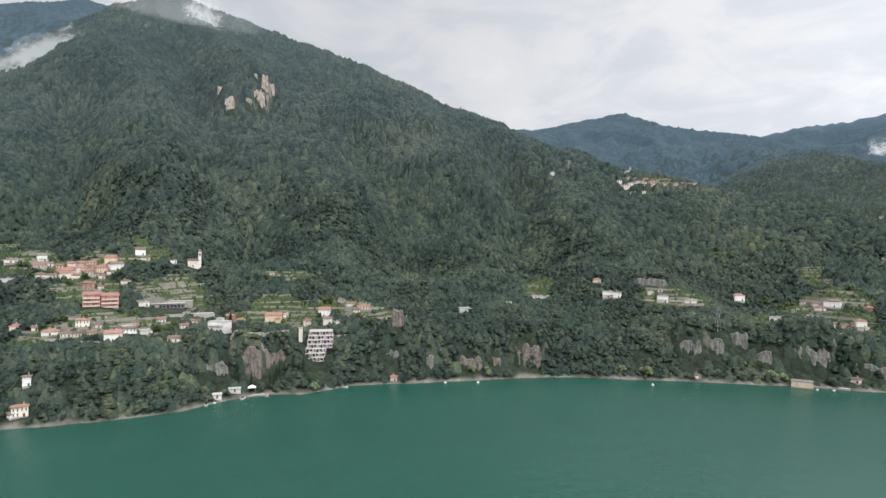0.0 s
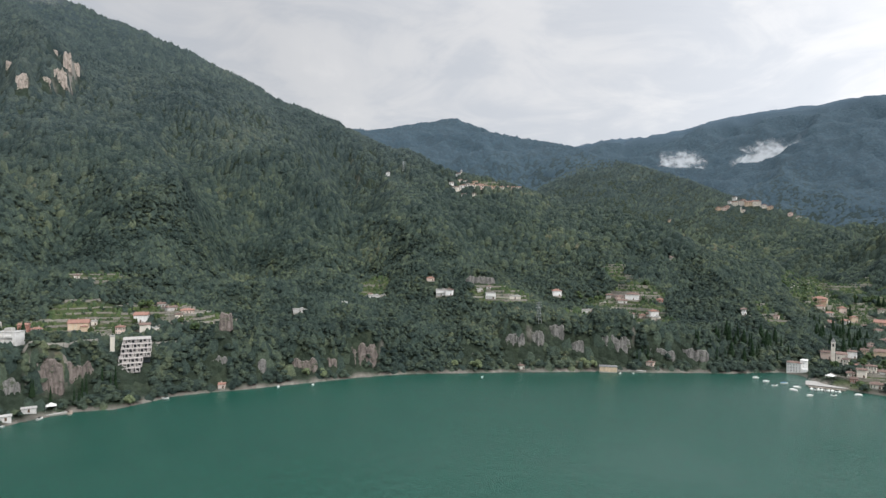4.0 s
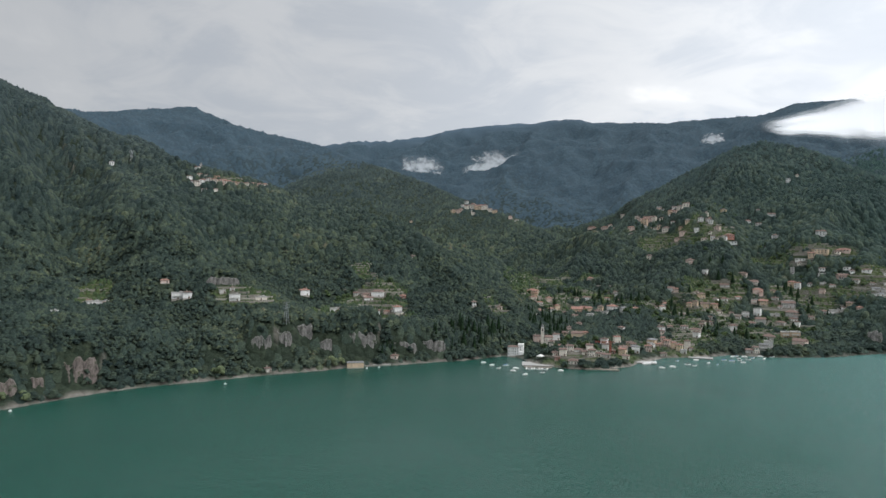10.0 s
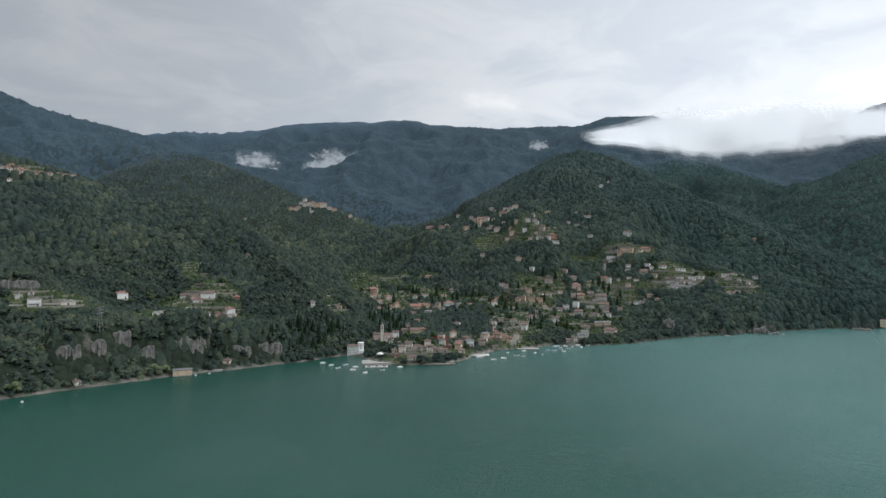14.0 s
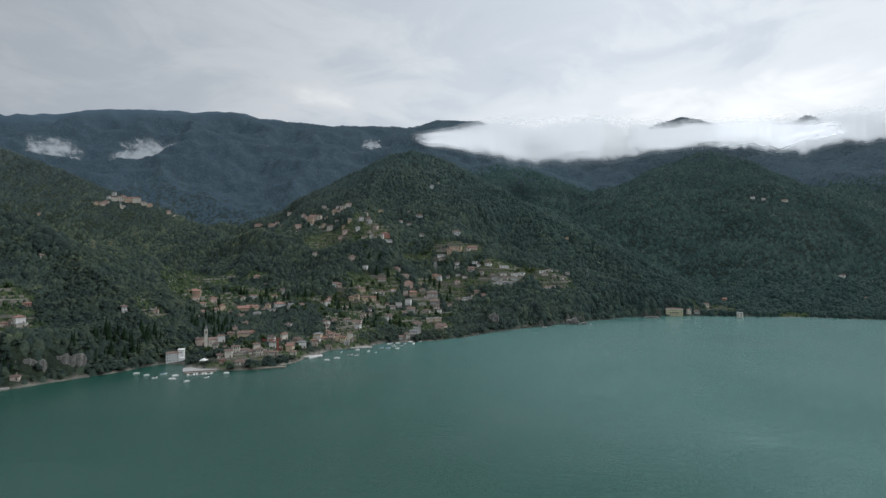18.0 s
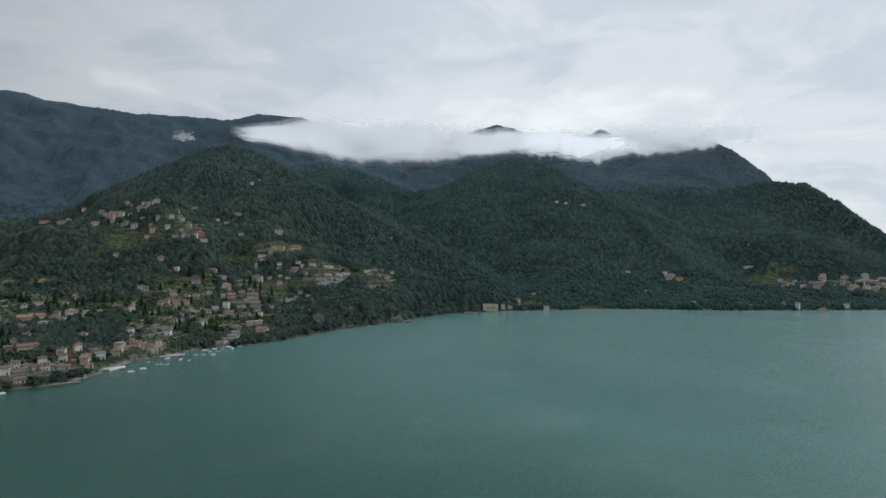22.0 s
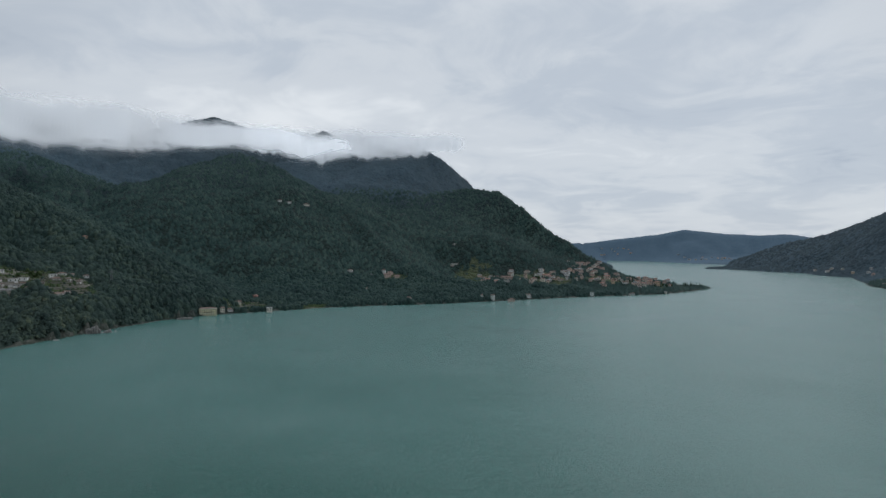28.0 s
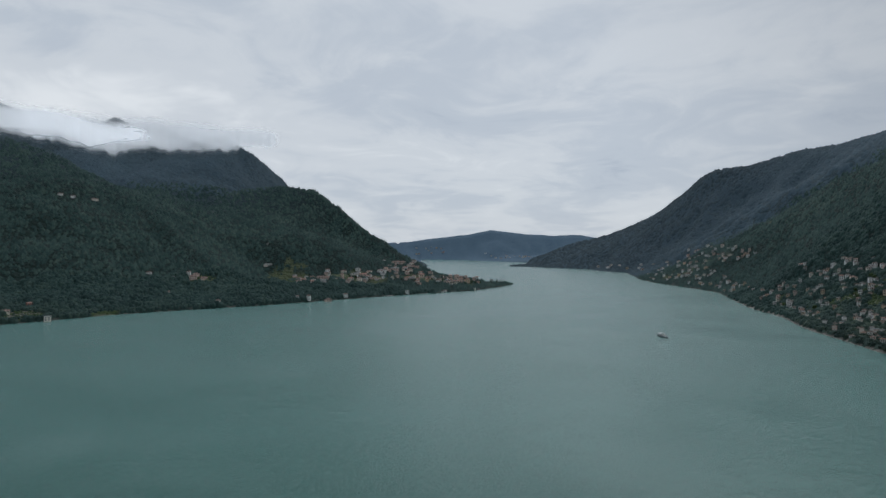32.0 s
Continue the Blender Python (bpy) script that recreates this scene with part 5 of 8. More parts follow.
house(843, 295, 6.5, 5.0, 1, -65, "white", "flat")
house(993, 634, 7.6, 5.8, 3, -57, "pink", "terracotta")
house(1004, 615, 8.6, 7.4, 2, -64, "cream", "brown")
house(1005, 590, 6.3, 6.2, 2, -78, "pink", "terracotta")
house(1099, 796, 8.3, 7.2, 2, -59, "cream", "terracotta")
VILLAGE = "white houses of the terraced estate"
house(893, 319, 13.0, 11.0, 2, -58, "ochre", "flat")
house(906, 300, 6.3, 5.6, 1, -90, "cream", "brown")
house(870, 333, 4.4, 5.0, 1, -63, "cream", "brown")
house(932, 328, 10.8, 9.6, 2, -76, "grey", "brown")
house(955, 399, 5.4, 5.0, 2, -77, "white", "brown")
house(1130, 451, 7.1, 5.2, 2, -68, "white", "slate")
house(1148, 444, 3.7, 5.0, 1, -49, "cream", "brown")
house(875, 258, 9.7, 6.5, 1, -84, "white", "brown")
house(884, 237, 12.9, 8.8, 1, -63, "white", "flat")
house(869, 272, 4.8, 5.0, 1, -53, "white", "brown")
house(847, 240, 7.7, 6.6, 1, -84, "white", "slate")
house(856, 227, 7.8, 6.7, 1, -93, "grey", "brown")
house(863, 213, 6.6, 6.5, 1, -56, "white", "slate")
house(840, 233, 9.9, 6.8, 1, -55, "white", "slate")
house(848, 197, 5.7, 5.0, 1, -57, "grey", "brown")
house(869, 172, 7.6, 6.1, 1, -84, "white", "brown")
house(872, 159, 4.1, 5.0, 1, -98, "white", "brown")
house(871, 148, 3.6, 5.0, 1, -98, "white", "brown")
house(827, 161, 8.9, 6.3, 1, -67, "white", "brown")
house(861, 185, 4.2, 5.0, 1, -83, "grey", "brown")
house(818, 221, 5.8, 5.2, 1, -63, "white", "flat")
house(803, 275, 9.8, 10.3, 1, -51, "white", "flat")
house(813, 263, 3.9, 5.0, 1, -52, "white", "brown")
house(836, 323, 5.4, 5.0, 2, -63, "white", "terracotta")
house(856, 279, 4.6, 5.0, 1, -82, "grey", "brown")
house(851, 216, 6.7, 6.3, 1, -94, "white", "slate")
house(855, 246, 5.8, 5.0, 1, -54, "grey", "brown")
house(869, 207, 5.4, 5.0, 1, -71, "white", "brown")
house(1072, 174, 5.3, 5.0, 1, -61, "ochre", "terracotta")
VILLAGE = "lonely lakeside houses under the woods"
house(916, -21, 5.9, 5.0, 2, -91, "cream", "brown")
house(921, -31, 7.1, 5.9, 1, -72, "grey", "brown")
house(1042, -75, 6.2, 5.6, 2, -74, "red", "terracotta")
house(914, -85, 7.3, 5.2, 2, -100, "cream", "flat")
house(1190, -334, 6.2, 5.0, 3, -124, "white", "brown")
house(1176, -338, 12.0, 9.6, 2, -111, "pink", "brown")
house(1125, -282, 5.2, 5.0, 1, -92, "white", "brown")
house(996, -310, 6.1, 5.1, 1, -117, "white", "brown")
house(987, -321, 7.7, 5.0, 1, -113, "cream", "brown")
VILLAGE = "houses of the cape town"
house(987, -458, 3.3, 5.0, 2, -95, "white", "brown")
house(966, -469, 5.6, 5.2, 3, -134, "white", "brown")
house(1124, -281, 4.0, 5.0, 1, -109, "white", "brown")
house(997, -308, 3.6, 5.0, 1, -95, "white", "brown")
house(981, -320, 4.3, 5.0, 1, -126, "cream", "brown")
house(1430, -586, 3.4, 5.0, 1, -130, "white", "brown")
house(1181, -621, 4.8, 5.0, 2, -128, "white", "brown")
house(1192, -659, 6.4, 5.2, 2, -129, "pink", "brown")
house(1190, -681, 3.4, 5.0, 2, -138, "white", "brown")
house(1147, -567, 8.8, 6.3, 1, -121, "cream", "flat")
house(1132, -582, 11.1, 8.9, 1, -111, "grey", "flat")
house(1154, -680, 9.8, 9.2, 2, -131, "cream", "brown")
house(1174, -685, 4.6, 5.0, 2, -138, "white", "brown")
house(1170, -718, 5.0, 5.0, 2, -132, "white", "brown")
house(1222, -781, 5.3, 5.0, 2, -111, "white", "brown")
house(1142, -734, 4.5, 5.0, 2, -103, "white", "brown")
house(1229, -808, 6.1, 5.0, 2, -111, "pink", "terracotta")
house(1109, -627, 7.9, 6.9, 2, -137, "pink", "brown")
house(1127, -748, 6.3, 5.0, 2, -112, "cream", "brown")
house(1132, -766, 5.9, 5.3, 2, -104, "pink", "brown")
house(1225, -845, 6.5, 5.9, 2, -130, "cream", "brown")
house(1303, -890, 9.0, 6.3, 2, -134, "pink", "brown")
house(1271, -893, 7.4, 5.0, 2, -135, "cream", "brown")
house(1324, -854, 4.7, 5.0, 1, -141, "white", "brown")
house(1116, -777, 7.4, 7.1, 2, -113, "pink", "terracotta")
house(1116, -799, 7.2, 6.6, 2, -144, "cream", "brown")
house(1175, -864, 8.6, 7.1, 2, -131, "pink", "brown")
house(1102, -825, 6.9, 6.0, 2, -115, "ochre", "terracotta")
house(1160, -885, 7.6, 5.0, 2, -127, "cream", "brown")
house(1184, -960, 7.1, 6.3, 2, -139, "pink", "terracotta")
house(1139, -955, 10.8, 7.8, 3, -130, "pink", "terracotta")
house(1123, -964, 10.1, 7.8, 3, -125, "ochre", "terracotta")
house(1155, -1012, 7.6, 5.5, 2, -136, "pink", "brown")
house(992, -694, 6.7, 5.3, 2, -113, "white", "flat")
house(980, -774, 3.4, 5.0, 1, -146, "white", "brown")
house(992, -870, 5.8, 5.0, 1, -149, "cream", "flat")
house(1173, -1001, 7.6, 5.2, 2, -135, "pink", "brown")
house(1050, -866, 6.4, 5.0, 2, -140, "cream", "brown")
house(1102, -800, 6.0, 5.0, 2, -106, "pink", "terracotta")
house(1210, -858, 7.1, 5.9, 2, -119, "cream", "brown")
house(1272, -853, 7.1, 5.0, 2, -124, "pink", "brown")
house(1158, -722, 4.9, 5.0, 2, -110, "cream", "brown")
house(1153, -693, 5.6, 5.0, 2, -131, "pink", "brown")
house(1087, -851, 6.1, 5.0, 2, -133, "cream", "brown")
house(1132, -612, 4.9, 5.0, 1, -112, "cream", "brown")
house(1107, -984, 5.1, 5.0, 2, -150, "pink", "terracotta")
house(1199, -308, 6.1, 5.2, 1, -109, "cream", "flat")
house(1366, -554, 8.2, 6.3, 1, -100, "cream", "flat")
VILLAGE = "houses of the upper west village"
house(836, -1504, 9.8, 7.5, 1, -151, "cream", "terracotta")
house(676, -1419, 7.5, 5.6, 2, -167, "pink", "slate")
house(737, -1448, 8.5, 6.0, 2, -156, "cream", "brown")
house(653, -1396, 6.4, 4.4, 2, -158, "ochre", "slate")
house(737, -1431, 8.1, 7.0, 2, -155, "ochre", "slate")
house(788, -1451, 6.9, 5.6, 1, -143, "white", "terracotta")
house(1012, -1773, 11.8, 8.0, 2, -132, "pink", "terracotta")
house(631, -1385, 9.2, 6.7, 1, -143, "white", "flat")
house(888, -1630, 8.7, 5.6, 2, -147, "white", "flat")
house(1035, -1814, 10.7, 9.2, 2, -150, "white", "brown")
house(787, -1525, 8.4, 5.9, 1, -148, "white", "terracotta")
house(933, -1719, 12.2, 9.1, 2, -152, "pink", "flat")
house(933, -1743, 12.0, 10.5, 2, -169, "white", "brown")
house(649, -1388, 9.1, 7.2, 2, -163, "white", "brown")
house(711, -1447, 9.1, 7.8, 2, -162, "white", "slate")
house(987, -1769, 10.8, 9.1, 2, -164, "grey", "terracotta")
house(823, -1543, 7.5, 5.2, 2, -166, "white", "brown")
house(729, -1435, 8.8, 7.6, 1, -161, "cream", "brown")
house(663, -1404, 7.2, 6.4, 1, -173, "ochre", "terracotta")
house(894, -1624, 8.9, 6.7, 1, -133, "white", "brown")
house(677, -1400, 9.3, 6.8, 2, -150, "white", "terracotta")
house(816, -1556, 9.5, 6.7, 2, -130, "pink", "brown")
house(718, -1415, 8.5, 7.5, 1, -133, "cream", "terracotta")
house(820, -1608, 10.8, 7.1, 2, -173, "cream", "terracotta")
house(921, -1620, 8.4, 7.1, 2, -154, "cream", "brown")
house(831, -1592, 8.0, 5.7, 2, -156, "white", "flat")
house(665, -1399, 9.6, 6.9, 1, -144, "pink", "terracotta")
house(655, -1408, 7.1, 5.2, 2, -180, "pink", "slate")
house(715, -1434, 8.7, 6.7, 1, -159, "cream", "brown")
house(835, -1552, 11.1, 9.9, 2, -164, "white", "flat")
house(873, -1541, 10.4, 9.1, 1, -142, "pink", "brown")
house(765, -1532, 9.1, 6.6, 2, -160, "white", "brown")
house(830, -1576, 7.6, 6.4, 2, -145, "grey", "brown")
house(718, -1425, 10.0, 7.4, 1, -176, "white", "brown")
house(708, -1431, 9.4, 7.5, 1, -166, "cream", "flat")
house(805, -1492, 9.3, 7.9, 2, -164, "cream", "brown")
house(707, -1451, 8.1, 5.8, 2, -143, "cream", "slate")
house(908, -1624, 7.6, 6.4, 1, -151, "white", "brown")
house(866, -1640, 8.0, 6.8, 1, -173, "grey", "brown")
house(970, -1758, 9.0, 6.2, 2, -135, "pink", "brown")
VILLAGE = "houses of the west shore"
house(802, -1421, 8.6, 5.7, 1, -157, "white", "brown")
house(907, -1539, 11.8, 9.1, 2, -128, "white", "slate")
house(981, -1549, 9.2, 6.6, 2, -168, "white", "brown")
house(1046, -1664, 9.7, 7.9, 1, -164, "white", "brown")
house(986, -1584, 9.4, 8.0, 1, -153, "white", "slate")
house(1288, -1935, 12.3, 10.7, 2, -146, "grey", "slate")
house(828, -1469, 11.5, 9.6, 1, -149, "grey", "slate")
house(614, -1212, 6.3, 4.6, 1, -169, "pink", "brown")
house(746, -1357, 8.7, 7.6, 2, -160, "white", "brown")
house(805, -1446, 11.4, 7.7, 2, -158, "grey", "slate")
house(601, -1226, 7.6, 6.0, 2, -138, "ochre", "brown")
house(871, -1425, 9.7, 7.4, 2, -156, "white", "brown")
house(766, -1345, 7.3, 5.0, 2, -159, "white", "brown")
house(1269, -1894, 12.2, 8.2, 2, -159, "white", "slate")
house(895, -1550, 10.7, 7.9, 1, -143, "ochre", "terracotta")
house(819, -1439, 11.0, 7.6, 2, -154, "white", "brown")
house(646, -1256, 6.8, 5.3, 2, -161, "white", "slate")
house(1036, -1669, 11.8, 8.8, 2, -154, "white", "brown")
house(850, -1445, 10.1, 7.3, 2, -145, "ochre", "flat")
house(1073, -1764, 12.0, 10.7, 1, -132, "white", "brown")
house(826, -1419, 9.0, 7.0, 2, -131, "white", "flat")
house(1552, -2033, 12.2, 10.8, 2, -122, "cream", "brown")
house(787, -1422, 8.5, 7.2, 2, -163, "grey", "brown")
house(1184, -1851, 11.0, 7.2, 1, -139, "cream", "brown")
house(1452, -1962, 16.8, 13.7, 2, -126, "white", "brown")
house(1338, -1923, 10.8, 7.4, 2, -163, "ochre", "flat")
house(878, -1447, 7.8, 5.5, 2, -133, "ochre", "brown")
house(1044, -1771, 12.7, 11.0, 2, -156, "cream", "brown")
house(1400, -1965, 14.0, 10.0, 1, -159, "cream", "flat")
house(726, -1372, 7.8, 5.8, 2, -145, "white", "slate")
house(853, -1468, 9.8, 8.3, 2, -149, "white", "brown")
house(661, -1272, 8.6, 6.1, 1, -167, "pink", "brown")
house(943, -1476, 8.4, 5.8, 1, -133, "white", "terracotta")
house(968, -1501, 10.5, 8.0, 1, -146, "white", "brown")
house(743, -1371, 7.8, 6.5, 2, -144, "cream", "flat")
house(1452, -1982, 14.3, 10.0, 2, -149, "cream", "slate")
house(736, -1389, 7.5, 4.9, 1, -142, "white", "flat")
house(573, -1167, 5.9, 5.0, 2, -137, "ochre", "brown")
house(577, -1162, 5.9, 4.1, 2, -172, "grey", "flat")
house(635, -1270, 9.6, 8.1, 2, -130, "white", "brown")
house(857, -1503, 10.4, 9.3, 2, -134, "grey", "brown")
house(585, -1189, 8.7, 6.8, 2, -158, "white", "slate")
house(661, -1306, 9.2, 7.0, 2, -146, "grey", "brown")
house(768, -1383, 10.8, 7.1, 1, -159, "ochre", "slate")
house(919, -1487, 9.5, 7.4, 2, -152, "white", "slate")
house(758, -1365, 7.6, 6.6, 1, -127, "white", "brown")
house(709, -1303, 8.9, 7.1, 2, -153, "white", "brown")
house(724, -1319, 9.9, 7.3, 2, -168, "ochre", "slate")
house(760, -1410, 10.6, 7.5, 2, -144, "ochre", "brown")
house(845, -1423, 10.2, 7.4, 2, -148, "white", "brown")
house(1212, -1830, 10.3, 8.7, 2, -162, "pink", "terracotta")
house(1094, -1788, 11.0, 7.9, 1, -132, "cream", "brown")
house(729, -1366, 8.7, 7.2, 1, -148, "white", "brown")
house(889, -1478, 8.3, 6.7, 1, -138, "grey", "flat")
house(723, -1381, 8.7, 6.3, 2, -153, "white", "brown")
house(802, -1408, 7.8, 5.7, 2, -165, "grey", "brown")
house(813, -1415, 9.7, 8.0, 2, -155, "grey", "brown")
house(688, -1297, 8.6, 6.2, 2, -170, "ochre", "slate")
house(1068, -1646, 10.7, 8.1, 1, -152, "white", "brown")
VILLAGE = "houses of the west terraces"
house(396, -1036, 5.7, 4.6, 2, -181, "grey", "brown")
house(371, -1020, 6.9, 5.7, 1, -155, "pink", "slate")
house(267, -952, 6.4, 5.1, 2, -141, "pink", "slate")
house(288, -960, 6.4, 5.1, 1, -179, "white", "brown")
house(330, -1012, 7.7, 6.6, 1, -172, "white", "terracotta")
house(310, -951, 7.2, 4.8, 2, -153, "white", "brown")
house(337, -985, 6.7, 5.5, 1, -174, "white", "slate")
house(297, -956, 6.3, 5.2, 2, -158, "pink", "slate")
house(285, -960, 7.4, 5.6, 2, -184, "grey", "slate")
house(297, -940, 5.6, 4.4, 1, -176, "cream", "terracotta")
house(362, -1005, 7.0, 4.9, 2, -176, "pink", "brown")
house(346, -980, 7.6, 6.2, 2, -168, "white", "brown")
house(288, -978, 6.0, 5.1, 1, -165, "grey", "brown")
house(272, -957, 5.8, 4.6, 2, -143, "white", "brown")
house(327, -998, 5.5, 4.9, 2, -138, "white", "flat")
house(353, -1026, 8.4, 7.4, 2, -184, "white", "slate")
house(319, -956, 7.2, 6.4, 2, -170, "white", "terracotta")
house(301, -940, 7.4, 6.6, 2, -147, "cream", "terracotta")
house(275, -923, 7.3, 6.0, 2, -144, "white", "flat")
house(322, -1000, 5.5, 4.2, 2, -179, "pink", "brown")
house(278, -953, 6.9, 5.4, 1, -186, "ochre", "terracotta")
house(313, -990, 6.2, 4.5, 2, -164, "white", "terracotta")
house(287, -954, 6.0, 4.2, 2, -144, "cream", "brown")
house(379, -1013, 6.2, 4.5, 2, -143, "cream", "brown")
house(311, -984, 7.1, 6.1, 2, -150, "white", "brown")
house(408, -1050, 7.7, 6.0, 2, -160, "white", "terracotta")
house(342, -1035, 8.2, 6.9, 2, -181, "cream", "brown")
house(282, -963, 7.8, 6.8, 2, -163, "white", "brown")
house(358, -1020, 5.9, 4.0, 1, -153, "ochre", "brown")
house(318, -977, 6.2, 4.4, 1, -166, "white", "flat")
house(333, -988, 5.5, 4.6, 2, -158, "cream", "brown")
house(357, -1008, 6.8, 5.5, 2, -166, "white", "terracotta")
house(402, -1052, 7.7, 5.8, 1, -153, "white", "slate")
house(364, -1019, 6.4, 5.7, 1, -162, "white", "brown")
VILLAGE = "houses of the west town"
house(407, -998, 6.0, 4.1, 2, -165, "grey", "brown")
house(361, -954, 5.5, 3.7, 2, -151, "ochre", "brown")
house(209, -717, 5.5, 4.9, 2, -160, "pink", "slate")
house(277, -877, 5.5, 3.7, 1, -155, "white", "brown")
house(322, -911, 5.9, 4.3, 1, -141, "ochre", "terracotta")
house(425, -1015, 6.3, 5.3, 2, -142, "white", "terracotta")
house(219, -715, 5.5, 4.4, 1, -155, "cream", "terracotta")
house(273, -880, 5.5, 4.2, 2, -157, "white", "slate")
house(224, -699, 5.5, 4.9, 1, -143, "white", "brown")
house(270, -905, 5.9, 4.3, 2, -151, "ochre", "slate")
house(264, -773, 5.5, 4.2, 1, -161, "white", "brown")
house(334, -932, 5.5, 4.1, 2, -173, "ochre", "brown")
house(350, -959, 6.3, 5.1, 1, -165, "white", "flat")
house(202, -699, 5.5, 4.3, 1, -140, "grey", "brown")
house(228, -777, 5.5, 4.0, 2, -151, "white", "brown")
house(210, -705, 5.5, 4.2, 2, -150, "white", "brown")
house(311, -868, 5.5, 3.8, 2, -177, "white", "flat")
house(292, -852, 5.5, 4.4, 2, -173, "ochre", "brown")
house(399, -946, 5.5, 3.7, 2, -135, "cream", "terracotta")
house(285, -923, 5.5, 4.8, 1, -157, "grey", "slate")
house(328, -899, 5.5, 3.8, 1, -137, "grey", "slate")
house(242, -863, 5.5, 4.1, 2, -153, "ochre", "brown")
house(352, -939, 5.7, 3.9, 1, -160, "cream", "brown")
house(301, -891, 5.5, 4.8, 1, -161, "ochre", "slate")
house(261, -887, 5.5, 4.1, 2, -169, "white", "terracotta")
house(440, -998, 5.6, 4.6, 1, -133, "white", "terracotta")
house(248, -786, 5.5, 4.7, 2, -176, "ochre", "terracotta")
house(375, -923, 5.6, 4.7, 2, -139, "white", "slate")
house(206, -724, 5.5, 4.8, 1, -172, "white", "flat")
house(379, -956, 6.1, 4.1, 2, -138, "pink", "brown")
house(352, -951, 6.9, 5.9, 1, -155, "cream", "slate")
house(391, -1004, 5.5, 4.4, 2, -168, "white", "slate")
house(460, -1036, 7.4, 6.3, 2, -136, "pink", "terracotta")
house(264, -845, 5.5, 4.5, 2, -172, "white", "brown")
house(392, -987, 7.2, 5.0, 2, -158, "ochre", "flat")
house(232, -822, 5.5, 3.6, 2, -172, "ochre", "brown")
house(421, -1021, 6.8, 4.7, 2, -141, "cream", "brown")
house(302, -916, 5.8, 4.7, 2, -142, "cream", "terracotta")
house(263, -837, 5.5, 3.8, 1, -175, "grey", "slate")
house(226, -802, 5.5, 4.9, 1, -158, "white", "terracotta")
house(366, -902, 5.5, 4.3, 2, -145, "white", "flat")
house(248, -812, 5.5, 4.5, 2, -153, "white", "brown")
house(445, -996, 5.5, 3.6, 1, -134, "pink", "brown")
house(390, -960, 6.6, 4.9, 1, -167, "ochre", "brown")
house(226, -777, 5.5, 4.3, 2, -169, "ochre", "brown")
house(223, -758, 5.5, 4.5, 2, -151, "cream", "brown")
house(230, -739, 5.5, 4.5, 1, -154, "grey", "brown")
house(344, -953, 6.5, 5.2, 2, -162, "white", "brown")
house(201, -681, 5.5, 4.3, 2, -183, "pink", "brown")
house(238, -767, 5.5, 4.4, 2, -142, "cream", "slate")
house(248, -806, 5.5, 3.9, 2, -150, "white", "brown")
house(254, -761, 5.5, 3.9, 2, -170, "pink", "slate")
house(254, -886, 6.4, 5.1, 1, -140, "white", "brown")
house(190, -671, 5.5, 3.6, 2, -142, "grey", "terracotta")
house(310, -936, 6.1, 4.3, 1, -181, "white", "brown")
house(260, -882, 5.5, 4.4, 1, -162, "pink", "brown")
house(214, -754, 5.5, 4.7, 2, -180, "pink", "brown")
house(273, -810, 5.5, 4.1, 2, -139, "grey", "brown")
house(267, -917, 5.5, 4.3, 2, -142, "white", "brown")
house(265, -888, 5.5, 4.3, 2, -187, "white", "brown")
house(223, -723, 5.5, 4.6, 2, -163, "cream", "brown")
house(236, -793, 5.5, 4.7, 2, -181, "white", "flat")
house(259, -868, 5.5, 4.1, 1, -154, "white", "terracotta")
house(287, -867, 5.8, 5.1, 1, -176, "pink", "brown")
house(215, -726, 5.5, 3.6, 2, -164, "grey", "flat")
house(306, -839, 5.5, 4.7, 2, -155, "ochre", "terracotta")
house(287, -836, 5.5, 3.6, 1, -174, "ochre", "brown")
house(231, -770, 5.5, 3.8, 2, -174, "white", "slate")
house(396, -929, 5.5, 4.4, 2, -145, "grey", "flat")
house(257, -814, 5.5, 4.4, 1, -175, "pink", "flat")
house(279, -911, 5.5, 3.8, 2, -145, "white", "brown")
house(307, -871, 5.5, 3.7, 2, -176, "white", "brown")
house(268, -857, 5.5, 3.8, 2, -161, "pink", "terracotta")
house(239, -804, 5.5, 3.6, 2, -181, "white", "brown")
house(290, -922, 5.8, 4.2, 1, -177, "white", "brown")
house(418, -999, 6.3, 5.2, 2, -138, "pink", "brown")
house(324, -898, 5.5, 4.1, 2, -142, "white", "brown")
house(215, -762, 5.5, 4.2, 2, -149, "white", "terracotta")
house(262, -793, 5.5, 4.7, 2, -146, "white", "slate")
house(245, -784, 5.5, 4.9, 2, -187, "cream", "brown")
VILLAGE = "houses of the west shore"
house(367, -915, 5.5, 4.8, 2, -136, "grey", "brown")
house(437, -999, 7.0, 5.4, 1, -161, "ochre", "terracotta")
house(317, -834, 5.5, 4.3, 2, -172, "cream", "slate")
house(340, -882, 5.5, 3.9, 1, -146, "ochre", "brown")
house(433, -1005, 7.1, 5.2, 2, -150, "white", "brown")
house(582, -1214, 8.4, 7.4, 1, -147, "white", "flat")
house(353, -887, 5.7, 4.0, 2, -163, "white", "brown")
house(381, -919, 5.5, 3.7, 1, -144, "grey", "terracotta")
house(335, -864, 5.5, 4.6, 2, -139, "grey", "terracotta")
house(567, -1199, 6.0, 5.3, 2, -159, "ochre", "brown")
house(634, -1271, 9.0, 7.1, 1, -164, "white", "brown")
house(508, -1109, 7.6, 5.7, 1, -145, "pink", "slate")
house(320, -851, 5.5, 4.9, 2, -137, "grey", "brown")
house(367, -909, 5.5, 4.2, 2, -169, "white", "flat")
house(469, -1056, 6.9, 6.0, 1, -143, "white", "brown")
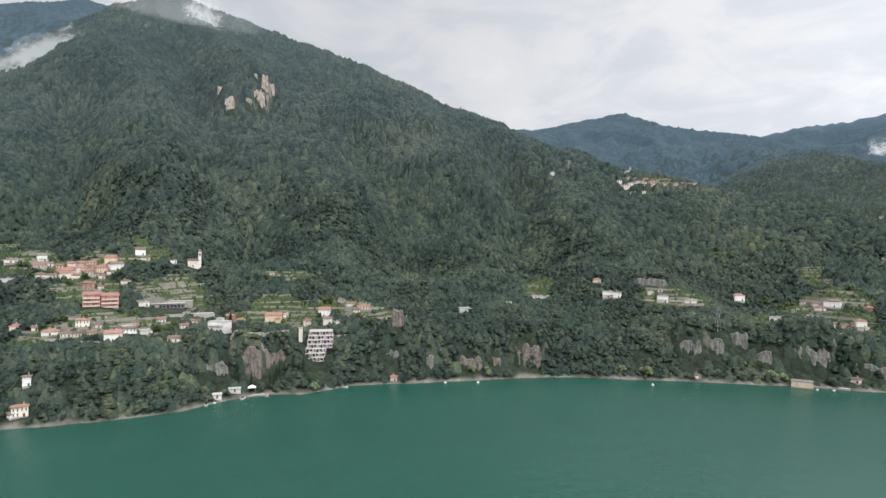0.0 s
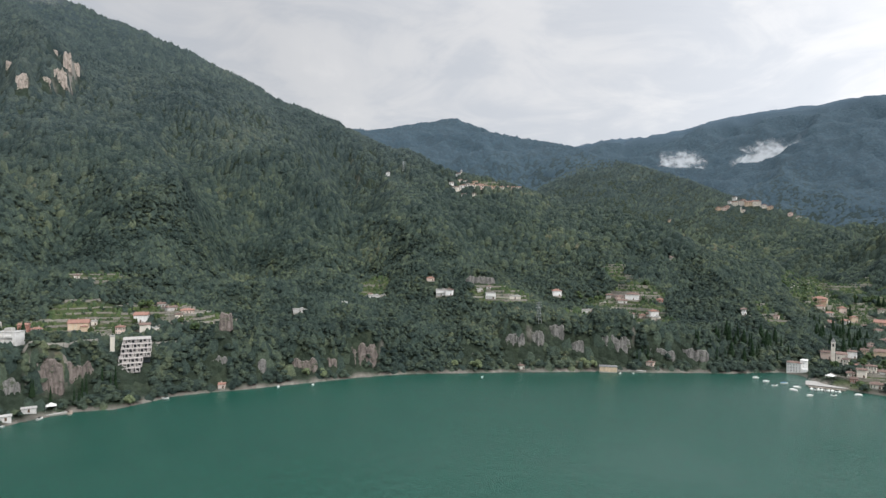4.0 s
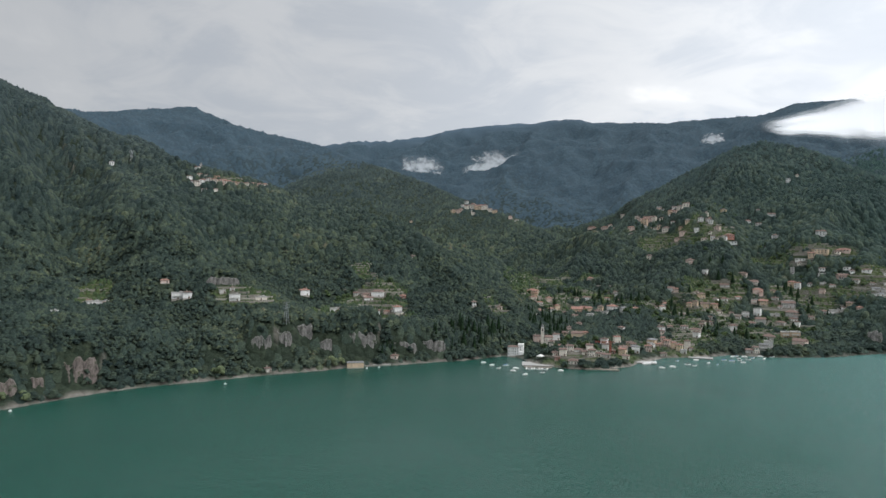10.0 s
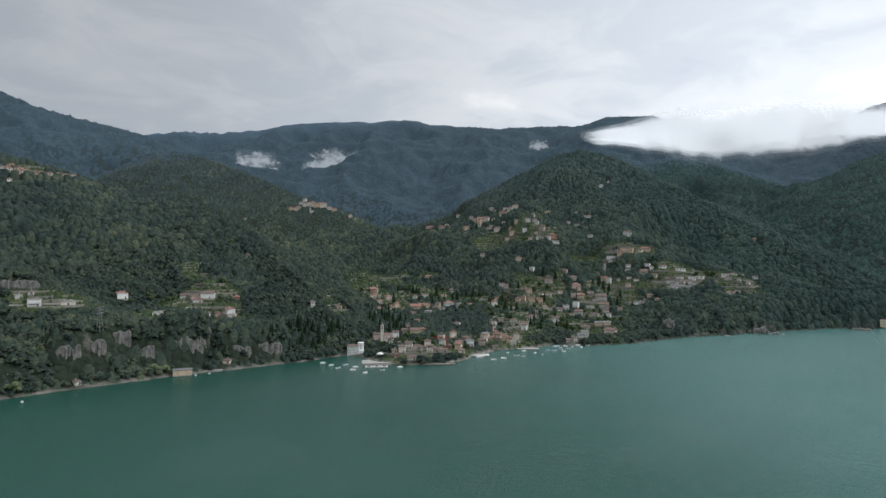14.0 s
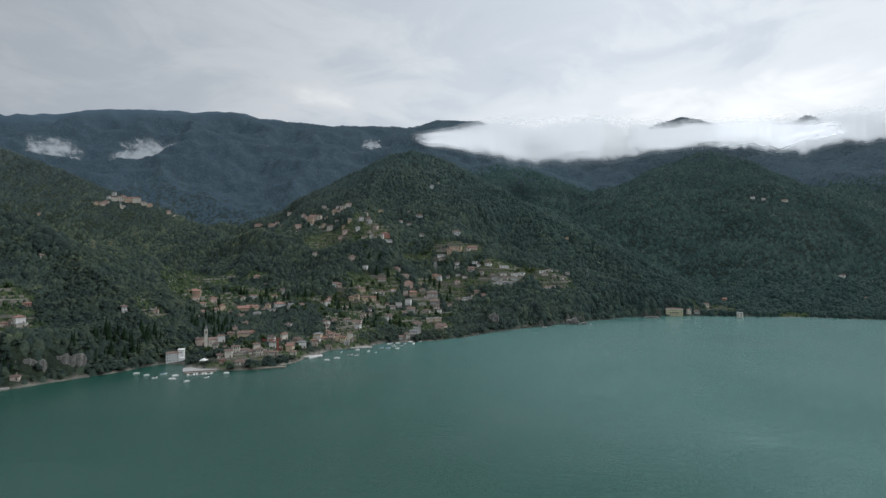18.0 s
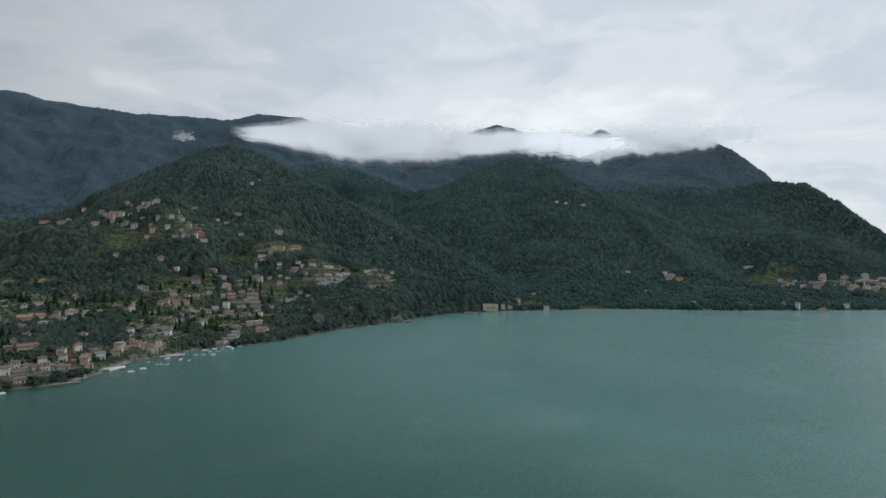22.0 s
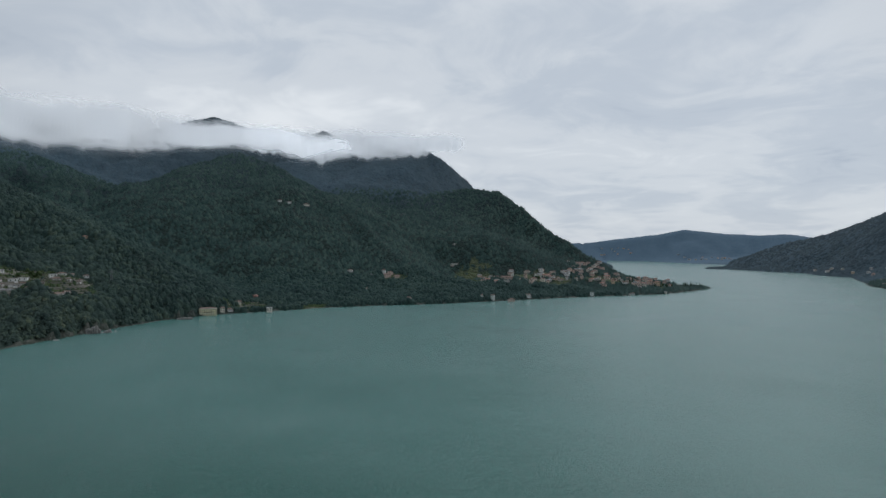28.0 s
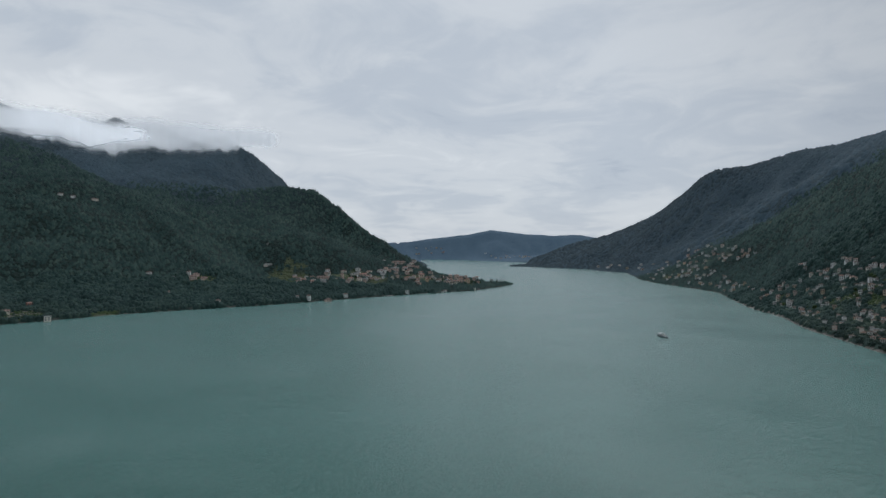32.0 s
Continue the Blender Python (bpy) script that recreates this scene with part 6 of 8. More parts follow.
house(659, -1288, 8.0, 5.7, 1, -133, "grey", "slate")
house(327, -850, 5.6, 3.7, 2, -176, "ochre", "flat")
house(406, -962, 5.5, 4.4, 1, -136, "white", "brown")
house(605, -1242, 7.2, 6.5, 2, -169, "white", "brown")
house(277, -779, 5.5, 4.5, 2, -173, "white", "flat")
house(541, -1162, 7.9, 6.3, 1, -152, "pink", "terracotta")
house(408, -970, 6.9, 5.2, 1, -159, "grey", "terracotta")
house(293, -807, 5.5, 4.2, 1, -144, "ochre", "brown")
house(305, -826, 6.0, 4.4, 2, -156, "white", "brown")
house(343, -882, 6.2, 5.3, 2, -164, "pink", "slate")
house(253, -738, 5.5, 4.0, 2, -181, "pink", "brown")
VILLAGE = "villas on the terraced hillside"
house(788, 368, 9.0, 6.1, 1, -82, "pink", "brown")
house(704, 379, 8.1, 6.2, 2, -48, "ochre", "brown")
house(550, 499, 5.9, 4.4, 1, -44, "white", "terracotta")
house(548, 508, 7.4, 6.5, 1, -37, "cream", "terracotta")
house(543, 333, 6.0, 4.4, 2, -34, "white", "brown")
house(716, 367, 6.2, 4.7, 1, -87, "white", "brown")
house(826, 290, 6.4, 4.3, 2, -85, "pink", "brown")
house(507, 354, 5.8, 4.4, 1, -76, "white", "brown")
house(586, 468, 6.6, 5.7, 1, -33, "pink", "slate")
house(752, 357, 6.9, 5.1, 1, -42, "white", "terracotta")
house(757, 402, 6.3, 4.5, 2, -86, "white", "flat")
house(757, 340, 6.1, 4.4, 2, -70, "pink", "flat")
house(565, 392, 6.1, 5.4, 2, -33, "grey", "slate")
house(690, 410, 7.6, 5.8, 2, -65, "white", "brown")
house(748, 288, 5.7, 4.6, 2, -84, "white", "brown")
house(576, 430, 5.5, 4.0, 2, -73, "ochre", "brown")
house(559, 305, 5.5, 4.9, 2, -85, "white", "brown")
house(793, 334, 7.7, 5.3, 1, -44, "ochre", "brown")
VILLAGE = "houses of the upper village"
house(903, 475, 5.9, 5.0, 1, -81, "white", "brown")
house(892, 527, 6.4, 4.4, 1, -39, "white", "brown")
house(1036, 641, 8.3, 6.3, 2, -54, "pink", "slate")
house(892, 552, 5.7, 3.9, 2, -45, "ochre", "brown")
house(960, 608, 6.4, 5.7, 1, -47, "ochre", "terracotta")
house(883, 509, 5.9, 5.1, 1, -66, "ochre", "terracotta")
house(1006, 445, 8.1, 6.0, 1, -91, "white", "brown")
house(870, 476, 5.8, 5.0, 2, -42, "white", "flat")
house(871, 441, 5.6, 4.1, 1, -66, "cream", "brown")
house(1006, 463, 7.7, 6.0, 1, -51, "white", "terracotta")
house(888, 501, 5.6, 4.7, 2, -50, "ochre", "slate")
house(980, 648, 6.4, 5.7, 2, -62, "pink", "brown")
house(1034, 633, 7.1, 5.0, 1, -78, "white", "slate")
house(851, 441, 5.5, 4.4, 2, -55, "white", "brown")
VILLAGE = "houses of the harbour village, by the water"
house(473, 335, 5.5, 4.2, 2, -31, "cream", "terracotta")
house(402, 331, 6.1, 4.3, 2, -59, "cream", "brown")
house(471, 320, 6.1, 4.0, 2, -52, "ochre", "brown")
house(437, 376, 5.8, 4.4, 2, -39, "white", "brown")
house(503, 318, 7.4, 6.2, 2, -80, "ochre", "slate")
house(469, 369, 6.5, 4.5, 1, -40, "ochre", "terracotta")
house(446, 310, 5.5, 4.5, 2, -72, "ochre", "terracotta")
house(465, 310, 6.5, 5.6, 2, -52, "white", "slate")
house(445, 327, 5.5, 4.1, 2, -60, "white", "brown")
house(457, 382, 5.5, 4.9, 2, -56, "ochre", "brown")
house(480, 307, 5.5, 3.7, 2, -60, "pink", "terracotta")
house(419, 324, 5.5, 4.0, 2, -38, "cream", "brown")
house(407, 326, 6.1, 5.2, 1, -59, "white", "brown")
house(457, 337, 6.1, 4.1, 2, -74, "white", "brown")
VILLAGE = "houses of the far shore"
house(3569, -2714, 12.8, 8.9, 2, -139, "pink", "brown")
house(3511, -2778, 15.5, 12.4, 2, -119, "pink", "terracotta")
house(3661, -2731, 12.7, 10.9, 1, -117, "white", "brown")
house(3626, -2730, 13.6, 9.5, 1, -103, "cream", "slate")
house(3626, -2641, 12.8, 9.6, 2, -112, "pink", "brown")
house(3605, -2790, 14.4, 9.4, 2, -117, "ochre", "brown")
house(3644, -2769, 11.6, 8.3, 1, -135, "pink", "flat")
house(3705, -2674, 12.4, 9.5, 2, -113, "white", "brown")
house(3630, -2619, 15.8, 10.4, 2, -140, "ochre", "flat")
house(3574, -2810, 13.0, 8.9, 1, -107, "ochre", "terracotta")
VILLAGE = "houses of the far shore"
house(2852, -2935, 14.5, 11.9, 2, -112, "cream", "slate")
house(3085, -3011, 13.5, 10.8, 1, -141, "cream", "terracotta")
house(2951, -2873, 13.7, 11.2, 2, -153, "grey", "brown")
house(2972, -2845, 12.6, 8.8, 1, -148, "ochre", "brown")
house(2997, -2819, 15.7, 13.6, 2, -158, "white", "brown")
house(2895, -2947, 10.8, 7.9, 2, -130, "pink", "brown")
house(2946, -2902, 13.9, 10.1, 1, -157, "white", "flat")
house(3164, -2935, 15.9, 11.9, 1, -146, "cream", "flat")
house(2884, -2973, 14.8, 12.9, 1, -122, "white", "terracotta")
house(2856, -2943, 13.8, 10.6, 1, -114, "white", "slate")
house(2858, -2966, 14.8, 11.3, 2, -160, "ochre", "terracotta")
house(2868, -2957, 12.2, 10.4, 2, -148, "white", "brown")
house(3205, -2921, 17.1, 12.2, 1, -111, "white", "flat")
house(2977, -2982, 13.9, 11.2, 1, -135, "grey", "brown")
house(2790, -2948, 13.5, 10.9, 1, -145, "grey", "brown")
house(2820, -2959, 16.4, 14.5, 1, -127, "pink", "brown")

VILLAGE = "villas on the terraced hillside"
house(914, 296, 16.0, 9.0, 1, -85, "pink", "terracotta")
house(868, 305, 6.8, 4.4, 1, -76, "white", "brown")
house(861, 280, 11.8, 9.0, 1, -51, "pink", "brown")
house(808, 269, 12.6, 9.0, 1, -52, "grey", "flat")
house(782, 312, 12.5, 8.8, 1, -68, "grey", "flat")
house(751, 314, 10.6, 7.5, 1, -62, "grey", "flat")
house(843, 310, 4.5, 4.2, 1, -87, "white", "brown")
house(838, 283, 6.6, 4.2, 1, -56, "white", "brown")
house(527, 479, 7.9, 5.0, 1, -28, "pink", "terracotta")
house(589, 463, 9.7, 6.4, 2, -74, "pink", "terracotta")
house(630, 492, 9.6, 7.3, 1, -39, "white", "brown")
house(669, 476, 5.3, 4.2, 1, -68, "white", "brown")
house(553, 407, 6.4, 4.6, 1, -70, "grey", "flat")
house(480, 396, 4.5, 4.2, 1, -73, "white", "brown")
house(534, 327, 4.6, 4.2, 2, -39, "pink", "brown")
house(560, 334, 4.8, 4.2, 1, -47, "pink", "brown")
house(706, 386, 5.2, 4.2, 1, -85, "cream", "brown")
house(765, 334, 7.7, 6.1, 1, -43, "ochre", "terracotta")
house(776, 324, 7.8, 6.5, 1, -72, "grey", "brown")
house(660, 378, 7.1, 5.7, 1, -54, "grey", "flat")
house(630, 337, 5.3, 4.2, 1, -72, "cream", "brown")
house(713, 339, 7.3, 4.6, 1, -67, "white", "brown")
house(692, 314, 8.5, 7.1, 1, -72, "grey", "brown")
house(737, 301, 8.9, 5.7, 1, -91, "grey", "brown")
VILLAGE = "white houses of the terraced estate"
house(874, 279, 6.8, 4.8, 1, -94, "white", "flat")
house(862, 232, 9.9, 6.5, 1, -62, "white", "flat")
house(873, 218, 10.0, 6.7, 1, -74, "white", "flat")
house(883, 210, 10.1, 6.3, 1, -93, "white", "flat")
house(848, 235, 10.6, 8.8, 1, -89, "grey", "flat")
house(864, 216, 11.6, 9.0, 1, -60, "white", "flat")
house(846, 225, 10.6, 6.8, 1, -60, "grey", "slate")
house(837, 237, 8.1, 6.1, 1, -84, "white", "flat")
house(881, 178, 8.3, 6.8, 1, -67, "white", "flat")
house(908, 174, 10.3, 6.4, 1, -60, "white", "brown")
house(930, 167, 7.0, 5.4, 1, -75, "white", "brown")
house(881, 148, 5.8, 4.2, 1, -80, "white", "brown")
house(925, 149, 7.0, 4.3, 1, -82, "white", "brown")
house(836, 155, 6.3, 5.1, 1, -58, "white", "brown")
house(817, 258, 6.4, 4.3, 2, -70, "ochre", "brown")
house(811, 246, 6.3, 4.7, 1, -53, "pink", "terracotta")
house(855, 263, 6.6, 5.0, 1, -96, "grey", "brown")
VILLAGE = "houses of the upper village"
house(1076, 826, 17.6, 9.0, 1, -63, "pink", "terracotta")
house(1009, 649, 13.4, 9.0, 2, -59, "cream", "terracotta")
house(1016, 641, 13.4, 8.7, 1, -33, "white", "terracotta")
house(1025, 603, 8.8, 5.7, 1, -64, "white", "brown")
house(1032, 583, 8.8, 5.9, 1, -54, "pink", "brown")
house(1036, 460, 5.3, 4.2, 1, -73, "white", "brown")
house(1040, 441, 9.4, 7.0, 1, -76, "white", "brown")
VILLAGE = "houses of the harbour village, by the water"
house(570, 247, 8.1, 4.9, 2, -75, "grey", "slate")
VILLAGE = "houses of the ridge village"
house(260, 901, 7.0, 4.8, 1, -2, "white", "brown")
house(272, 872, 7.6, 4.8, 1, -28, "white", "brown")
house(286, 869, 5.9, 4.2, 1, 6, "cream", "brown")
house(306, 896, 8.8, 5.4, 1, -33, "pink", "terracotta")
VILLAGE = "houses of the spur village"
house(958, 1105, 8.1, 5.2, 2, -63, "white", "brown")
VILLAGE = "houses of the cape town"
house(1284, -599, 15.8, 9.0, 1, -106, "grey", "brown")
house(1165, -596, 19.4, 9.0, 1, -140, "pink", "brown")
house(1280, -670, 9.4, 8.0, 1, -130, "white", "brown")
house(1253, -697, 12.0, 8.8, 1, -138, "cream", "brown")
house(1191, -712, 15.4, 9.0, 1, -107, "pink", "terracotta")
house(1233, -753, 8.0, 5.8, 1, -97, "white", "brown")
house(1230, -778, 6.8, 4.7, 2, -135, "white", "brown")
house(1226, -792, 6.8, 4.8, 2, -146, "white", "brown")
house(1206, -842, 13.6, 9.0, 1, -138, "pink", "brown")
house(1307, -901, 11.8, 8.5, 1, -108, "pink", "brown")
house(1131, -850, 14.4, 9.0, 1, -150, "pink", "brown")
house(1156, -921, 13.7, 8.9, 1, -141, "pink", "brown")
house(1176, -971, 14.1, 9.0, 1, -143, "cream", "brown")
house(1049, -853, 7.5, 4.6, 1, -147, "white", "brown")
house(1001, -459, 5.1, 4.2, 1, -93, "white", "brown")
house(947, -496, 9.9, 6.9, 1, -93, "pink", "brown")
house(980, -548, 7.3, 5.6, 2, -99, "white", "brown")
house(1058, -971, 6.7, 5.2, 1, -118, "cream", "brown")
house(989, -788, 7.0, 4.4, 1, -129, "white", "brown")
house(1193, -902, 12.5, 9.0, 1, -142, "pink", "brown")
house(1253, -905, 11.5, 9.0, 1, -106, "pink", "brown")
VILLAGE = "lonely lakeside houses under the woods"
house(1240, -276, 9.4, 7.2, 1, -111, "white", "brown")
house(1183, -345, 10.3, 7.8, 2, -91, "pink", "brown")
house(1167, -354, 11.3, 8.3, 1, -91, "pink", "brown")
house(1369, -562, 16.5, 9.0, 1, -105, "grey", "flat")
house(1569, -171, 8.8, 7.3, 1, -108, "white", "brown")
house(1571, -194, 8.8, 5.5, 1, -74, "white", "brown")
house(1568, -236, 13.2, 9.0, 1, -75, "cream", "brown")
house(966, -43, 10.8, 6.6, 1, -84, "cream", "brown")

VILLAGE = "houses of the cape town"
house(1175, -715, 11.3, 7.1, 1, -92, "grey", "terracotta")
house(1216, -781, 12.3, 8.0, 1, -113, "white", "slate")
house(1222, -718, 9.1, 6.5, 1, -146, "cream", "slate")
house(1233, -830, 12.6, 9.6, 2, -123, "pink", "slate")
house(1224, -863, 10.1, 6.3, 1, -102, "pink", "brown")
house(1116, -793, 10.8, 7.6, 1, -131, "grey", "slate")
house(1219, -742, 8.2, 6.1, 1, -93, "cream", "terracotta")
house(1123, -790, 9.9, 6.6, 1, -141, "cream", "terracotta")
house(1164, -717, 10.5, 6.4, 1, -150, "pink", "brown")
house(1236, -802, 9.0, 6.5, 2, -140, "pink", "terracotta")
house(1272, -667, 9.7, 7.1, 1, -117, "cream", "brown")
house(1203, -700, 11.5, 8.9, 1, -93, "white", "slate")
house(1211, -847, 8.9, 6.7, 2, -155, "cream", "terracotta")
house(1176, -648, 10.5, 6.8, 1, -90, "pink", "brown")
house(1271, -664, 11.9, 9.1, 2, -140, "pink", "slate")
house(1227, -750, 11.4, 7.9, 2, -142, "cream", "brown")
house(1118, -638, 10.6, 7.8, 2, -102, "cream", "terracotta")
house(1280, -669, 8.1, 5.8, 1, -122, "white", "brown")
house(1163, -699, 10.8, 7.8, 1, -105, "grey", "slate")
house(1149, -725, 11.9, 8.6, 1, -93, "grey", "brown")
house(1159, -604, 12.5, 9.5, 1, -93, "pink", "brown")
house(1215, -817, 8.5, 5.7, 1, -138, "pink", "slate")
house(1233, -786, 10.7, 7.9, 1, -118, "pink", "slate")
house(1241, -727, 9.7, 7.1, 2, -132, "white", "slate")
house(1244, -730, 10.4, 7.2, 1, -147, "pink", "terracotta")
house(1166, -705, 8.5, 5.5, 1, -129, "white", "slate")
house(1153, -885, 8.7, 6.8, 1, -148, "grey", "slate")
house(1136, -935, 9.2, 6.4, 1, -110, "white", "slate")
house(1076, -872, 10.0, 7.3, 2, -156, "pink", "terracotta")
house(1086, -844, 9.6, 6.7, 1, -120, "white", "brown")
house(1076, -860, 8.7, 6.1, 1, -110, "cream", "slate")
house(1161, -1027, 9.9, 7.7, 2, -142, "white", "terracotta")
house(1139, -945, 11.0, 8.4, 1, -134, "cream", "terracotta")
house(1184, -932, 9.9, 6.7, 1, -148, "white", "terracotta")
house(1182, -868, 12.4, 9.6, 2, -104, "cream", "terracotta")
house(1141, -974, 9.6, 7.4, 2, -108, "pink", "terracotta")
house(1093, -790, 9.0, 5.7, 1, -100, "white", "terracotta")
house(1194, -874, 8.6, 5.9, 1, -118, "grey", "terracotta")
house(1183, -980, 10.1, 7.1, 2, -109, "pink", "brown")
house(1071, -859, 11.5, 9.1, 2, -111, "pink", "slate")
house(1087, -791, 9.7, 6.3, 1, -151, "pink", "brown")
house(1171, -981, 12.6, 9.4, 2, -115, "pink", "brown")
house(1139, -934, 11.1, 7.7, 1, -134, "pink", "terracotta")
house(1279, -909, 11.3, 7.5, 1, -96, "cream", "brown")
house(1240, -824, 11.0, 8.1, 1, -142, "pink", "slate")
house(1313, -889, 10.0, 6.7, 2, -131, "grey", "terracotta")
house(1275, -836, 10.7, 7.2, 1, -133, "cream", "brown")
house(1264, -902, 10.2, 6.7, 1, -130, "pink", "brown")
house(1271, -896, 8.9, 6.3, 2, -118, "cream", "slate")
house(1310, -876, 12.5, 9.8, 2, -118, "pink", "brown")
house(1266, -879, 12.7, 9.2, 2, -134, "white", "terracotta")
house(1234, -825, 11.2, 6.8, 1, -115, "pink", "brown")
house(1285, -921, 10.4, 6.4, 1, -145, "grey", "brown")
house(1140, -542, 9.2, 5.9, 2, -138, "white", "brown")
house(1123, -551, 10.3, 8.1, 1, -120, "grey", "terracotta")
house(1135, -539, 9.0, 6.4, 2, -116, "pink", "terracotta")
house(1279, -615, 8.1, 6.3, 1, -122, "cream", "slate")
house(1141, -532, 10.1, 6.7, 1, -120, "pink", "brown")
house(1299, -596, 9.5, 6.0, 1, -98, "pink", "slate")
house(1273, -627, 8.5, 5.4, 1, -123, "pink", "terracotta")
house(1150, -603, 9.8, 6.3, 1, -102, "pink", "brown")


build_far_villages()


# ---- landmarks ----
def clear(x, y, r):
    BUILT.append((x, y, r))


def slab_block(x, y, w, d, floors, turn, wall, name, label, balcony_mat, storey=2.9, roof="flat", tilt_roof=0.0):
    """An apartment block or hotel with a balcony along the front of every storey."""
    z = seat(x, y, d / 2)
    base = top_level(name, x, y, z, turn)
    h = floors * storey
    s = Solid().box(-w / 2, w / 2, -d / 2, d / 2, 0, h, 0).box(-w / 2 - 0.1, w / 2 + 0.1, -d / 2 - 0.1, d / 2 + 0.1, -7, 0.4, 1)
    s.part("wall", (WALLS[wall], STONE), base)
    if roof == "flat":
        t = Solid().box(-w / 2 - 0.4, w / 2 + 0.4, -d / 2 - 0.4, d / 2 + 0.4, h, h + 0.3).box(-w * 0.2, w * 0.15, -d * 0.15, d * 0.25, h + 0.3, h + 2.3)
    else:
        t = Solid().hip(w, d, h, 2.2, 0.7, True)
    t.part("roof", ROOFS[roof], base)
    for f in range(floors):
        q = Solid().box(-w / 2 + 0.2, w / 2 - 0.2, -d / 2 - 1.5, -d / 2 - 0.02, f * storey - 0.1, f * storey + 0.08)
        q.box(-w / 2 + 0.2, w / 2 - 0.2, -d / 2 - 1.5, -d / 2 - 1.4, f * storey + 0.08, f * storey + 0.85)
        n = max(2, int(w / 5))
        for k in range(n + 1):
            px = -w / 2 + 0.3 + (w - 0.6) * k / n
            q.box(px - 0.1, px + 0.1, -d / 2 - 1.45, -d / 2 - 0.02, f * storey + 0.08, f * storey + storey - 0.15)
        q.part("balcony", balcony_mat, base)
    windows_on(base, w, d, floors, storey, shutters=False, gap=2.4)
    clear(x, y, max(w, d) * 0.6 + 1)
    k = 1 - (d / 2 + 7) / math.hypot(x, y)
    clear(x * k, y * k, w * 0.5)
    return tagged(base, label, "apartment block")


PALE_CONCRETE = plain("weathered_white_concrete", (0.46, 0.43, 0.41), grain=0.4)


def stepped_flats(x, y, turn):
    """White flats that climb the bank in seven steps, each row of dark openings set back over the one below."""
    z = float(ground_at(x, y)) + 0.8
    base = top_level("stepped_apartment_block", x, y, z, turn)
    rows = [(-9.0, 3.0), (-9.0, 4.0), (-9.0, 4.5), (-8.0, 9.0), (-8.0, 9.5), (-7.5, 9.5), (-7.0, 9.0)]
    for k, (x0, x1) in enumerate(rows):
        lo, back = k * 2.6, k * 3.1
        s = Solid().box(x0, x1, back + 0.9, back + 13, lo - 4, lo + 2.3, 1).box(x0 - 0.3, x1 + 0.3, back - 0.3, back + 13, lo + 2.3, lo + 2.6, 0)
        s.box(x0 - 0.2, x1 + 0.2, back - 0.3, back - 0.12, lo, lo + 0.3, 0).box(x0 - 0.2, x1 + 0.2, back - 0.3, back + 0.9, lo - 0.25, lo, 0)
        n = max(3, int((x1 - x0) / 2.1))
        for i in range(n + 1):
            px = x0 + (x1 - x0) * i / n
            s.box(px - 0.3, px + 0.3, back - 0.3 - 0.5 * ((i + k) % 2), back + 0.9, lo, lo + 2.5, 0)
            if i < n and (i * 3 + k * 2) % 5 < 3:
                q = (x1 - x0) / n
                s.box(px + 0.1, px + q * (0.55 + 0.2 * (i % 2)), back - 1.0, back - 0.2, lo - 0.2, lo + 0.95, 0)
            if i < n and (i + 2 * k) % 3 == 0:
                s.box(px + 0.4, px + 1.3, back + 0.5, back + 0.95, lo, lo + 2.3, 0)
        s.part("storey", (PALE_CONCRETE, GLASS), base)
        clear(x + math.sin(radians(-turn)) * back, y + math.cos(radians(turn)) * back, 10)
    Solid().box(-14.5, -12.0, 16, 19, -4, 21, 0).box(-14.8, -11.7, 15.7, 19.3, 21, 21.5, 1).part("stair_tower", (WALLS["cream"], CONCRETE), base)
    clear(x * 0.98, y * 0.98, 9)
    return tagged(base, "white stepped apartment block with rows of dark loggias on the bank", "apartment block")


def church(x, y, turn, w, d, h, tower_h, tower_x, tower_y, wall, roof, label, name="church", side=2.0):
    z = seat(x, y, d / 2)
    base = top_level(name, x, y, z, turn)
    Solid().box(-w / 2, w / 2, -d / 2, d / 2, -4, h, 0).box(-w / 2 - 0.1, w / 2 + 0.1, -d / 2 - 0.12, d / 2, h - 0.3, h, 1).part("nave", (WALLS[wall], TRIM), base)
    Solid().hip(w, d, h, w * 0.2, 0.4, True).part("roof", ROOFS[roof], base)
    a = side
    t = Solid().box(tower_x - a, tower_x + a, tower_y - a, tower_y + a, -4, tower_h, 0)
    for zz in (0.45, 0.7, 0.97):
        t.box(tower_x - a - 0.15, tower_x + a + 0.15, tower_y - a - 0.15, tower_y + a + 0.15, tower_h * zz, tower_h * zz + 0.3, 1)
    tower = t.part("bell_tower", (WALLS[wall], TRIM), base)
    bell = piece("belfry_opening", lambda s: s.box(-0.55, 0.55, -0.05, 0.1, -1.1, 0.8, 0).turned([(0.55, 0.75), (0.3, 1.2), (0.05, 1.35)], 8), (GLASS,))
    for dx, dy, tn in ((0, -a, 0), (a, 0, 90), (-a, 0, -90)):
        put("belfry_opening", bell, tower, tower_x + dx * 1.01, tower_y + dy * 1.01, tower_h * 0.84, tn)
    Solid().turned([(a * 1.15, tower_h), (a * 0.95, tower_h + 0.8), (a * 0.8, tower_h + 1.4), (0.1, tower_h + 3.4)], 8, tower_x, tower_y).part("spire", ROOFS["slate"], tower)
    put("door", piece("door", lambda s: s, (DOOR,)), base, 0, -d / 2 - 0.02, 0.05)
    for k in (-1, 1):
        put("window", window_mesh(False), base, k * w * 0.28, -d / 2 - 0.03, h * 0.55)
    clear(x, y, max(w, d) * 0.6 + 2)
    clear(x * 0.985, y * 0.985, w * 0.7)
    return tagged(base, label, "church")


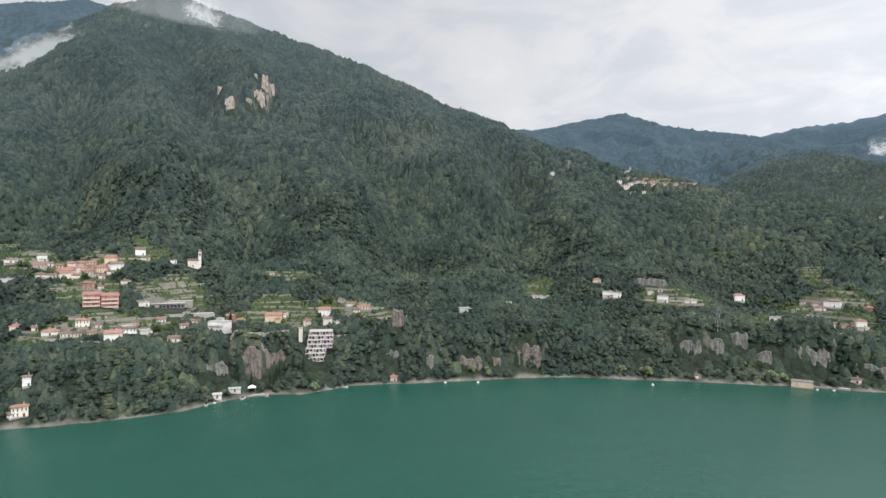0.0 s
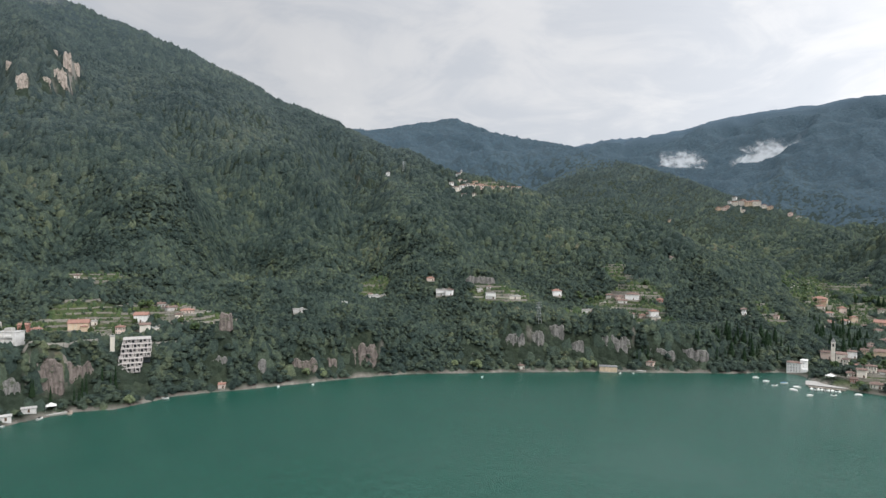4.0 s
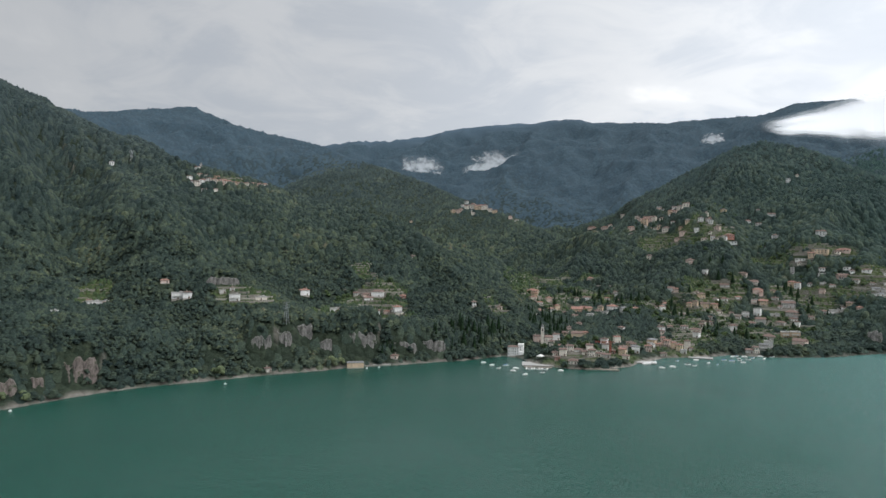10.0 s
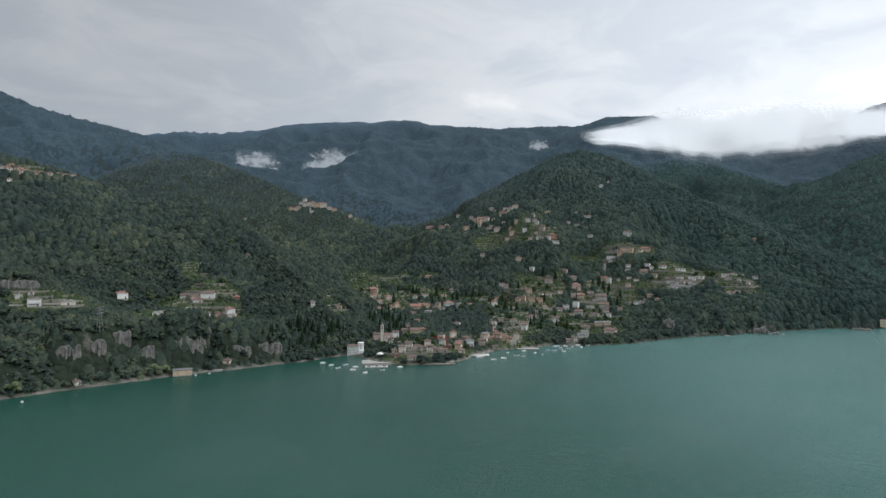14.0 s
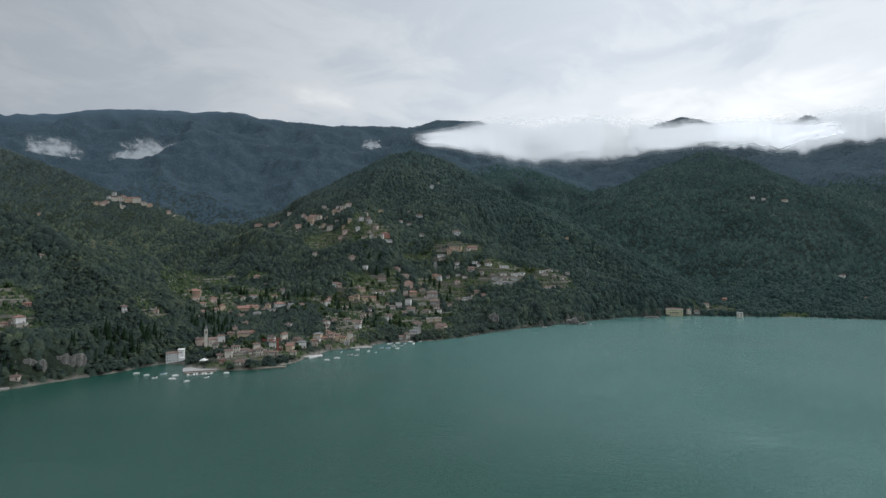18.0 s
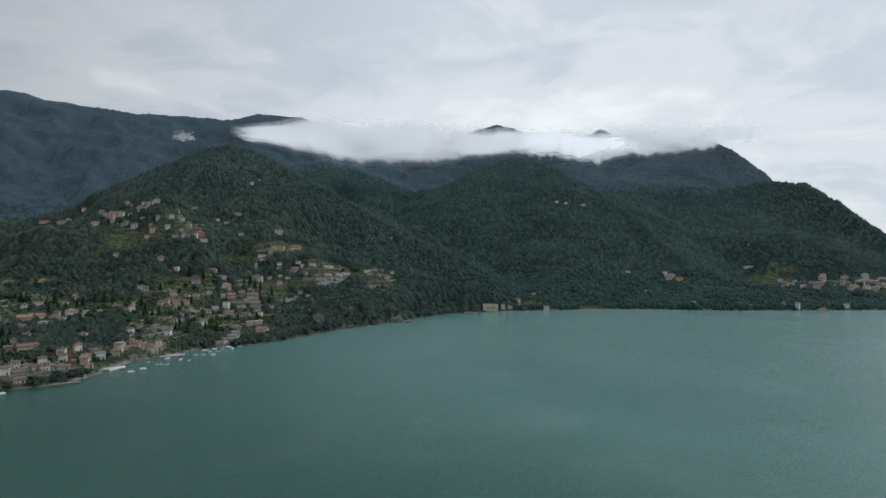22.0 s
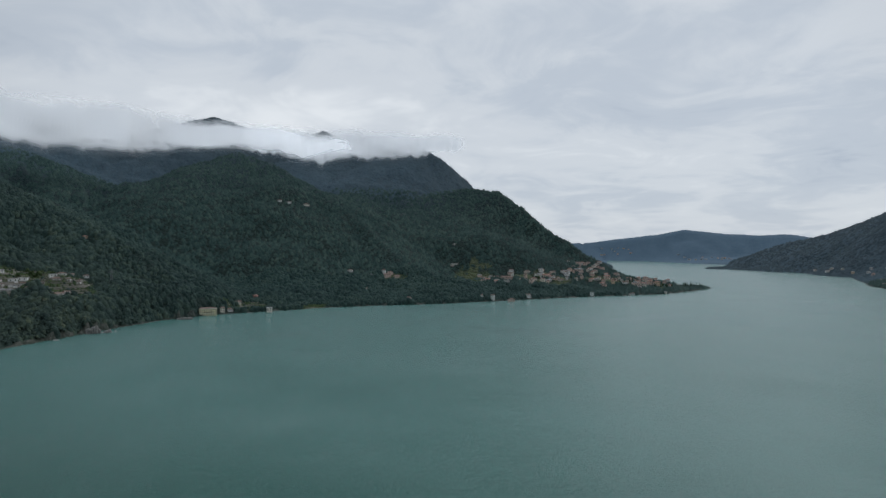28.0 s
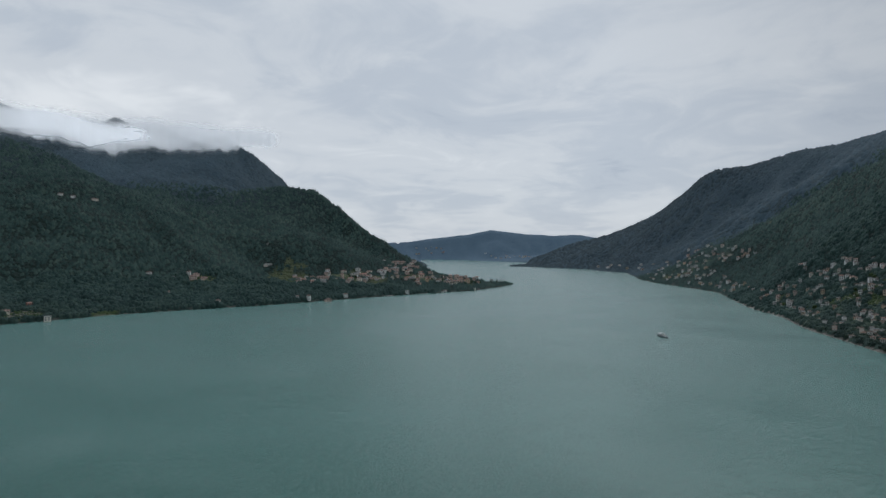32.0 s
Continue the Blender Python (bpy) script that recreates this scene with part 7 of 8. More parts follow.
VILLAGE = "landmarks"
church(-237, 577, 24, 9, 12, 6.0, 14.0, 6.0, -3, "cream", "brown", "pale church with a slim bell tower at the wood's edge", side=1.3)
church(424, 374, -46, 7, 11, 6.0, 15.0, -5.5, -4, "cream", "brown", "cream village church with a tall bell tower near the harbour", side=1.3)
church(292, 966, 17, 7, 9, 5.0, 10.0, 4.5, 0, "white", "terracotta", "white ridge-top church with a short tower", side=1.3)
church(930, 1048, -40, 7, 9, 5.0, 11.0, -4.5, 0, "cream", "brown", "cream church with a bell tower on the spur", side=1.3)
stepped_flats(-86, 423, 10)
slab_block(-157, 430, 13, 8, 3, -20, "white", "hotel", "white three-storey hotel with long balconies on the bank", TRIM)
slab_block(-262, 455, 11.5, 9, 3, 24, "red", "red_apartment_block", "brick-red three-storey apartment block with pink balconies", WALLS["pink"], roof="terracotta")
slab_block(-251, 459, 11.5, 9, 3, 30, "red", "red_apartment_block", "brick-red three-storey apartment block with pink balconies", WALLS["pink"], roof="terracotta")


DARK_PANEL = plain("dark_grey_cladding", (0.055, 0.055, 0.06), rough=0.5)


def school(x, y, turn):
    z = seat(x, y, 6)
    base = top_level("school_building", x, y, z, turn)
    Solid().box(-12, 12, -5, 5, -4, 4.2, 0).box(-12.4, 12.4, -5.5, 5.4, 4.2, 4.6, 1).box(-18, -12, -4, 4, -4, 3.0, 1).part("wall", (DARK_PANEL, CONCRETE), base)
    for k in range(9):
        put("window", piece("window_bay", lambda s: s.box(-1.05, 1.05, -0.08, 0.1, -1.3, 1.3, 0).box(-0.95, 0.95, -0.12, -0.05, -1.2, 1.2, 1), (TRIM, GLASS)), base, -10.6 + 2.65 * k, -5.03, 2.3)
    clear(x, y, 17)
    clear(x * 0.975, y * 0.975, 17)
    return tagged(base, "long dark low school building with a flat roof", "school")


school(-219, 486, 22)


def paved_terrace(x, y, w, d, turn, label, h=4.0):
    """A level yard held by a masonry wall."""
    z = seat(x, y, d / 2) + 0.3
    base = top_level("paved_terrace", x, y, z, turn)
    Solid().box(-w / 2, w / 2, -d / 2, d / 2, -0.3, 0.0).part("paving", CONCRETE, base)
    Solid().box(-w / 2 - 0.3, w / 2 + 0.3, -d / 2 - 0.6, -d / 2, -h - 3, 0.7).part("retaining_wall", STONE, base)
    clear(x, y, min(w, d) * 0.7)
    for k in (-0.35, 0, 0.35):
        clear(x + w * k * math.cos(radians(turn)), y + w * k * math.sin(radians(turn)), d * 0.7)
    return tagged(base, label, "terrace", kind="structure")


paved_terrace(-227, 503, 38, 15, 20, "bare gravel building site behind the school", 2)
paved_terrace(-212, 476, 62, 13, 22, "pale paved school yard with a retaining wall")
paved_terrace(-44, 507, 18, 9, 5, "bare earth terrace with a retaining wall", 6)
paved_terrace(-76, 463, 16, 8, 8, "bare brown earth terrace above the flats", 2)


def villa_by_lake(x, y, turn):
    """The square white villa at the harbour: a lower front house with a taller block behind."""
    z = 1.2
    base = top_level("lakeside_villa", x, y, z, turn)
    base.scale = (0.76, 0.76, 0.76)
    Solid().box(-9, 4, -5, 5, -3, 9.6, 0).box(-9.2, 4.2, -5.2, 5.2, 9.3, 9.6, 1).part("wall", (WALLS["white"], TRIM), base)
    Solid().hip(13, 10, 9.6, 1.4, 0.4, False, 0, -2.5, 0).part("roof", ROOFS["brown"], base)
    tall = Solid().box(2.5, 8.5, -2, 7, -3, 12.0, 0).box(2.2, 8.8, -2.3, 7.3, 12.0, 12.5, 1).box(4, 9.5, -5, -2, -3, 4.5, 0)
    tall.part("tall_block", (WALLS["white"], TRIM), base)
    for f in range(3):
        for k in range(5):
            put("window", window_mesh(False), base, -7.6 + 2.5 * k, -5.03, 1.8 + 3.0 * f)
        put("window", window_mesh(False), base, -9.03, -1.5, 1.8 + 3.0 * f, -90)
        put("window", window_mesh(False), base, -9.03, 2.2, 1.8 + 3.0 * f, -90)
    for f in range(2):
        put("window", window_mesh(False), base, 5.6, -2.03, 6.5 + 3.0 * f)
    clear(x, y, 12)
    return tagged(base, "square white villa with a taller white block at the water's edge", "villa")


villa_by_lake(385, 377, -52)


PALE_YELLOW = plain("pale_yellow_stucco", (0.86, 0.76, 0.50), grain=0.15)


def yellow_palace(x, y, turn):
    """The long yellow villa that rises from the water, with an arcade along its middle storey."""
    base = top_level("lakeside_palace", x, y, 0.4, turn)
    base.scale = (0.85, 0.85, 0.85)
    w, h = 26.0, 10.5
    Solid().box(-w / 2, w / 2, -5, 7, -3, h, 0).box(-w / 2 - 0.4, w / 2 + 0.4, -5.4, 7.4, h, h + 0.5, 1).box(-w / 2 - 0.2, w / 2 + 0.2, -5.25, -5, 3.2, 3.5, 1).part("wall", (PALE_YELLOW, TRIM), base)
    Solid().hip(w, 12, h + 0.5, 1.5, 0.2, False, 0, 0, 1).part("roof", ROOFS["brown"], base)
    arch = piece("arch", lambda s: s.box(-0.75, 0.75, -0.06, 0.1, 0, 2.1, 0).turned([(0.75, 2.05), (0.55, 2.5), (0.1, 2.75)], 10), (GLASS,))
    for k in range(9):
        put("window", window_mesh(False), base, -11.2 + 2.8 * k, -5.05, 8.6)
        put("arch" if 2 <= k <= 6 else "window", arch if 2 <= k <= 6 else window_mesh(False), base, -11.2 + 2.8 * k, -5.05, 3.8 if 2 <= k <= 6 else 5.2)
        put("window", window_mesh(False), base, -11.2 + 2.8 * k, -5.05, 1.7)
    clear(x, y, 17)
    return tagged(base, "long pale yellow palace with arcades rising from the lake", "palace")


yellow_palace(903, -2, -90)


def boathouse(x, y, turn):
    """A tan shed over the water with a curved roof and a wide slatted front."""
    base = top_level("boathouse", x, y, 0.0, turn)
    base.scale = (0.8, 0.8, 0.8)
    Solid().box(-8, 8, -4.5, 4.5, -1.5, 5.6, 0).box(-8.15, 8.15, -4.65, 4.65, -1.5, 0.9, 1).part("wall", (WALLS["ochre"], STONE), base)
    Solid().hip(16, 9, 5.6, 1.0, 0.4, True).part("roof", ROOFS["slate"], base)
    for k in range(6):
        Solid().box(-7.6 + 2.55 * k, -5.3 + 2.55 * k, -4.62, -4.5, 1.2, 5.1).part("slatted_panel", WALLS["ochre"], base)
    clear(x, y, 11)
    return tagged(base, "tan timber boathouse standing in the lake", "boathouse")


boathouse(247, 418, -30)


def jetty(x, y, turn, w, d, label="low stone landing stage on the shore", mat=None, top=0.9):
    base = top_level("jetty", x, y, 0.0, turn)
    Solid().box(-w / 2, w / 2, -d / 2, d / 2, top - 0.3, top).part("deck", mat or CONCRETE, base)
    Solid().box(-w / 2 + 0.2, w / 2 - 0.2, -d / 2 + 0.2, d / 2 - 0.2, -2.5, top - 0.3).part("footing", STONE, base)
    clear(x, y, min(w, d) * 0.6)
    return tagged(base, label, "jetty")


jetty(371, 338, -47, 26, 16, "paved harbour quay with parked boats")
jetty(392, 296, -53, 34, 3, "long weathered wooden bathing pier", PLANKS)
jetty(408, 305, -50, 34, 4, "low stone quay wall along the harbour gardens")
for qx, qy, qr in ((403, 316, 12), (418, 308, 11), (393, 326, 10), (432, 302, 9), (381, 345, 8), (455, 300, 9), (470, 297, 8)):
    clear(qx, qy, qr)
jetty(446, 293, -56, 26, 10, "paved harbour landing stage")
jetty(505, 272, -60, 20, 8, "stone quay below the old village")
jetty(268, 412, -33, 14, 3, "pale concrete slipway into the lake", None, 1.2)
jetty(-125, 385, 18, 26, 4, "paved bathing terrace on the shore")
jetty(-112, 388, 16, 2.5, 9, "narrow weathered wooden bathing pier", PLANKS)
jetty(362, 330, -47, 22, 2, "floating pontoon with moored boats", PLANKS, 0.6)
jetty(1075, -1010, -134, 30, 8, "stone quay of the cape town")
jetty(985, -640, -120, 26, 5, "stone quay below the cape woods")


def shed(x, y, w, d, h, turn, wall, roof, name, label):
    base = top_level(name, x, y, max(0.9, float(ground_at(x, y))), turn)
    Solid().box(-w / 2, w / 2, -d / 2, d / 2, -3, h).part("wall", WALLS[wall], base)
    Solid().hip(w, d, h, 0.9, 0.4, True).part("roof", ROOFS[roof], base)
    put("door", piece("door", lambda s: s, (DOOR,)), base, 0, -d / 2 - 0.02, 0.05)
    clear(x, y, max(w, d) * 0.7)
    return tagged(base, label, "hut")


shed(-138, 373, 5, 3.5, 2.5, 20, "grey", "flat", "lido_cabin", "grey bathing cabin on the shore terrace")
shed(-131, 384, 7, 3, 2.3, 18, "grey", "flat", "lido_cabin", "low grey bathing cabin with a flat roof")


def tent(x, y, a=2.4):
    base = top_level("pavilion_tent", x, y, max(0.9, float(ground_at(x, y))), 15)
    for px in (-a, a):
        for py in (-a, a):
            Solid().box(px - 0.06, px + 0.06, py - 0.06, py + 0.06, -0.5, 2.2).part("post", METAL, base)
    Solid().add([(-a - 0.2, -a - 0.2, 2.2), (a + 0.2, -a - 0.2, 2.2), (a + 0.2, a + 0.2, 2.2), (-a - 0.2, a + 0.2, 2.2), (0, 0, 3.9)], [(0, 1, 4), (1, 2, 4), (2, 3, 4), (3, 0, 4), (3, 2, 1, 0)]).part("canopy", AWNING, base)
    clear(x, y, 4)
    return tagged(base, "white peaked canvas pavilion on the shore", "tent")


tent(-122, 390)
tent(378, 342)


def crane(x, y, turn):
    base = top_level("construction_crane", x, y, float(ground_at(x, y)), turn)
    mast = Solid()
    for px in (-0.5, 0.5):
        for py in (-0.5, 0.5):
            mast.box(px - 0.1, px + 0.1, py - 0.1, py + 0.1, 0, 11)
    for k in range(9):
        mast.box(-0.55, 0.55, -0.55, -0.45, k * 1.2, k * 1.2 + 0.14).box(-0.55, 0.55, 0.45, 0.55, k * 1.2 + 0.6, k * 1.2 + 0.74)
    mast.part("mast", RED_PAINT, base)
    jib = Solid().box(-13, 4, -0.35, -0.2, 10.8, 11.0).box(-13, 4, 0.2, 0.35, 10.8, 11.0).box(-13, 2, -0.08, 0.08, 11.7, 11.9)
    for k in range(11):
        jib.box(-12.8 + 1.4 * k, -12.65 + 1.4 * k, -0.3, 0.3, 10.9, 11.8)
    jib.part("jib", RED_PAINT, base)
    Solid().box(2.6, 4.0, -0.5, 0.5, 9.6, 10.8).part("counterweight", CONCRETE, base)
    return tagged(base, "red construction crane beside the harbour houses", "crane")


crane(433, 313, -40)


def pylon(x, y, h, turn=0):
    base = top_level("power_pylon", x, y, float(ground_at(x, y)), turn)
    s = Solid()
    for px in (-1, 1):
        for py in (-1, 1):
            s.add([(px * 1.6 - 0.15, py * 1.6 - 0.15, -1), (px * 1.6 + 0.15, py * 1.6 - 0.15, -1), (px * 1.6 + 0.15, py * 1.6 + 0.15, -1), (px * 1.6 - 0.15, py * 1.6 + 0.15, -1),
                   (px * 0.3 - 0.1, py * 0.3 - 0.1, h), (px * 0.3 + 0.1, py * 0.3 - 0.1, h), (px * 0.3 + 0.1, py * 0.3 + 0.1, h), (px * 0.3 - 0.1, py * 0.3 + 0.1, h)],
                  [(0, 1, 5, 4), (1, 2, 6, 5), (2, 3, 7, 6), (3, 0, 4, 7), (4, 5, 6, 7)])
    for k in range(1, 7):
        b = 1.6 - 1.3 * k / 7
        s.box(-b, b, -b - 0.08, -b + 0.08, h * k / 7, h * k / 7 + 0.2).box(-b, b, b - 0.08, b + 0.08, h * k / 7, h * k / 7 + 0.2)
    s.part("lattice_tower", METAL, base)
    for zz in (0.72, 0.84, 0.95):
        Solid().box(-3.6 * (1.3 - zz * 0.4), 3.6 * (1.3 - zz * 0.4), -0.15, 0.15, h * zz, h * zz + 0.3).part("crossarm", METAL, base)
    return tagged(base, "grey steel lattice power pylon above the woods", "pylon")


pylon(213, 1037, 17, 10)
pylon(915, 118, 16, 80)
pylon(-262, 462, 12, 20)
pylon(207, 458, 17, 20)


# ---- boats ----
def boat(x, y, turn, size, cover, label, name="motorboat", group="boats moored off the harbour"):
    """An open motorboat under a cover, with its hull drawn in to the bow."""
    base = top_level(name, x, y, 0.0, turn)
    base.scale = (size / 6,) * 3
    hull = Solid()
    ribs = [(-3.0, 1.0, 0.9), (-1.5, 1.15, 0.9), (0.5, 1.1, 0.95), (2.0, 0.7, 1.05), (3.1, 0.06, 1.2)]
    verts = []
    for px, b, top in ribs:
        verts += [(px, -b, top), (px, -b * 0.75, -0.3), (px, b * 0.75, -0.3), (px, b, top)]
    faces = [(i * 4 + k, i * 4 + 4 + k, i * 4 + 5 + k, i * 4 + 1 + k) for i in range(4) for k in range(3)] + [(3, 2, 1, 0)]
    faces += [(i * 4 + 3, i * 4 + 7, i * 4 + 4, i * 4) for i in range(4)]
    hull.add(verts, faces).part("hull", TRIM, base)
    if cover == "canvas":
        Solid().add([(-2.9, -1.05, 0.95), (-2.9, 1.05, 0.95), (2.4, 0.55, 1.1), (2.4, -0.55, 1.1), (-2.2, 0, 1.7), (1.2, 0, 1.8)], [(0, 4, 1), (0, 3, 5, 4), (1, 4, 5, 2), (2, 5, 3)]).part("cover", AWNING, base)
    elif cover == "blue":
        Solid().add([(-2.9, -1.05, 0.95), (-2.9, 1.05, 0.95), (2.4, 0.55, 1.1), (2.4, -0.55, 1.1), (-2.2, 0, 1.5), (1.2, 0, 1.6)], [(0, 4, 1), (0, 3, 5, 4), (1, 4, 5, 2), (2, 5, 3)]).part("cover", BLUE, base, "faded blue canvas cover")
    else:
        Solid().box(-1.2, 0.9, -0.75, 0.75, 0.9, 1.7, 0, 0.15).part("windscreen", GLASS, base)
        Solid().box(-3.2, -2.8, -0.25, 0.25, 0.2, 1.4).part("outboard_motor", METAL, base)
    return tagged(base, label, "boat", group)


BLUE = plain("faded_blue_canvas", (0.10, 0.18, 0.30))
KINDS = [("canvas", "white motorboat under a pale canvas cover at its mooring"), ("open", "white open motorboat with a dark windscreen at its mooring"), ("blue", "white motorboat under a faded blue cover at its mooring")]
MOORED = [(341, 371), (339, 359), (335, 347), (347, 351), (345, 338), (336, 332), (334, 317), (350, 314), (366, 310), (438, 268), (449, 265), (468, 263), (468, 257), (492, 269), (489, 256), (488, 248), (511, 254), (534, 258), (538, 257), (530, 251), (522, 246), (541, 251), (531, 243), (542, 244), (512, 248), (513, 239), (545, 236), (477, 277), (553, 243), (560, 236)]
boat_rng = random.Random(21)
for bx, by in MOORED:
    cover, words = KINDS[boat_rng.choice([0, 0, 0, 1, 2])]
    boat(bx, by, boat_rng.uniform(-60, 10), boat_rng.uniform(3.8, 5.0), cover, words)
for k in range(9):
    cover, words = KINDS[(0, 1, 0)[k % 3]]
    boat(354 + 2.0 * k * math.cos(radians(-47)) - 3, 334 + 2.0 * k * math.sin(radians(-47)) - 2, 40, 4.4, cover, words.replace("mooring", "pontoon berth"), group="boats at the pontoon")
for k in range(5):
    boat(441 + 3.2 * k, 286 - 0.6 * k, 35, 6.5, "canvas", "white motorboat under a pale canvas cover at the landing stage", group="boats at the landing stage")
for bx, by in ((-141, 363), (-139, 368), (-136, 375), (-124, 379), (-66, 411)):
    boat(bx, by, boat_rng.uniform(0, 180), 4.4, "open", "small white motorboat drawn up at the bathing shore", group="boats at the bathing shore")


def buoy(x, y):
    o = Solid().turned([(0.2, -0.4), (0.75, -0.1), (0.9, 0.35), (0.6, 0.85), (0.12, 1.05), (0.1, 1.4)], 12)
    o = o.part("mooring_buoy", TRIM, None, smooth=True)
    o.matrix_basis = pose(x, y, 0)
    return tagged(o, "round white mooring buoy floating near the shore", "buoy", "mooring buoys")


for bx, by in ((2, 426), (25, 427), (146, 422), (252, 409), (262, 407)):
    buoy(bx, by)


def ferry(x, y, turn):
    base = top_level("lake_ferry", x, y, 0.0, turn)
    base.scale = (1.35, 1.0, 0.8)
    ribs = [(-6.5, 1.6, 1.6), (-3, 1.9, 1.5), (2, 1.9, 1.6), (5, 1.2, 1.8), (7, 0.1, 2.1)]
    verts = []
    for px, b, top in ribs:
        verts += [(px, -b, top), (px, -b * 0.8, -0.4), (px, b * 0.8, -0.4), (px, b, top)]
    faces = [(i * 4 + k, i * 4 + 4 + k, i * 4 + 5 + k, i * 4 + 1 + k) for i in range(4) for k in range(3)] + [(3, 2, 1, 0)] + [(i * 4 + 3, i * 4 + 7, i * 4 + 4, i * 4) for i in range(4)]
    Solid().add(verts, faces).part("hull", METAL, base, "dark grey hull")
    Solid().box(-5, 2.5, -1.5, 1.5, 1.5, 3.4, 0, 0.1).box(-4.8, 2.3, -1.52, 1.52, 2.2, 3.0, 1).part("saloon", (TRIM, GLASS), base)
    Solid().box(-0.5, 2.2, -1.1, 1.1, 3.4, 4.9, 0, 0.15).part("wheelhouse", TRIM, base)
    Solid().box(-5.2, -0.8, -1.6, 1.6, 4.3, 4.45).part("sun_roof", AWNING, base)
    Solid().turned([(0.08, 4.9), (0.05, 7.0)], 6, 0.5, 0).part("mast", METAL, base)
    return tagged(base, "small white passenger ferry under way on the lake", "ferry")


ferry(358, -577, 152)

# ---- rock faces ----
def rock_material(name, dark, light, bare=0.44):
    m, t = material(name)
    p = place_of(t)
    streak = noise_tex(t, node(t, "ShaderNodeMapping", Vector=p, Scale=(1, 1, 0.16)).outputs[0], 0.55, 6.0, 0.65, 0.4)
    lump = noise_tex(t, p, 0.25, 6.0, 0.7)
    c = blend(t, ramp(t, streak, [(0.32, 0.0), (0.62, 1.0)]), dark, light)
    c = blend(t, ramp(t, lump, [(bare, 0.0), (bare + 0.1, 1.0)]), c, (0.050, 0.070, 0.034))
    b = node(t, "ShaderNodeBump", Height=math_node(t, "ADD", streak, lump), Strength=1.0, Distance=1.5)
    finish(t, node(t, "ShaderNodeBsdfPrincipled", **{"Base Color": c, "Roughness": 0.9, "Normal": b.outputs[0]}).outputs[0])
    return m


ROCK = rock_material("grey_limestone", (0.070, 0.069, 0.066), (0.25, 0.24, 0.225), 0.56)
WARM_ROCK = rock_material("ochre_limestone", (0.20, 0.165, 0.145), (0.47, 0.40, 0.345), 0.55)
RED_ROCK = rock_material("rusty_limestone", (0.075, 0.062, 0.056), (0.24, 0.20, 0.178), 0.56)
rock_rng = np.random.default_rng(8)


def rock_face(x, y, w, h, mat, label):
    """A crag: a jagged, nearly upright front set against a step of the slope, its top running back into the hill."""
    r = math.hypot(x, y)
    turn = math.degrees(math.atan2(-x, y))
    bx, by = x * (1 - 2.2 / r), y * (1 - 2.2 / r)
    z = float(ground_at(x * (1 - 5 / r), y * (1 - 5 / r)))
    nu, nv = max(10, int(w / 0.8)), 18
    u, v = np.meshgrid(np.linspace(-1, 1, nu), np.linspace(0, 1, nv), indexing="ij")
    seed = int(abs(x) * 3 + abs(y)) % 97
    edge = np.clip(1 - np.abs(u) ** 10, 0, 1) ** 0.5
    top = h * edge * (0.72 + 0.5 * fbm(u * w * 0.16 + seed, u * 0 + 7.7, 1.0, 3, seed + 5))
    up = np.clip(v / 0.8, 0, 1)
    foot = 0.22 * h * fbm(u * w * 0.2 + seed, u * 0 + 1.3, 1.0, 2, seed + 9)
    px = u * w / 2 + 0.5 * (fbm(u * w * 0.4 + seed, v * h * 0.3, 1.0, 2, seed + 3) - 0.5)
    pz = up * top - 1.5 + foot * (1 - up)
    ledge = 0.10 * h * (np.round(up * 5 + fbm(u * 5 + seed, v * 0, 1.0, 2, 13)) / 5 - up)
    rib = 2.6 * (fbm(u * w * 0.3 + seed, v * h * 0.05, 1.0, 4, 7) - 0.5)
    py = up * top * 0.22 + ledge + rib * edge + np.clip((v - 0.8) / 0.2, 0, 1) * 7.0 + (1 - edge) * 3.0
    ob = mesh_object("rock_face", np.stack([px, py, pz], -1).reshape(-1, 3), grid_faces(nu, nv), mat, smooth=False)
    ob.matrix_basis = pose(bx, by, z, 0, 0, turn)
    c, s = math.cos(radians(turn)), math.sin(radians(turn))
    n = max(2, int(w / 4))
    for k in range(n):
        off = w * ((k + 0.5) / n - 0.5) * 0.9
        for back in (-8.0, -5.0, -2.0, 1.0):
            if mat == WARM_ROCK or rock_rng.uniform() < 0.72:
                clear(x + c * off + x / r * back, y + s * off + y / r * back, 2.6)
    return tagged(ob, label, "cliff", kind="structure")


GREY_CRAG, WARM_CRAG, RED_CRAG = "grey streaked limestone crag above the shore", "pale ochre limestone cliff high in the woods", "rust-stained limestone crag above the shore"
for crags, mat, words in ((GREY_CRAGS, ROCK, GREY_CRAG), (RED_CRAGS, RED_ROCK, RED_CRAG), (SOUTH_CRAGS, ROCK, GREY_CRAG), (WARM_CRAGS, WARM_ROCK, WARM_CRAG)):
    for rx, ry, rw, rh in crags:
        rock_face(rx, ry, rw, rh, mat, words)


# ---- terrace walls ----
DRY_STONE = plain("mossy_dry_stone", (0.26, 0.245, 0.21), grain=0.45)


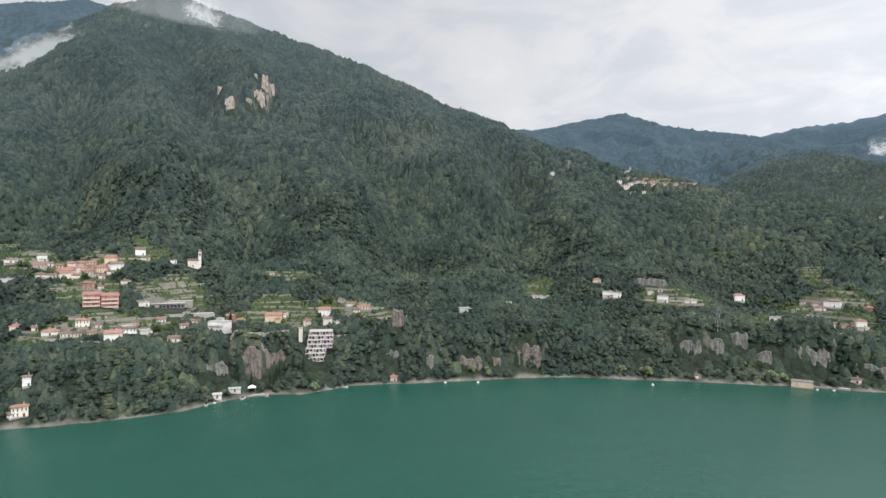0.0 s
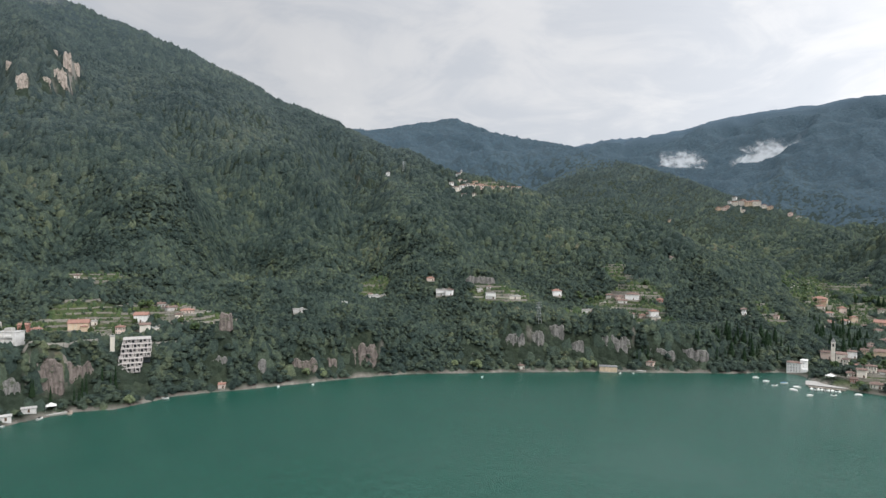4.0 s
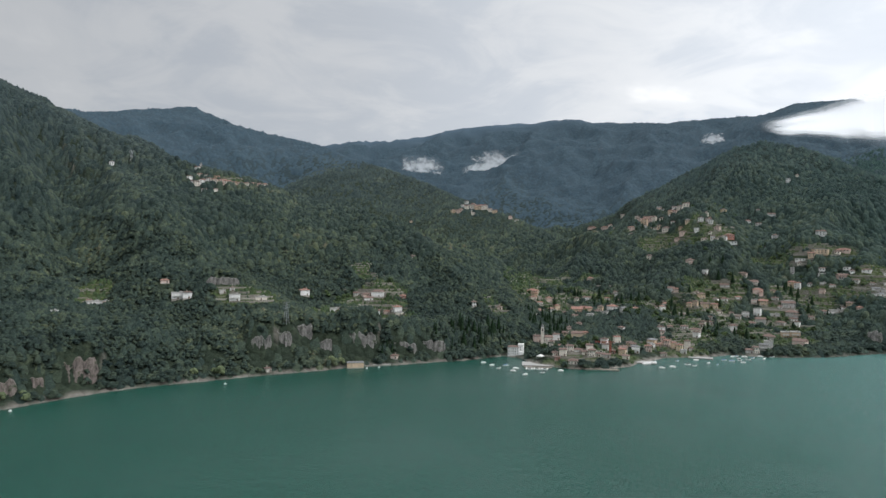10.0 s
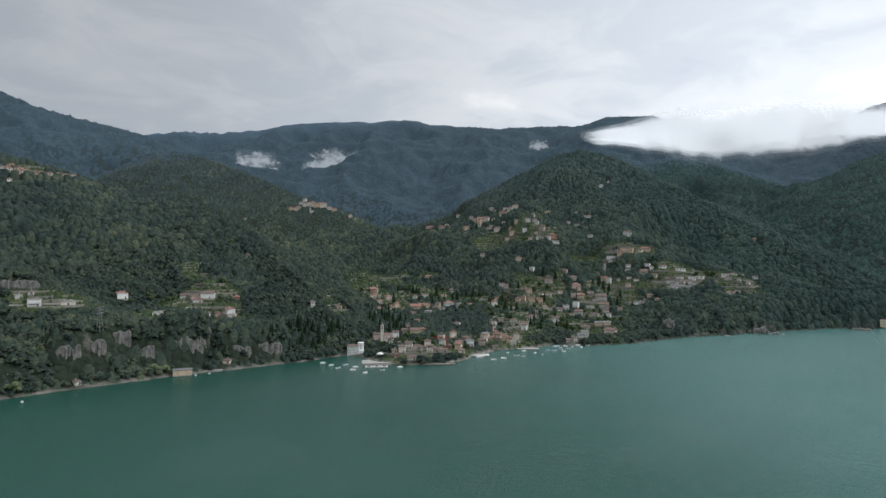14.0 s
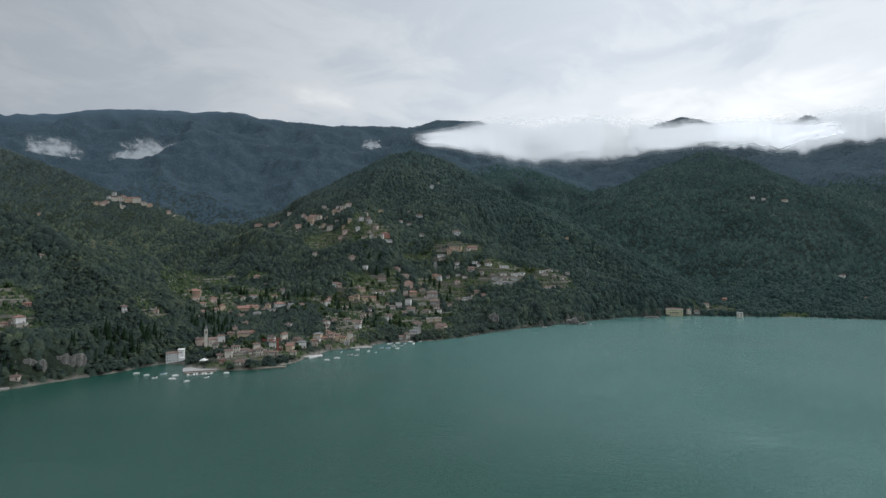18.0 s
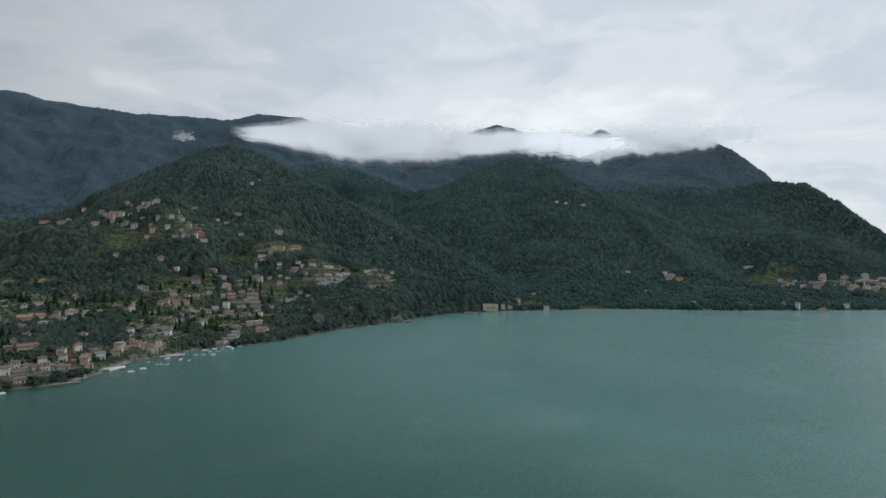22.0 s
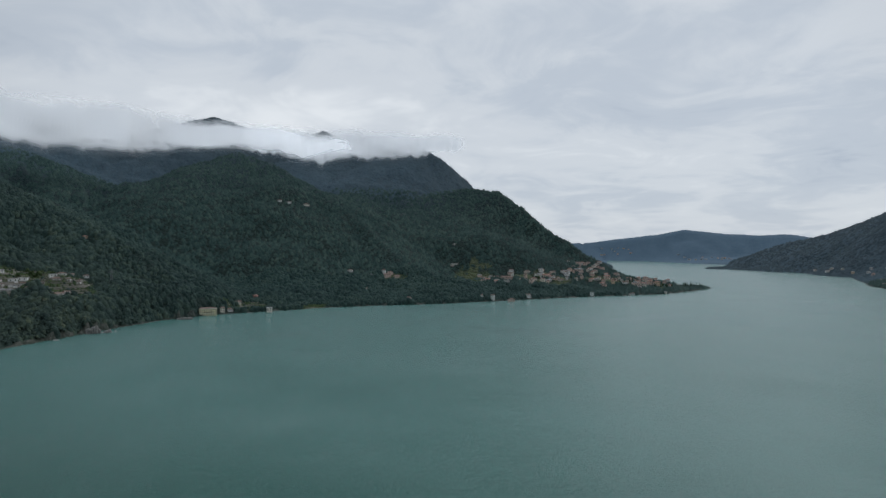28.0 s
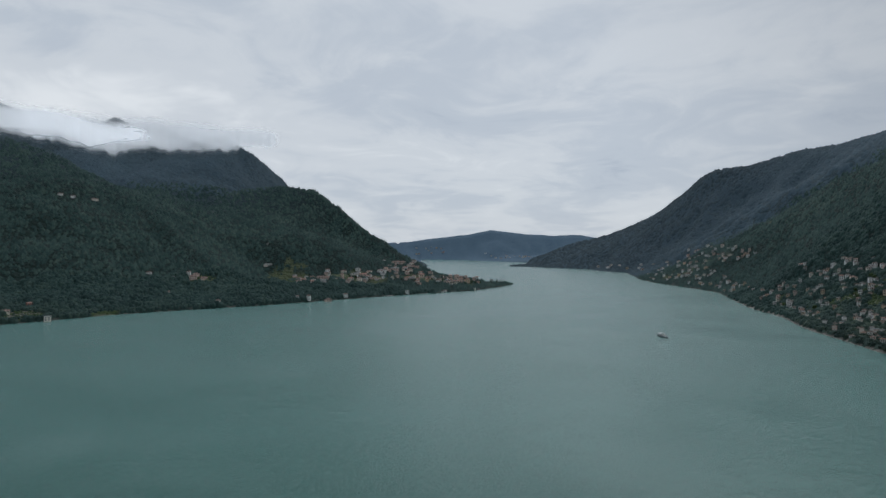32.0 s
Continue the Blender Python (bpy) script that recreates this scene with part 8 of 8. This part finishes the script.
def terrace_wall(x, y, length, rng):
    """A dry-stone wall that keeps to one level along the slope."""
    n = max(4, int(length / 4))
    line = [(x, y)]
    for way in (1, -1):
        px, py = x, y
        for _ in range(n // 2):
            gx = float(ground_at(px + 4, py) - ground_at(px - 4, py))
            gy = float(ground_at(px, py + 4) - ground_at(px, py - 4))
            g = math.hypot(gx, gy) + 1e-6
            px, py = px - gy / g * 4 * way, py + gx / g * 4 * way
            line.insert(0 if way < 0 else len(line), (px, py))
    s = Solid()
    level = float(ground_at(x, y))
    hi = level + rng.uniform(0.9, 1.5)
    for (ax, ay), (bx, by) in zip(line, line[1:]):
        az, bz = float(ground_at(ax, ay)), float(ground_at(bx, by))
        if max(abs(az - level), abs(bz - level)) > 3:
            continue
        k = math.hypot(bx - ax, by - ay)
        tx, ty = (by - ay) / k * 0.3, -(bx - ax) / k * 0.3
        lo = min(az, bz) - 1.5
        s.add([(ax - tx, ay - ty, lo), (bx - tx, by - ty, lo), (bx + tx, by + ty, lo), (ax + tx, ay + ty, lo), (ax - tx, ay - ty, hi), (bx - tx, by - ty, hi), (bx + tx, by + ty, hi), (ax + tx, ay + ty, hi)],
              [(4, 5, 6, 7), (0, 1, 5, 4), (1, 2, 6, 5), (2, 3, 7, 6), (3, 0, 4, 7)])
    if len(s.f) < 10:
        return None
    ob = s.part("terrace_wall", DRY_STONE, None)
    return tagged(ob, "mossy dry-stone retaining wall across a terraced meadow", "wall", kind="structure")


wall_rng = random.Random(6)
for cx, cy, rx, ry, share in CLEARINGS:
    far = math.hypot(cx, cy)
    if far < 1050 and ry > 14:
        ex, ey = cx / far, cy / far
        for k in range(min(26, int(rx * ry / 80) + 4)):
            u, v = rx * wall_rng.uniform(-0.6, 0.6), ry * wall_rng.uniform(-0.8, 0.8)
            px, py = cx + ey * u + ex * v, cy - ex * u + ey * v
            if float(ground_at(px, py)) > 5:
                terrace_wall(px, py, wall_rng.uniform(16, 40), wall_rng)


def lane(x, y, length):
    """A narrow paved lane along the slope, held up by a low masonry wall on its lower side."""
    line = [(x, y)]
    for way in (1, -1):
        px, py = x, y
        for _ in range(int(length / 8)):
            gx = float(ground_at(px + 6, py) - ground_at(px - 6, py))
            gy = float(ground_at(px, py + 6) - ground_at(px, py - 6))
            g = math.hypot(gx, gy) + 1e-6
            px, py = px - gy / g * 4 * way, py + gx / g * 4 * way
            line.insert(0 if way < 0 else len(line), (px, py))
    paving, wall = Solid(), Solid()
    for (ax, ay), (bx, by) in zip(line, line[1:]):
        k = math.hypot(bx - ax, by - ay)
        nx, ny = (by - ay) / k, -(bx - ax) / k
        if float(ground_at(ax + nx * 3, ay + ny * 3)) > float(ground_at(ax - nx * 3, ay - ny * 3)):
            nx, ny = -nx, -ny
        az, bz = float(ground_at(ax, ay)) + 0.35, float(ground_at(bx, by)) + 0.35
        for s, lo, hi, d0, d1 in ((paving, -0.4, 0.0, -1.3, 1.3), (wall, -2.6, 0.55, 1.3, 1.65)):
            s.add([(px + nx * d, py + ny * d, pz + e) for e in (lo, hi) for px, py, pz, d in ((ax, ay, az, d0), (bx, by, bz, d0), (bx, by, bz, d1), (ax, ay, az, d1))],
                  [(0, 3, 2, 1), (4, 5, 6, 7), (0, 1, 5, 4), (1, 2, 6, 5), (2, 3, 7, 6), (3, 0, 4, 7)])
        clear(ax, ay, 2.4)
    base = top_level("lane", 0, 0, 0, 0)
    paving.part("paving", CONCRETE, base)
    wall.part("retaining_wall", STONE, base)
    return tagged(base, "narrow paved lane with a low stone wall along the slope", "lane", kind="structure")


for lx, ly, ln in ((467, 433, 60), (547, 389, 70), (619, 368, 70), (716, 343, 70), (762, 311, 60), (857, 227, 80), (846, 217, 70), (867, 259, 60), (884, 559, 60), (845, 434, 50), (887, 320, 60), (662, 277, 60), (408, 332, 50), (856, 161, 70), (687, 518, 50), (579, 316, 60), (747, 290, 50), (-131, 411, 70), (-226, 385, 70), (-222, 448, 60), (-91, 463, 50), (-259, 421, 50), (-63, 515, 40), (330, 526, 60), (346, 536, 50), (194, 529, 50)):
    lane(lx, ly, ln)


# ---- single trees ----
BARK = plain("grey_brown_bark", (0.10, 0.075, 0.055), grain=0.4)
WILLOW = foliage("pale_willow_leaves", [(0.0, (0.10, 0.13, 0.07)), (1.0, (0.16, 0.19, 0.10))], 0.8)
GARDEN = foliage("garden_tree_leaves", [(0.0, (0.030, 0.055, 0.030)), (0.5, (0.055, 0.085, 0.038)), (1.0, (0.10, 0.125, 0.045))], 0.7)
tree_rng = np.random.default_rng(31)


def leafy_crown(rng, lobes, spread, tall, mat, name, lift):
    verts, faces, n = [], [], 0
    for k in range(lobes):
        v, f = crown_shape(7, 4, rng, 2.9, 0.28)
        a, q = rng.uniform(0, 2 * math.pi), math.sqrt(rng.uniform(0, 1))
        hgt = rng.uniform(0, 1)
        r = q * spread * (1 - 0.55 * hgt)
        v = v * rng.uniform(0.30, 0.46) * spread + np.array([r * math.cos(a), r * math.sin(a), lift + hgt * tall])
        verts.append(v), faces.append(f + n)
        n += len(v)
    ob = mesh_object(name, np.concatenate(verts), np.concatenate(faces), mat)
    me = ob.data
    bpy.data.objects.remove(ob)
    return me


def needle_crown(rng, width, tall, mat, name):
    """A spire of drooping tiers."""
    verts, faces, n = [], [], 0
    tiers = 9
    for k in range(tiers):
        v, f = crown_shape(8, 3, rng, 2.2, 0.25)
        u = k / tiers
        v = v * np.array([width * (1 - u) ** 0.8 + 0.12, width * (1 - u) ** 0.8 + 0.12, tall / tiers * 1.05]) + np.array([0, 0, 0.9 + u * tall])
        verts.append(v), faces.append(f + n)
        n += len(v)
    ob = mesh_object(name, np.concatenate(verts), np.concatenate(faces), mat)
    me = ob.data
    bpy.data.objects.remove(ob)
    return me


def trunk_mesh(name, h, r, limbs):
    s = Solid().turned([(r * 1.5, -1.5), (r, 0.4), (r * 0.8, h * 0.6), (r * 0.3, h)], 7)
    for k in range(limbs):
        a = 2 * math.pi * k / max(1, limbs)
        c, d = math.cos(a), math.sin(a)
        lo, hi, out = h * 0.45, h * 0.95, h * 0.42
        e = r * 0.35
        s.add([(-d * e, c * e, lo), (d * e, -c * e, lo), (0, 0, lo + 2 * e), (c * out - d * e * 0.3, d * out + c * e * 0.3, hi), (c * out + d * e * 0.3, d * out - c * e * 0.3, hi), (c * out, d * out, hi + e * 0.6)],
              [(0, 1, 4, 3), (1, 2, 5, 4), (2, 0, 3, 5), (3, 4, 5)])
    ob = s.part(name, BARK, None)
    me = ob.data
    bpy.data.objects.remove(ob)
    return me


BROAD = [(trunk_mesh("trunk", 3.6, 0.28, 4), leafy_crown(tree_rng, 16, 3.0, 3.6, GARDEN, "crown", 2.6)) for _ in range(4)]
WILLOWS = [(trunk_mesh("trunk", 3.0, 0.3, 4), leafy_crown(tree_rng, 16, 3.4, 2.4, WILLOW, "crown", 1.6)) for _ in range(2)]
SPIRES = [(trunk_mesh("trunk", 4.0, 0.22, 0), needle_crown(tree_rng, 1.1, 10.5, CYPRESS, "crown")) for _ in range(3)]
FIRS = [(trunk_mesh("trunk", 5.0, 0.3, 0), needle_crown(tree_rng, 2.9, 12.5, CYPRESS, "crown")) for _ in range(3)]


def tree(x, y, kinds, size, name, label, group):
    trunk, crown = kinds[tree_rng.integers(0, len(kinds))]
    base = top_level(name, x, y, float(ground_at(x, y)), float(tree_rng.uniform(0, 360)))
    base.scale = (size, size, size * float(tree_rng.uniform(0.9, 1.15)))
    for n, me in (("trunk", trunk), ("crown", crown)):
        o = new(n, me)
        o.parent = base
    return tagged(base, label, "tree", group)


def grove(cx, cy, rx, ry, n, kinds, lo, hi, name, label, group):
    """Single trees strewn over an oval that lies along the shore there."""
    k = math.hypot(cx, cy)
    ex, ey = cx / k, cy / k
    for _ in range(n):
        a, q = tree_rng.uniform(0, 2 * math.pi), math.sqrt(tree_rng.uniform(0, 1))
        u, v = q * math.cos(a) * rx, q * math.sin(a) * ry
        x, y = cx + ey * u + ex * v, cy - ex * u + ey * v
        if float(ground_at(x, y)) > 0.7 and all(abs(x - bx) > br * 0.75 or abs(y - by) > br * 0.75 for bx, by, br in SITES):
            tree(x, y, kinds, tree_rng.uniform(lo, hi), name, label, group)


SITES = list(BUILT)
for cx, cy, rx, ry, n in ((-118, 396, 16, 5, 12), (-100, 408, 8, 5, 4), (367, 404, 26, 10, 14), (335, 405, 20, 6, 8), (391, 402, 12, 10, 6), (476, 425, 22, 12, 10), (535, 460, 26, 14, 8), (436, 301, 3, 3, 2), (283, 420, 12, 5, 4), (-236, 468, 8, 6, 3), (1100, -1050, 30, 18, 12), (1104, -849, 40, 20, 8)):
    grove(cx, cy, rx, ry, n, SPIRES, 0.75, 1.15, "cypress_tree", "tall slim dark green cypress", "cypresses")
for cx, cy, rx, ry, n in ((360, 408, 24, 10, 8), (-165, 457, 10, 8, 5), (390, 410, 14, 10, 6), (480, 425, 20, 12, 8), (690, 350, 80, 40, 18), (590, 305, 40, 20, 12), (780, 330, 80, 50, 18), (960, 560, 80, 50, 22), (620, 470, 70, 40, 18), (460, 390, 40, 16, 12)):
    grove(cx, cy, rx, ry, n, FIRS, 0.65, 1.05, "fir_tree", "dark green conifer with drooping boughs", "conifers")
for cx, cy, rx, ry, n in ((-84, 399, 6, 3, 2), (-180, 331, 8, 3, 2), (27, 443, 12, 3, 3), (144, 447, 14, 3, 4), (235, 428, 8, 4, 4)):
    grove(cx, cy, rx, ry, n, WILLOWS, 0.7, 1.1, "willow_tree", "pale grey-green rounded tree at the water's edge", "waterside trees")
for cx, cy, rx, ry, n in ((-320, 520, 60, 30, 22), (-230, 440, 70, 20, 22), (-90, 500, 60, 25, 16), (330, 545, 60, 20, 14), (600, 480, 110, 60, 50), (440, 330, 60, 24, 24), (720, 350, 110, 60, 60), (600, 330, 70, 40, 30), (880, 250, 90, 50, 40), (980, 560, 90, 60, 50), (860, 420, 90, 60, 40), (1180, -720, 90, 60, 20), (1130, -960, 40, 30, 16), (330, -880, 110, 80, 30)):
    grove(cx, cy, rx, ry, n, BROAD, 0.6, 1.05, "garden_tree", "rounded green broadleaf tree among the houses", "trees among the houses")


# ---- low clouds ----
def cloud_sheet(verts, nu, nv, uv, size, seed, dense, tear, bite, label, **more):
    faces = grid_faces(nu, nv)
    ob = mesh_object("low_cloud", verts, faces, cloud_material("cloud_droplets", size, seed, dense, tear, bite, **more))
    layer = ob.data.uv_layers.new(name="UVMap")
    layer.data.foreach_set("uv", uv[faces.ravel()].astype(np.float32).ravel())
    return tagged(ob, label, "cloud", "low clouds on the mountains")


def low_cloud(x, y, z, w, h, seed, label, lean=30.0, dense=1.0, tear=1.5, deep=40.0, skew=0.0, bite=0.2):
    """A torn wisp of cloud on a slope, bowed and leaning back."""
    nu, nv = 25, 11
    u, v = np.meshgrid(np.linspace(0, 1, nu), np.linspace(0, 1, nv), indexing="ij")
    px = (u - 0.5) * w
    pz = (v - 0.5) * h + skew * (u - 0.5) * w + h * 0.12 * (fbm(u * 4 + seed, v * 2, 1.0, 2, seed) - 0.5)
    py = (v - 0.5) * h * math.tan(radians(lean)) + 0.12 * w * (u - 0.5) ** 2 + deep * (fbm(u * 3 + seed, v * 3, 1.0, 3, seed + 2) - 0.5)
    ob = cloud_sheet(np.stack([px, py, pz], -1).reshape(-1, 3), nu, nv, np.stack([u, v], -1).reshape(-1, 2), max(w, h), seed, dense, tear, bite, label)
    ob.matrix_basis = pose(x, y, z, 0, 0, math.degrees(math.atan2(-x, y)))
    return ob


def cloud_bank(stations, seed, label, lean=54.0, dense=1.0, tear=0.8, bite=0.0, rise=((0.0, 0.0), (0.10, 0.16), (0.24, 0.60), (0.36, 0.86), (0.54, 0.74), (0.70, 0.28), (0.84, 0.0))):
    """One long roll of cloud along the ridges: stations give bearing, distance, and the angles up to its foot and to its faint top."""
    st = np.array(stations, float)
    rows = [0.0, 0.05, 0.1, 0.17, 0.24, 0.34, 0.46, 0.6, 1.0]
    nu, nv = 140, len(rows)
    a, v = np.meshgrid(np.linspace(0, 1, nu), rows, indexing="ij")
    run = (st[:, 0] - st[0, 0]) / (st[-1, 0] - st[0, 0])
    bearing, far, foot, head = (np.interp(a, run, st[:, k]) for k in range(4))
    foot = foot - 0.25 + 0.9 * (fbm(a * 30, a * 0 + 1.5, 1.0, 2, seed) - 0.5)
    head = head + 0.8 * (fbm(a * 5, a * 0 + 4.5, 1.0, 2, seed + 4) - 0.5)
    r = far + (v - 0.5) * 160 * math.tan(radians(lean)) + 60 * (fbm(a * 9, v * 2, 1.0, 2, seed + 1) - 0.5)
    pz = EYE + r * np.tan(np.radians(foot + (head - foot) * v))
    verts = np.stack([np.sin(np.radians(bearing)) * r, np.cos(np.radians(bearing)) * r, pz], -1).reshape(-1, 3)
    u = np.interp(a, [0, 0.12, 0.5, 0.9, 1], [0, 0.32, 0.5, 0.68, 1])
    return cloud_sheet(verts, nu, nv, np.stack([u, v], -1).reshape(-1, 2), 800.0, seed, dense, tear, bite, label, rise=rise)


BANK, WISP = "broad white bank of low cloud over the ridges", "small torn wisp of white cloud on the mountainside"
cloud_bank([(65.0, 1790, 9.7, 10.9), (67.5, 1780, 9.3, 11.3), (70.0, 1770, 8.8, 11.8), (72.5, 1760, 8.1, 12.9), (75.5, 1760, 7.4, 13.6), (78.5, 1780, 7.1, 13.4), (84.0, 1840, 7.3, 13.2), (87.0, 1950, 7.9, 12.6), (90.0, 2010, 8.3, 11.9), (94.0, 2040, 8.4, 11.7), (98.0, 2060, 8.0, 11.4), (100.0, 2070, 8.3, 10.9), (104.0, 2060, 8.9, 10.6)], 3, BANK, tear=2.0)
cloud_bank([(92.0, 2110, 8.5, 11.6), (97.0, 2110, 7.6, 12.0), (99.5, 2110, 7.2, 12.0), (102.0, 2110, 7.8, 11.8), (106.0, 2110, 8.0, 11.6), (109.5, 2090, 8.3, 11.4), (114.0, 2060, 9.0, 10.8)], 7, "torn white cloud caught on the summits", dense=0.9, tear=1.9)
for k, (cx, cy, cz, cw, ch, skew) in enumerate(((1797, 2402, 508, 260, 100, -0.1), (2060, 2181, 519, 350, 170, 0.12), (2431, 1758, 533, 290, 100, -0.1), (588, 2224, 444, 150, 90, 0.2), (-755, 1115, 456, 230, 80, 0.6), (-440, 1115, 528, 85, 62, -0.15), (2574, 1335, 582, 120, 60, 0))):
    low_cloud(cx, cy, cz, cw * 1.15, ch * 1.25, 20 + k, WISP, dense=0.36 if k in (4, 5) else 0.46, tear=1.5, deep=25.0, skew=skew, bite=0.3)
low_cloud(-520, 1150, 565, 420, 130, 41, "thin veil of mist round the wooded summit", dense=0.13, tear=1.8, deep=25.0, skew=-0.1, bite=0.1)

grow_woods()
grow_shrubs()
